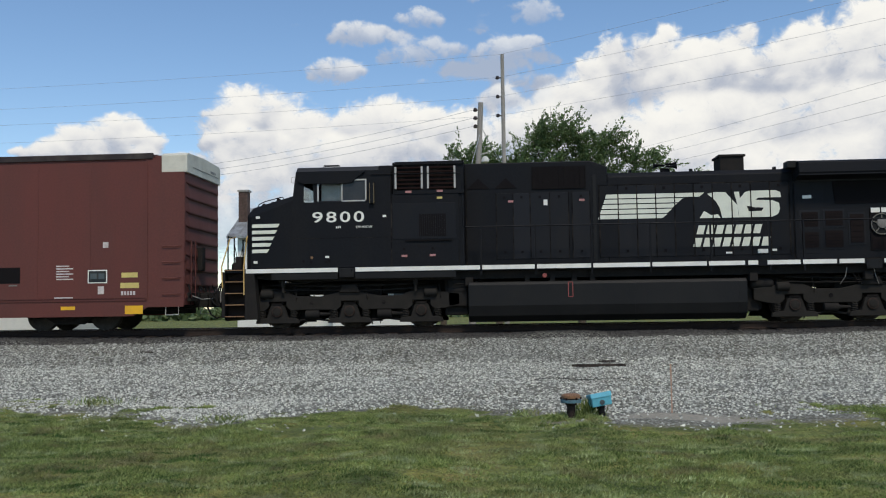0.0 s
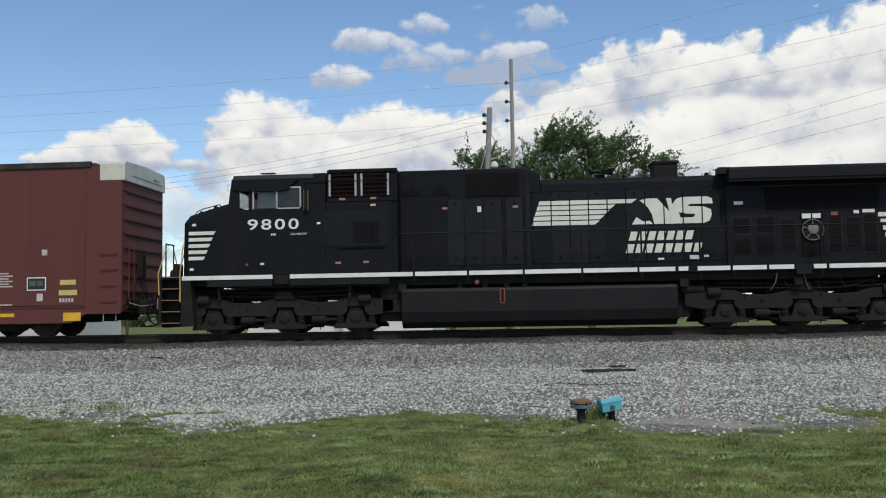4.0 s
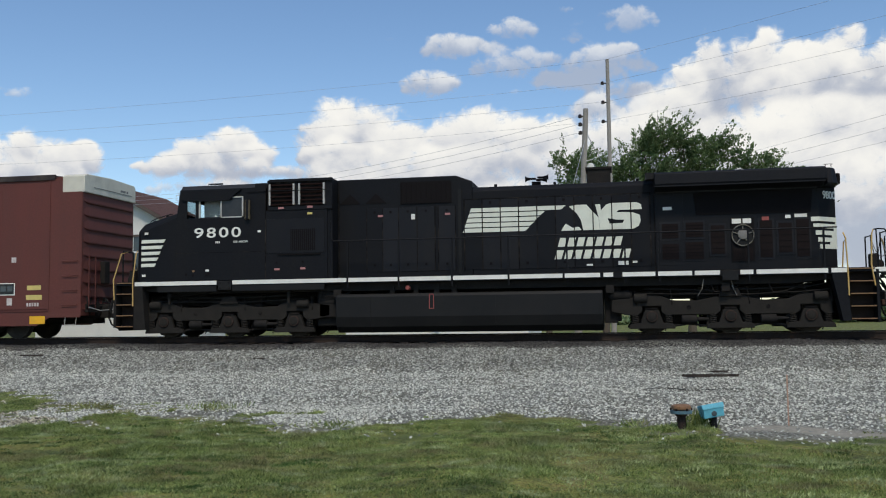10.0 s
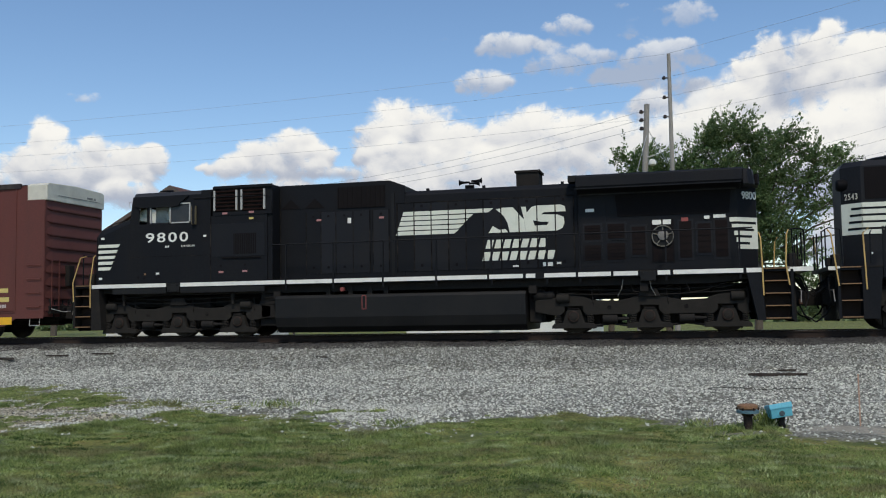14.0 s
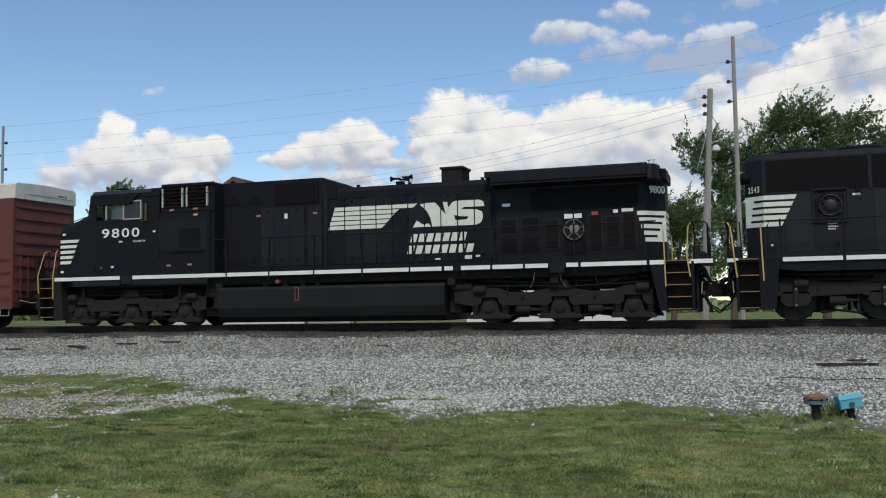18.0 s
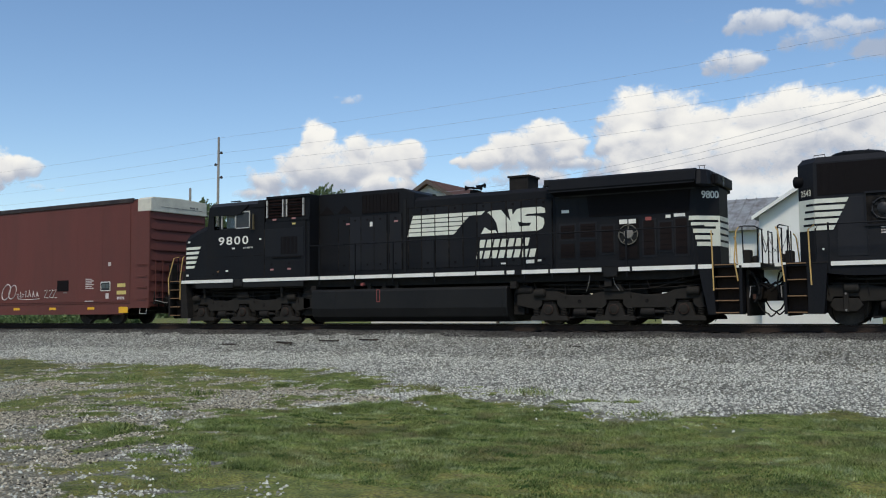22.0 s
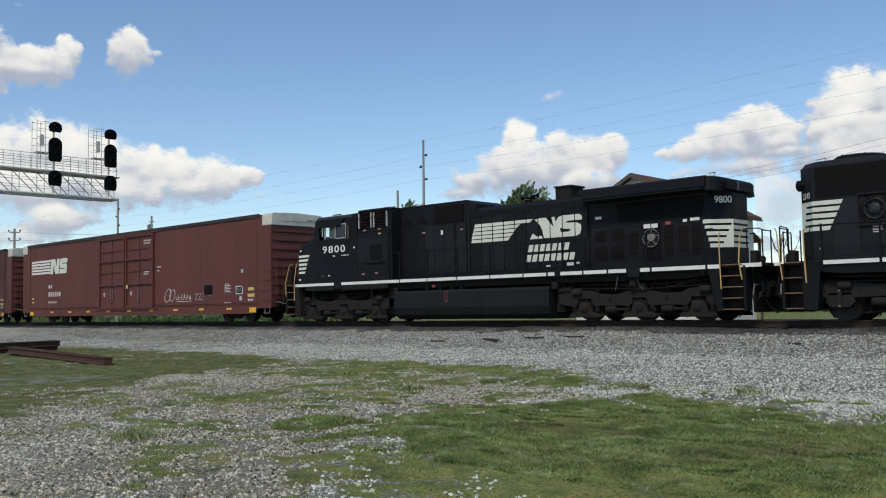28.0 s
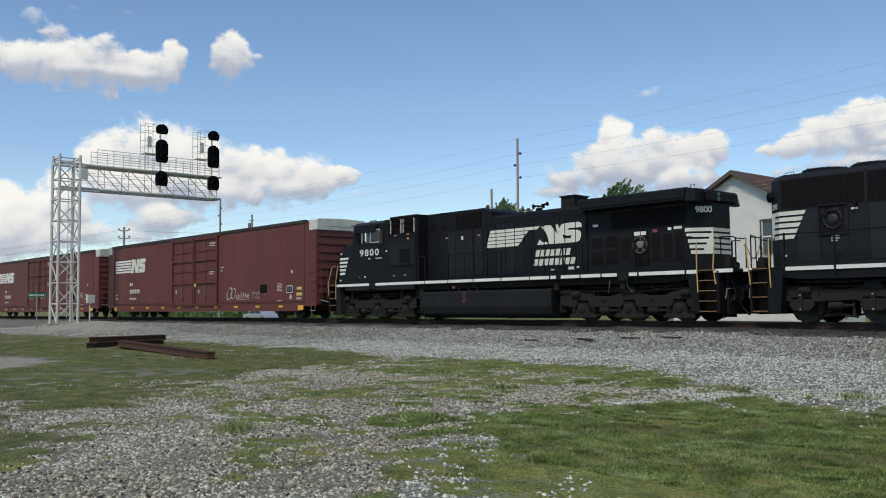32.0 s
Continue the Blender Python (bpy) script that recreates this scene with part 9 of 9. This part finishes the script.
part("body", Geo().prism([(-2.2, 0.25), (2.2, 0.25), (2.25, 0.6), (2.1, 0.78), (1.2, 0.88), (-1.5, 0.92), (-2.15, 0.85), (-2.25, 0.5)], -0.88, 0.88), M["carpaint"], sedan, bevel=0.08)
part("cabin", Geo().prism([(1.0, 0.86), (0.35, 1.38), (-0.9, 1.42), (-1.6, 0.9)], -0.72, 0.72), M["carpaint"], sedan, bevel=0.06)
for s in (-1, 1):
    part("side_window", Geo().prism([(0.85, 0.92), (0.3, 1.32), (-0.2, 1.34), (-0.2, 0.92)], s * 0.725, s * 0.735), M["pane"], sedan)
    part("side_window", Geo().prism([(-0.28, 0.92), (-0.28, 1.34), (-0.85, 1.34), (-1.35, 0.94)], s * 0.725, s * 0.735), M["pane"], sedan)
    for x in (-1.35, 1.35):
        w = part("wheel", Geo().lathe([(0.12, 0), (0.30, 0), (0.32, s * 0.04), (0.32, s * 0.18), (0.28, s * 0.2), (0.1, s * 0.2)], (x, s * 0.72, 0.32), n=20), M["rubber"], sedan, smooth=True)
        part("rim", Geo().lathe([(0.2, s * 0.2), (0.2, s * 0.21), (0.05, s * 0.22)], (x, s * 0.72, 0.32), n=12), M["alu"], w)
    part("headlight", Geo().box(2.08, 2.2, s * 0.5, s * 0.8, 0.6, 0.72), M["alu"], sedan)

road = Geo().box(-600, 120, 14.0, 17.2, -0.9, -0.835)
tagged(new("road", road.mesh("road", M["lane"])), "worn asphalt lane behind the track", "road", kind="structure")

# ---- things on the near ground ----
def ground_at(x, y):
    return float(lie(np.array([x]), np.array([y]))[0])


def old_rail(name, label, a, b, n=1, lift=0.0):
    R = thing(name, label, "rail")
    a, b = Vector(a), Vector(b)
    d = (b - a).normalized()
    side = d.cross(Vector((0, 0, 1))).normalized()
    for k in range(n):
        vs = []
        for end in (a, b):
            for u, w in RAIL:
                vs.append(end + side * (u * 1.15 + k * 0.19) + Vector((0, 0, (w + 0.19) * 1.15 + lift)))
        m = len(RAIL)
        g = Geo().add(vs, [tuple(range(m)), tuple(range(2 * m - 1, m - 1, -1))] + [(i, i + m, (i + 1) % m + m, (i + 1) % m) for i in range(m)])
        part("rail_length", g, M["oldrust"], R)
    return R


z0 = -0.93
old_rail("rail_stack", "stack of short rusty old rails on the grass", (-35.7, -13.8, z0), (-36.5, -10.6, z0), 3)
old_rail("rail_stack", "rusty old rails laid on top of a stack", (-35.7, -13.7, z0 + 0.217), (-36.5, -10.5, z0 + 0.217), 3)
old_rail("old_rail", "single long rusty rail lying on the grass", (-34.6, -12.8, z0 + 0.10), (-25.0, -13.9, z0), 2)

m0 = ground_at(0.82, -14.5)
P = thing("gas_meter_riser", "rusty capped riser pipe with a blue collar in the grass", "pipe", pose(0.82, -14.5, m0))
part("pipe", Geo().lathe([(0.055, -0.1), (0.055, 0.16), (0.075, 0.17), (0.075, 0.2)], (0, 0, 0), "z", 14), M["rust"], P, smooth=True)
part("collar", Geo().lathe([(0.06, 0.19), (0.135, 0.20), (0.14, 0.235), (0.06, 0.245)], (0, 0, 0), "z", 16), M["dullblue"], P, "dull blue painted collar", smooth=True)
cap = part("lid", Geo().lathe([(0.10, 0.245), (0.125, 0.26), (0.125, 0.295), (0.10, 0.31), (0.03, 0.315)], (0, 0, 0), "z", 16), M["rustcap"], P, "rusty lid", smooth=True)
for k in range(6):
    a = k * math.pi / 3
    part("bolt", Geo().lathe([(0.012, 0.24), (0.012, 0.27)], (0.13 * math.cos(a), 0.13 * math.sin(a), 0), "z", 6), M["rust"], cap)
b0 = ground_at(1.24, -14.35)
Bx = thing("utility_box", "bright blue metal utility box on a short black post", "utility box", pose(1.24, -14.35, b0, 0, -9, 14))
part("post", Geo().lathe([(0.045, -0.1), (0.045, 0.10), (0.055, 0.10), (0.055, 0.14)], (0, 0, 0), "z", 12), M["rubber"], Bx, smooth=True)
part("case", Geo().prism([(-0.085, 0.14), (0.085, 0.14), (0.10, 0.25), (0.085, 0.285), (-0.085, 0.31), (-0.10, 0.25)], -0.135, 0.135, "x"), M["blue"], Bx, bevel=0.008)
part("lid", Geo().prism([(-0.11, 0.255), (0.11, 0.235), (0.10, 0.29), (-0.09, 0.32)], -0.145, 0.145, "x"), M["blue"], Bx, "blue hinged lid", bevel=0.008)
part("badge", Geo().lathe([(0.035, 0), (0.035, -0.012), (0.02, -0.014)], (0, -0.088, 0.19), n=14), M["pane"], Bx, "dark round lock", smooth=True)
part("gland", Geo().lathe([(0.03, 0), (0.03, 0.03)], (0, 0, 0.11), "z", 10), M["white"], Bx)

st = ground_at(2.2, -14.1)
tagged(part("marker_stake", Geo().prism([(2.192, -14.11), (2.208, -14.11), (2.208, -14.09), (2.192, -14.09)], st - 0.1, st + 0.66, "z"), M["stake"]), "thin pinkish wooden marker stake in gravel", "stake")

# weeds beside the pipe
for wx, wy, hgt, n in ((1.04, -14.30, 0.27, 130), (0.62, -14.6, 0.10, 90), (-6.3, -12.9, 0.16, 140), (-8.6, -12.6, 0.14, 120), (0.2, -14.0, 0.14, 90), (-15.4, -13.4, 0.16, 120), (-11.8, -14.9, 0.16, 110), (-10.2, -21.2, 0.17, 260), (-9.6, -18.6, 0.12, 200), (-3.9, -14.5, 0.12, 100)):
    rs = np.random.RandomState(int(abs(wx * 100)))
    z = ground_at(wx, wy)
    sp = 0.07 if n == 130 else 0.10 if n < 100 else 0.22
    c = np.stack([wx + rs.normal(0, sp, n), wy + rs.normal(0, sp * 0.8, n), np.full(n, z)], -1)
    tip = c + np.stack([rs.normal(0, 0.08, n), rs.normal(0, 0.08, n), hgt * rs.uniform(0.4, 1.0, n)], -1)
    wv = np.stack([rs.uniform(0.003, 0.009, n), rs.normal(0, 0.004, n), np.zeros(n)], -1)
    mid = (c + tip) / 2
    tagged(new("weed_clump", fast_mesh("weed_clump", np.stack([c, mid + wv, tip, mid - wv], 1).reshape(-1, 3), np.arange(n * 4).reshape(-1, 4), M["blade"])), "clump of taller green weeds in the gravel", "weeds", "weed clumps", "stuff")

# broken tie ends and splinters in the ballast
for x, y, L, a, s in ((2.0, -6.25, 1.2, 2, 0.085), (1.75, -6.3, 0.5, -4, 0.10), (2.3, -5.2, 0.42, 15, 0.06), (-19.3, -3.7, 0.9, -18, 0.10), (-17.8, -3.3, 0.7, 12, 0.06), (-16.4, -3.1, 0.75, -3, 0.07), (-21.5, -3.9, 0.5, 25, 0.07), (-9.4, -3.4, 0.5, -30, 0.05)):
    z = ground_at(x, y) + 0.02
    ob = part("tie_fragment", Geo().prism([(-L / 2, -s / 2), (L / 2 - 0.06, -s / 2), (L / 2, 0), (L / 2 - 0.1, s / 2), (-L / 2 + 0.05, s * 0.45)], 0, s * 0.6, "z"), M["wood"], at=pose(x, y, z, 0, 0, a))
    tagged(ob, "dark splintered piece of old railway tie", "wood debris", "tie fragments")
cab_pts = [(0.5 + 0.14 * k, -9.4 + 0.12 * math.sin(k * 0.7) + 0.02 * k, ground_at(0.5 + 0.14 * k, -9.4) + 0.04) for k in range(14)]
tagged(part("cable", Geo().tube(cab_pts, 0.006, 6), M["rubber"]), "thin black cable lying on the gravel", "cable")



# ---- what moves ----
TRAVEL = [
    (0.0, 4.69), (0.5, 4.91), (1.0, 5.14), (1.5, 5.37), (2.0, 5.63), (2.5, 5.90), (3.0, 6.19), (3.5, 6.49), (5.5, 7.89),
    (6.0, 8.27), (6.5, 8.66), (7.0, 9.05), (7.5, 9.45), (8.0, 9.84), (8.5, 10.24), (9.0, 10.65), (9.5, 11.08), (10.0, 11.50),
    (10.5, 11.95), (11.0, 12.39), (11.5, 12.87), (12.0, 13.35), (12.5, 13.84), (13.0, 14.33), (13.5, 14.82), (15.5, 16.80), (16.0, 17.34),
    (16.5, 17.87), (17.0, 18.40), (17.5, 18.94), (18.0, 19.46), (18.5, 20.01), (19.0, 20.51), (19.5, 21.04), (20.0, 21.54), (20.5, 22.07),
    (21.0, 22.59), (21.5, 23.09), (22.0, 23.61), (22.5, 24.15), (23.0, 24.69), (23.5, 25.22), (24.0, 25.73), (24.5, 26.25), (25.0, 26.77),
    (25.5, 27.27), (27.5, 29.25), (28.0, 29.78), (28.5, 30.33), (29.0, 30.86), (29.5, 31.37), (30.0, 31.91), (30.5, 32.45), (31.0, 32.98),
    (31.5, 33.48), (32.0, 34.00),
]


def motions():
    t0, s0 = np.array(TRAVEL).T
    rows = np.arange(0, 32.01, 0.5)
    fit = np.polyfit((t0 - 16) / 16, s0, 5)
    smooth = lambda t: np.polyval(fit, (t - 16) / 16)
    s = smooth(rows) + np.interp(rows, t0, s0 - smooth(t0))
    for car in TRAIN:
        walk(car, [(t, pose(-d, 0, 0)) for t, d in zip(rows, s)])
    for wheel, m, r in WHEELS:
        walk(wheel, [(t, m @ pose(0, 0, 0, 0, -math.degrees(d / r), 0)) for t, d in zip(rows, s)])
    walk(sedan, [(t, pose(-73.2 - 13.6 * (32 - t), 15.6, -0.84)) for t in (0.0, 8.0, 16.0, 24.0, 32.0)])
    # the wind carries the near bank of cloud slowly along
    walk(DRIFTING, [(t, Matrix.Translation(EYE) @ pose(0, 0, 0, -0.5 * t / 32, 0, 2.2 * t / 32)) for t in (0.0, 8.0, 16.0, 24.0, 32.0)])


motions()
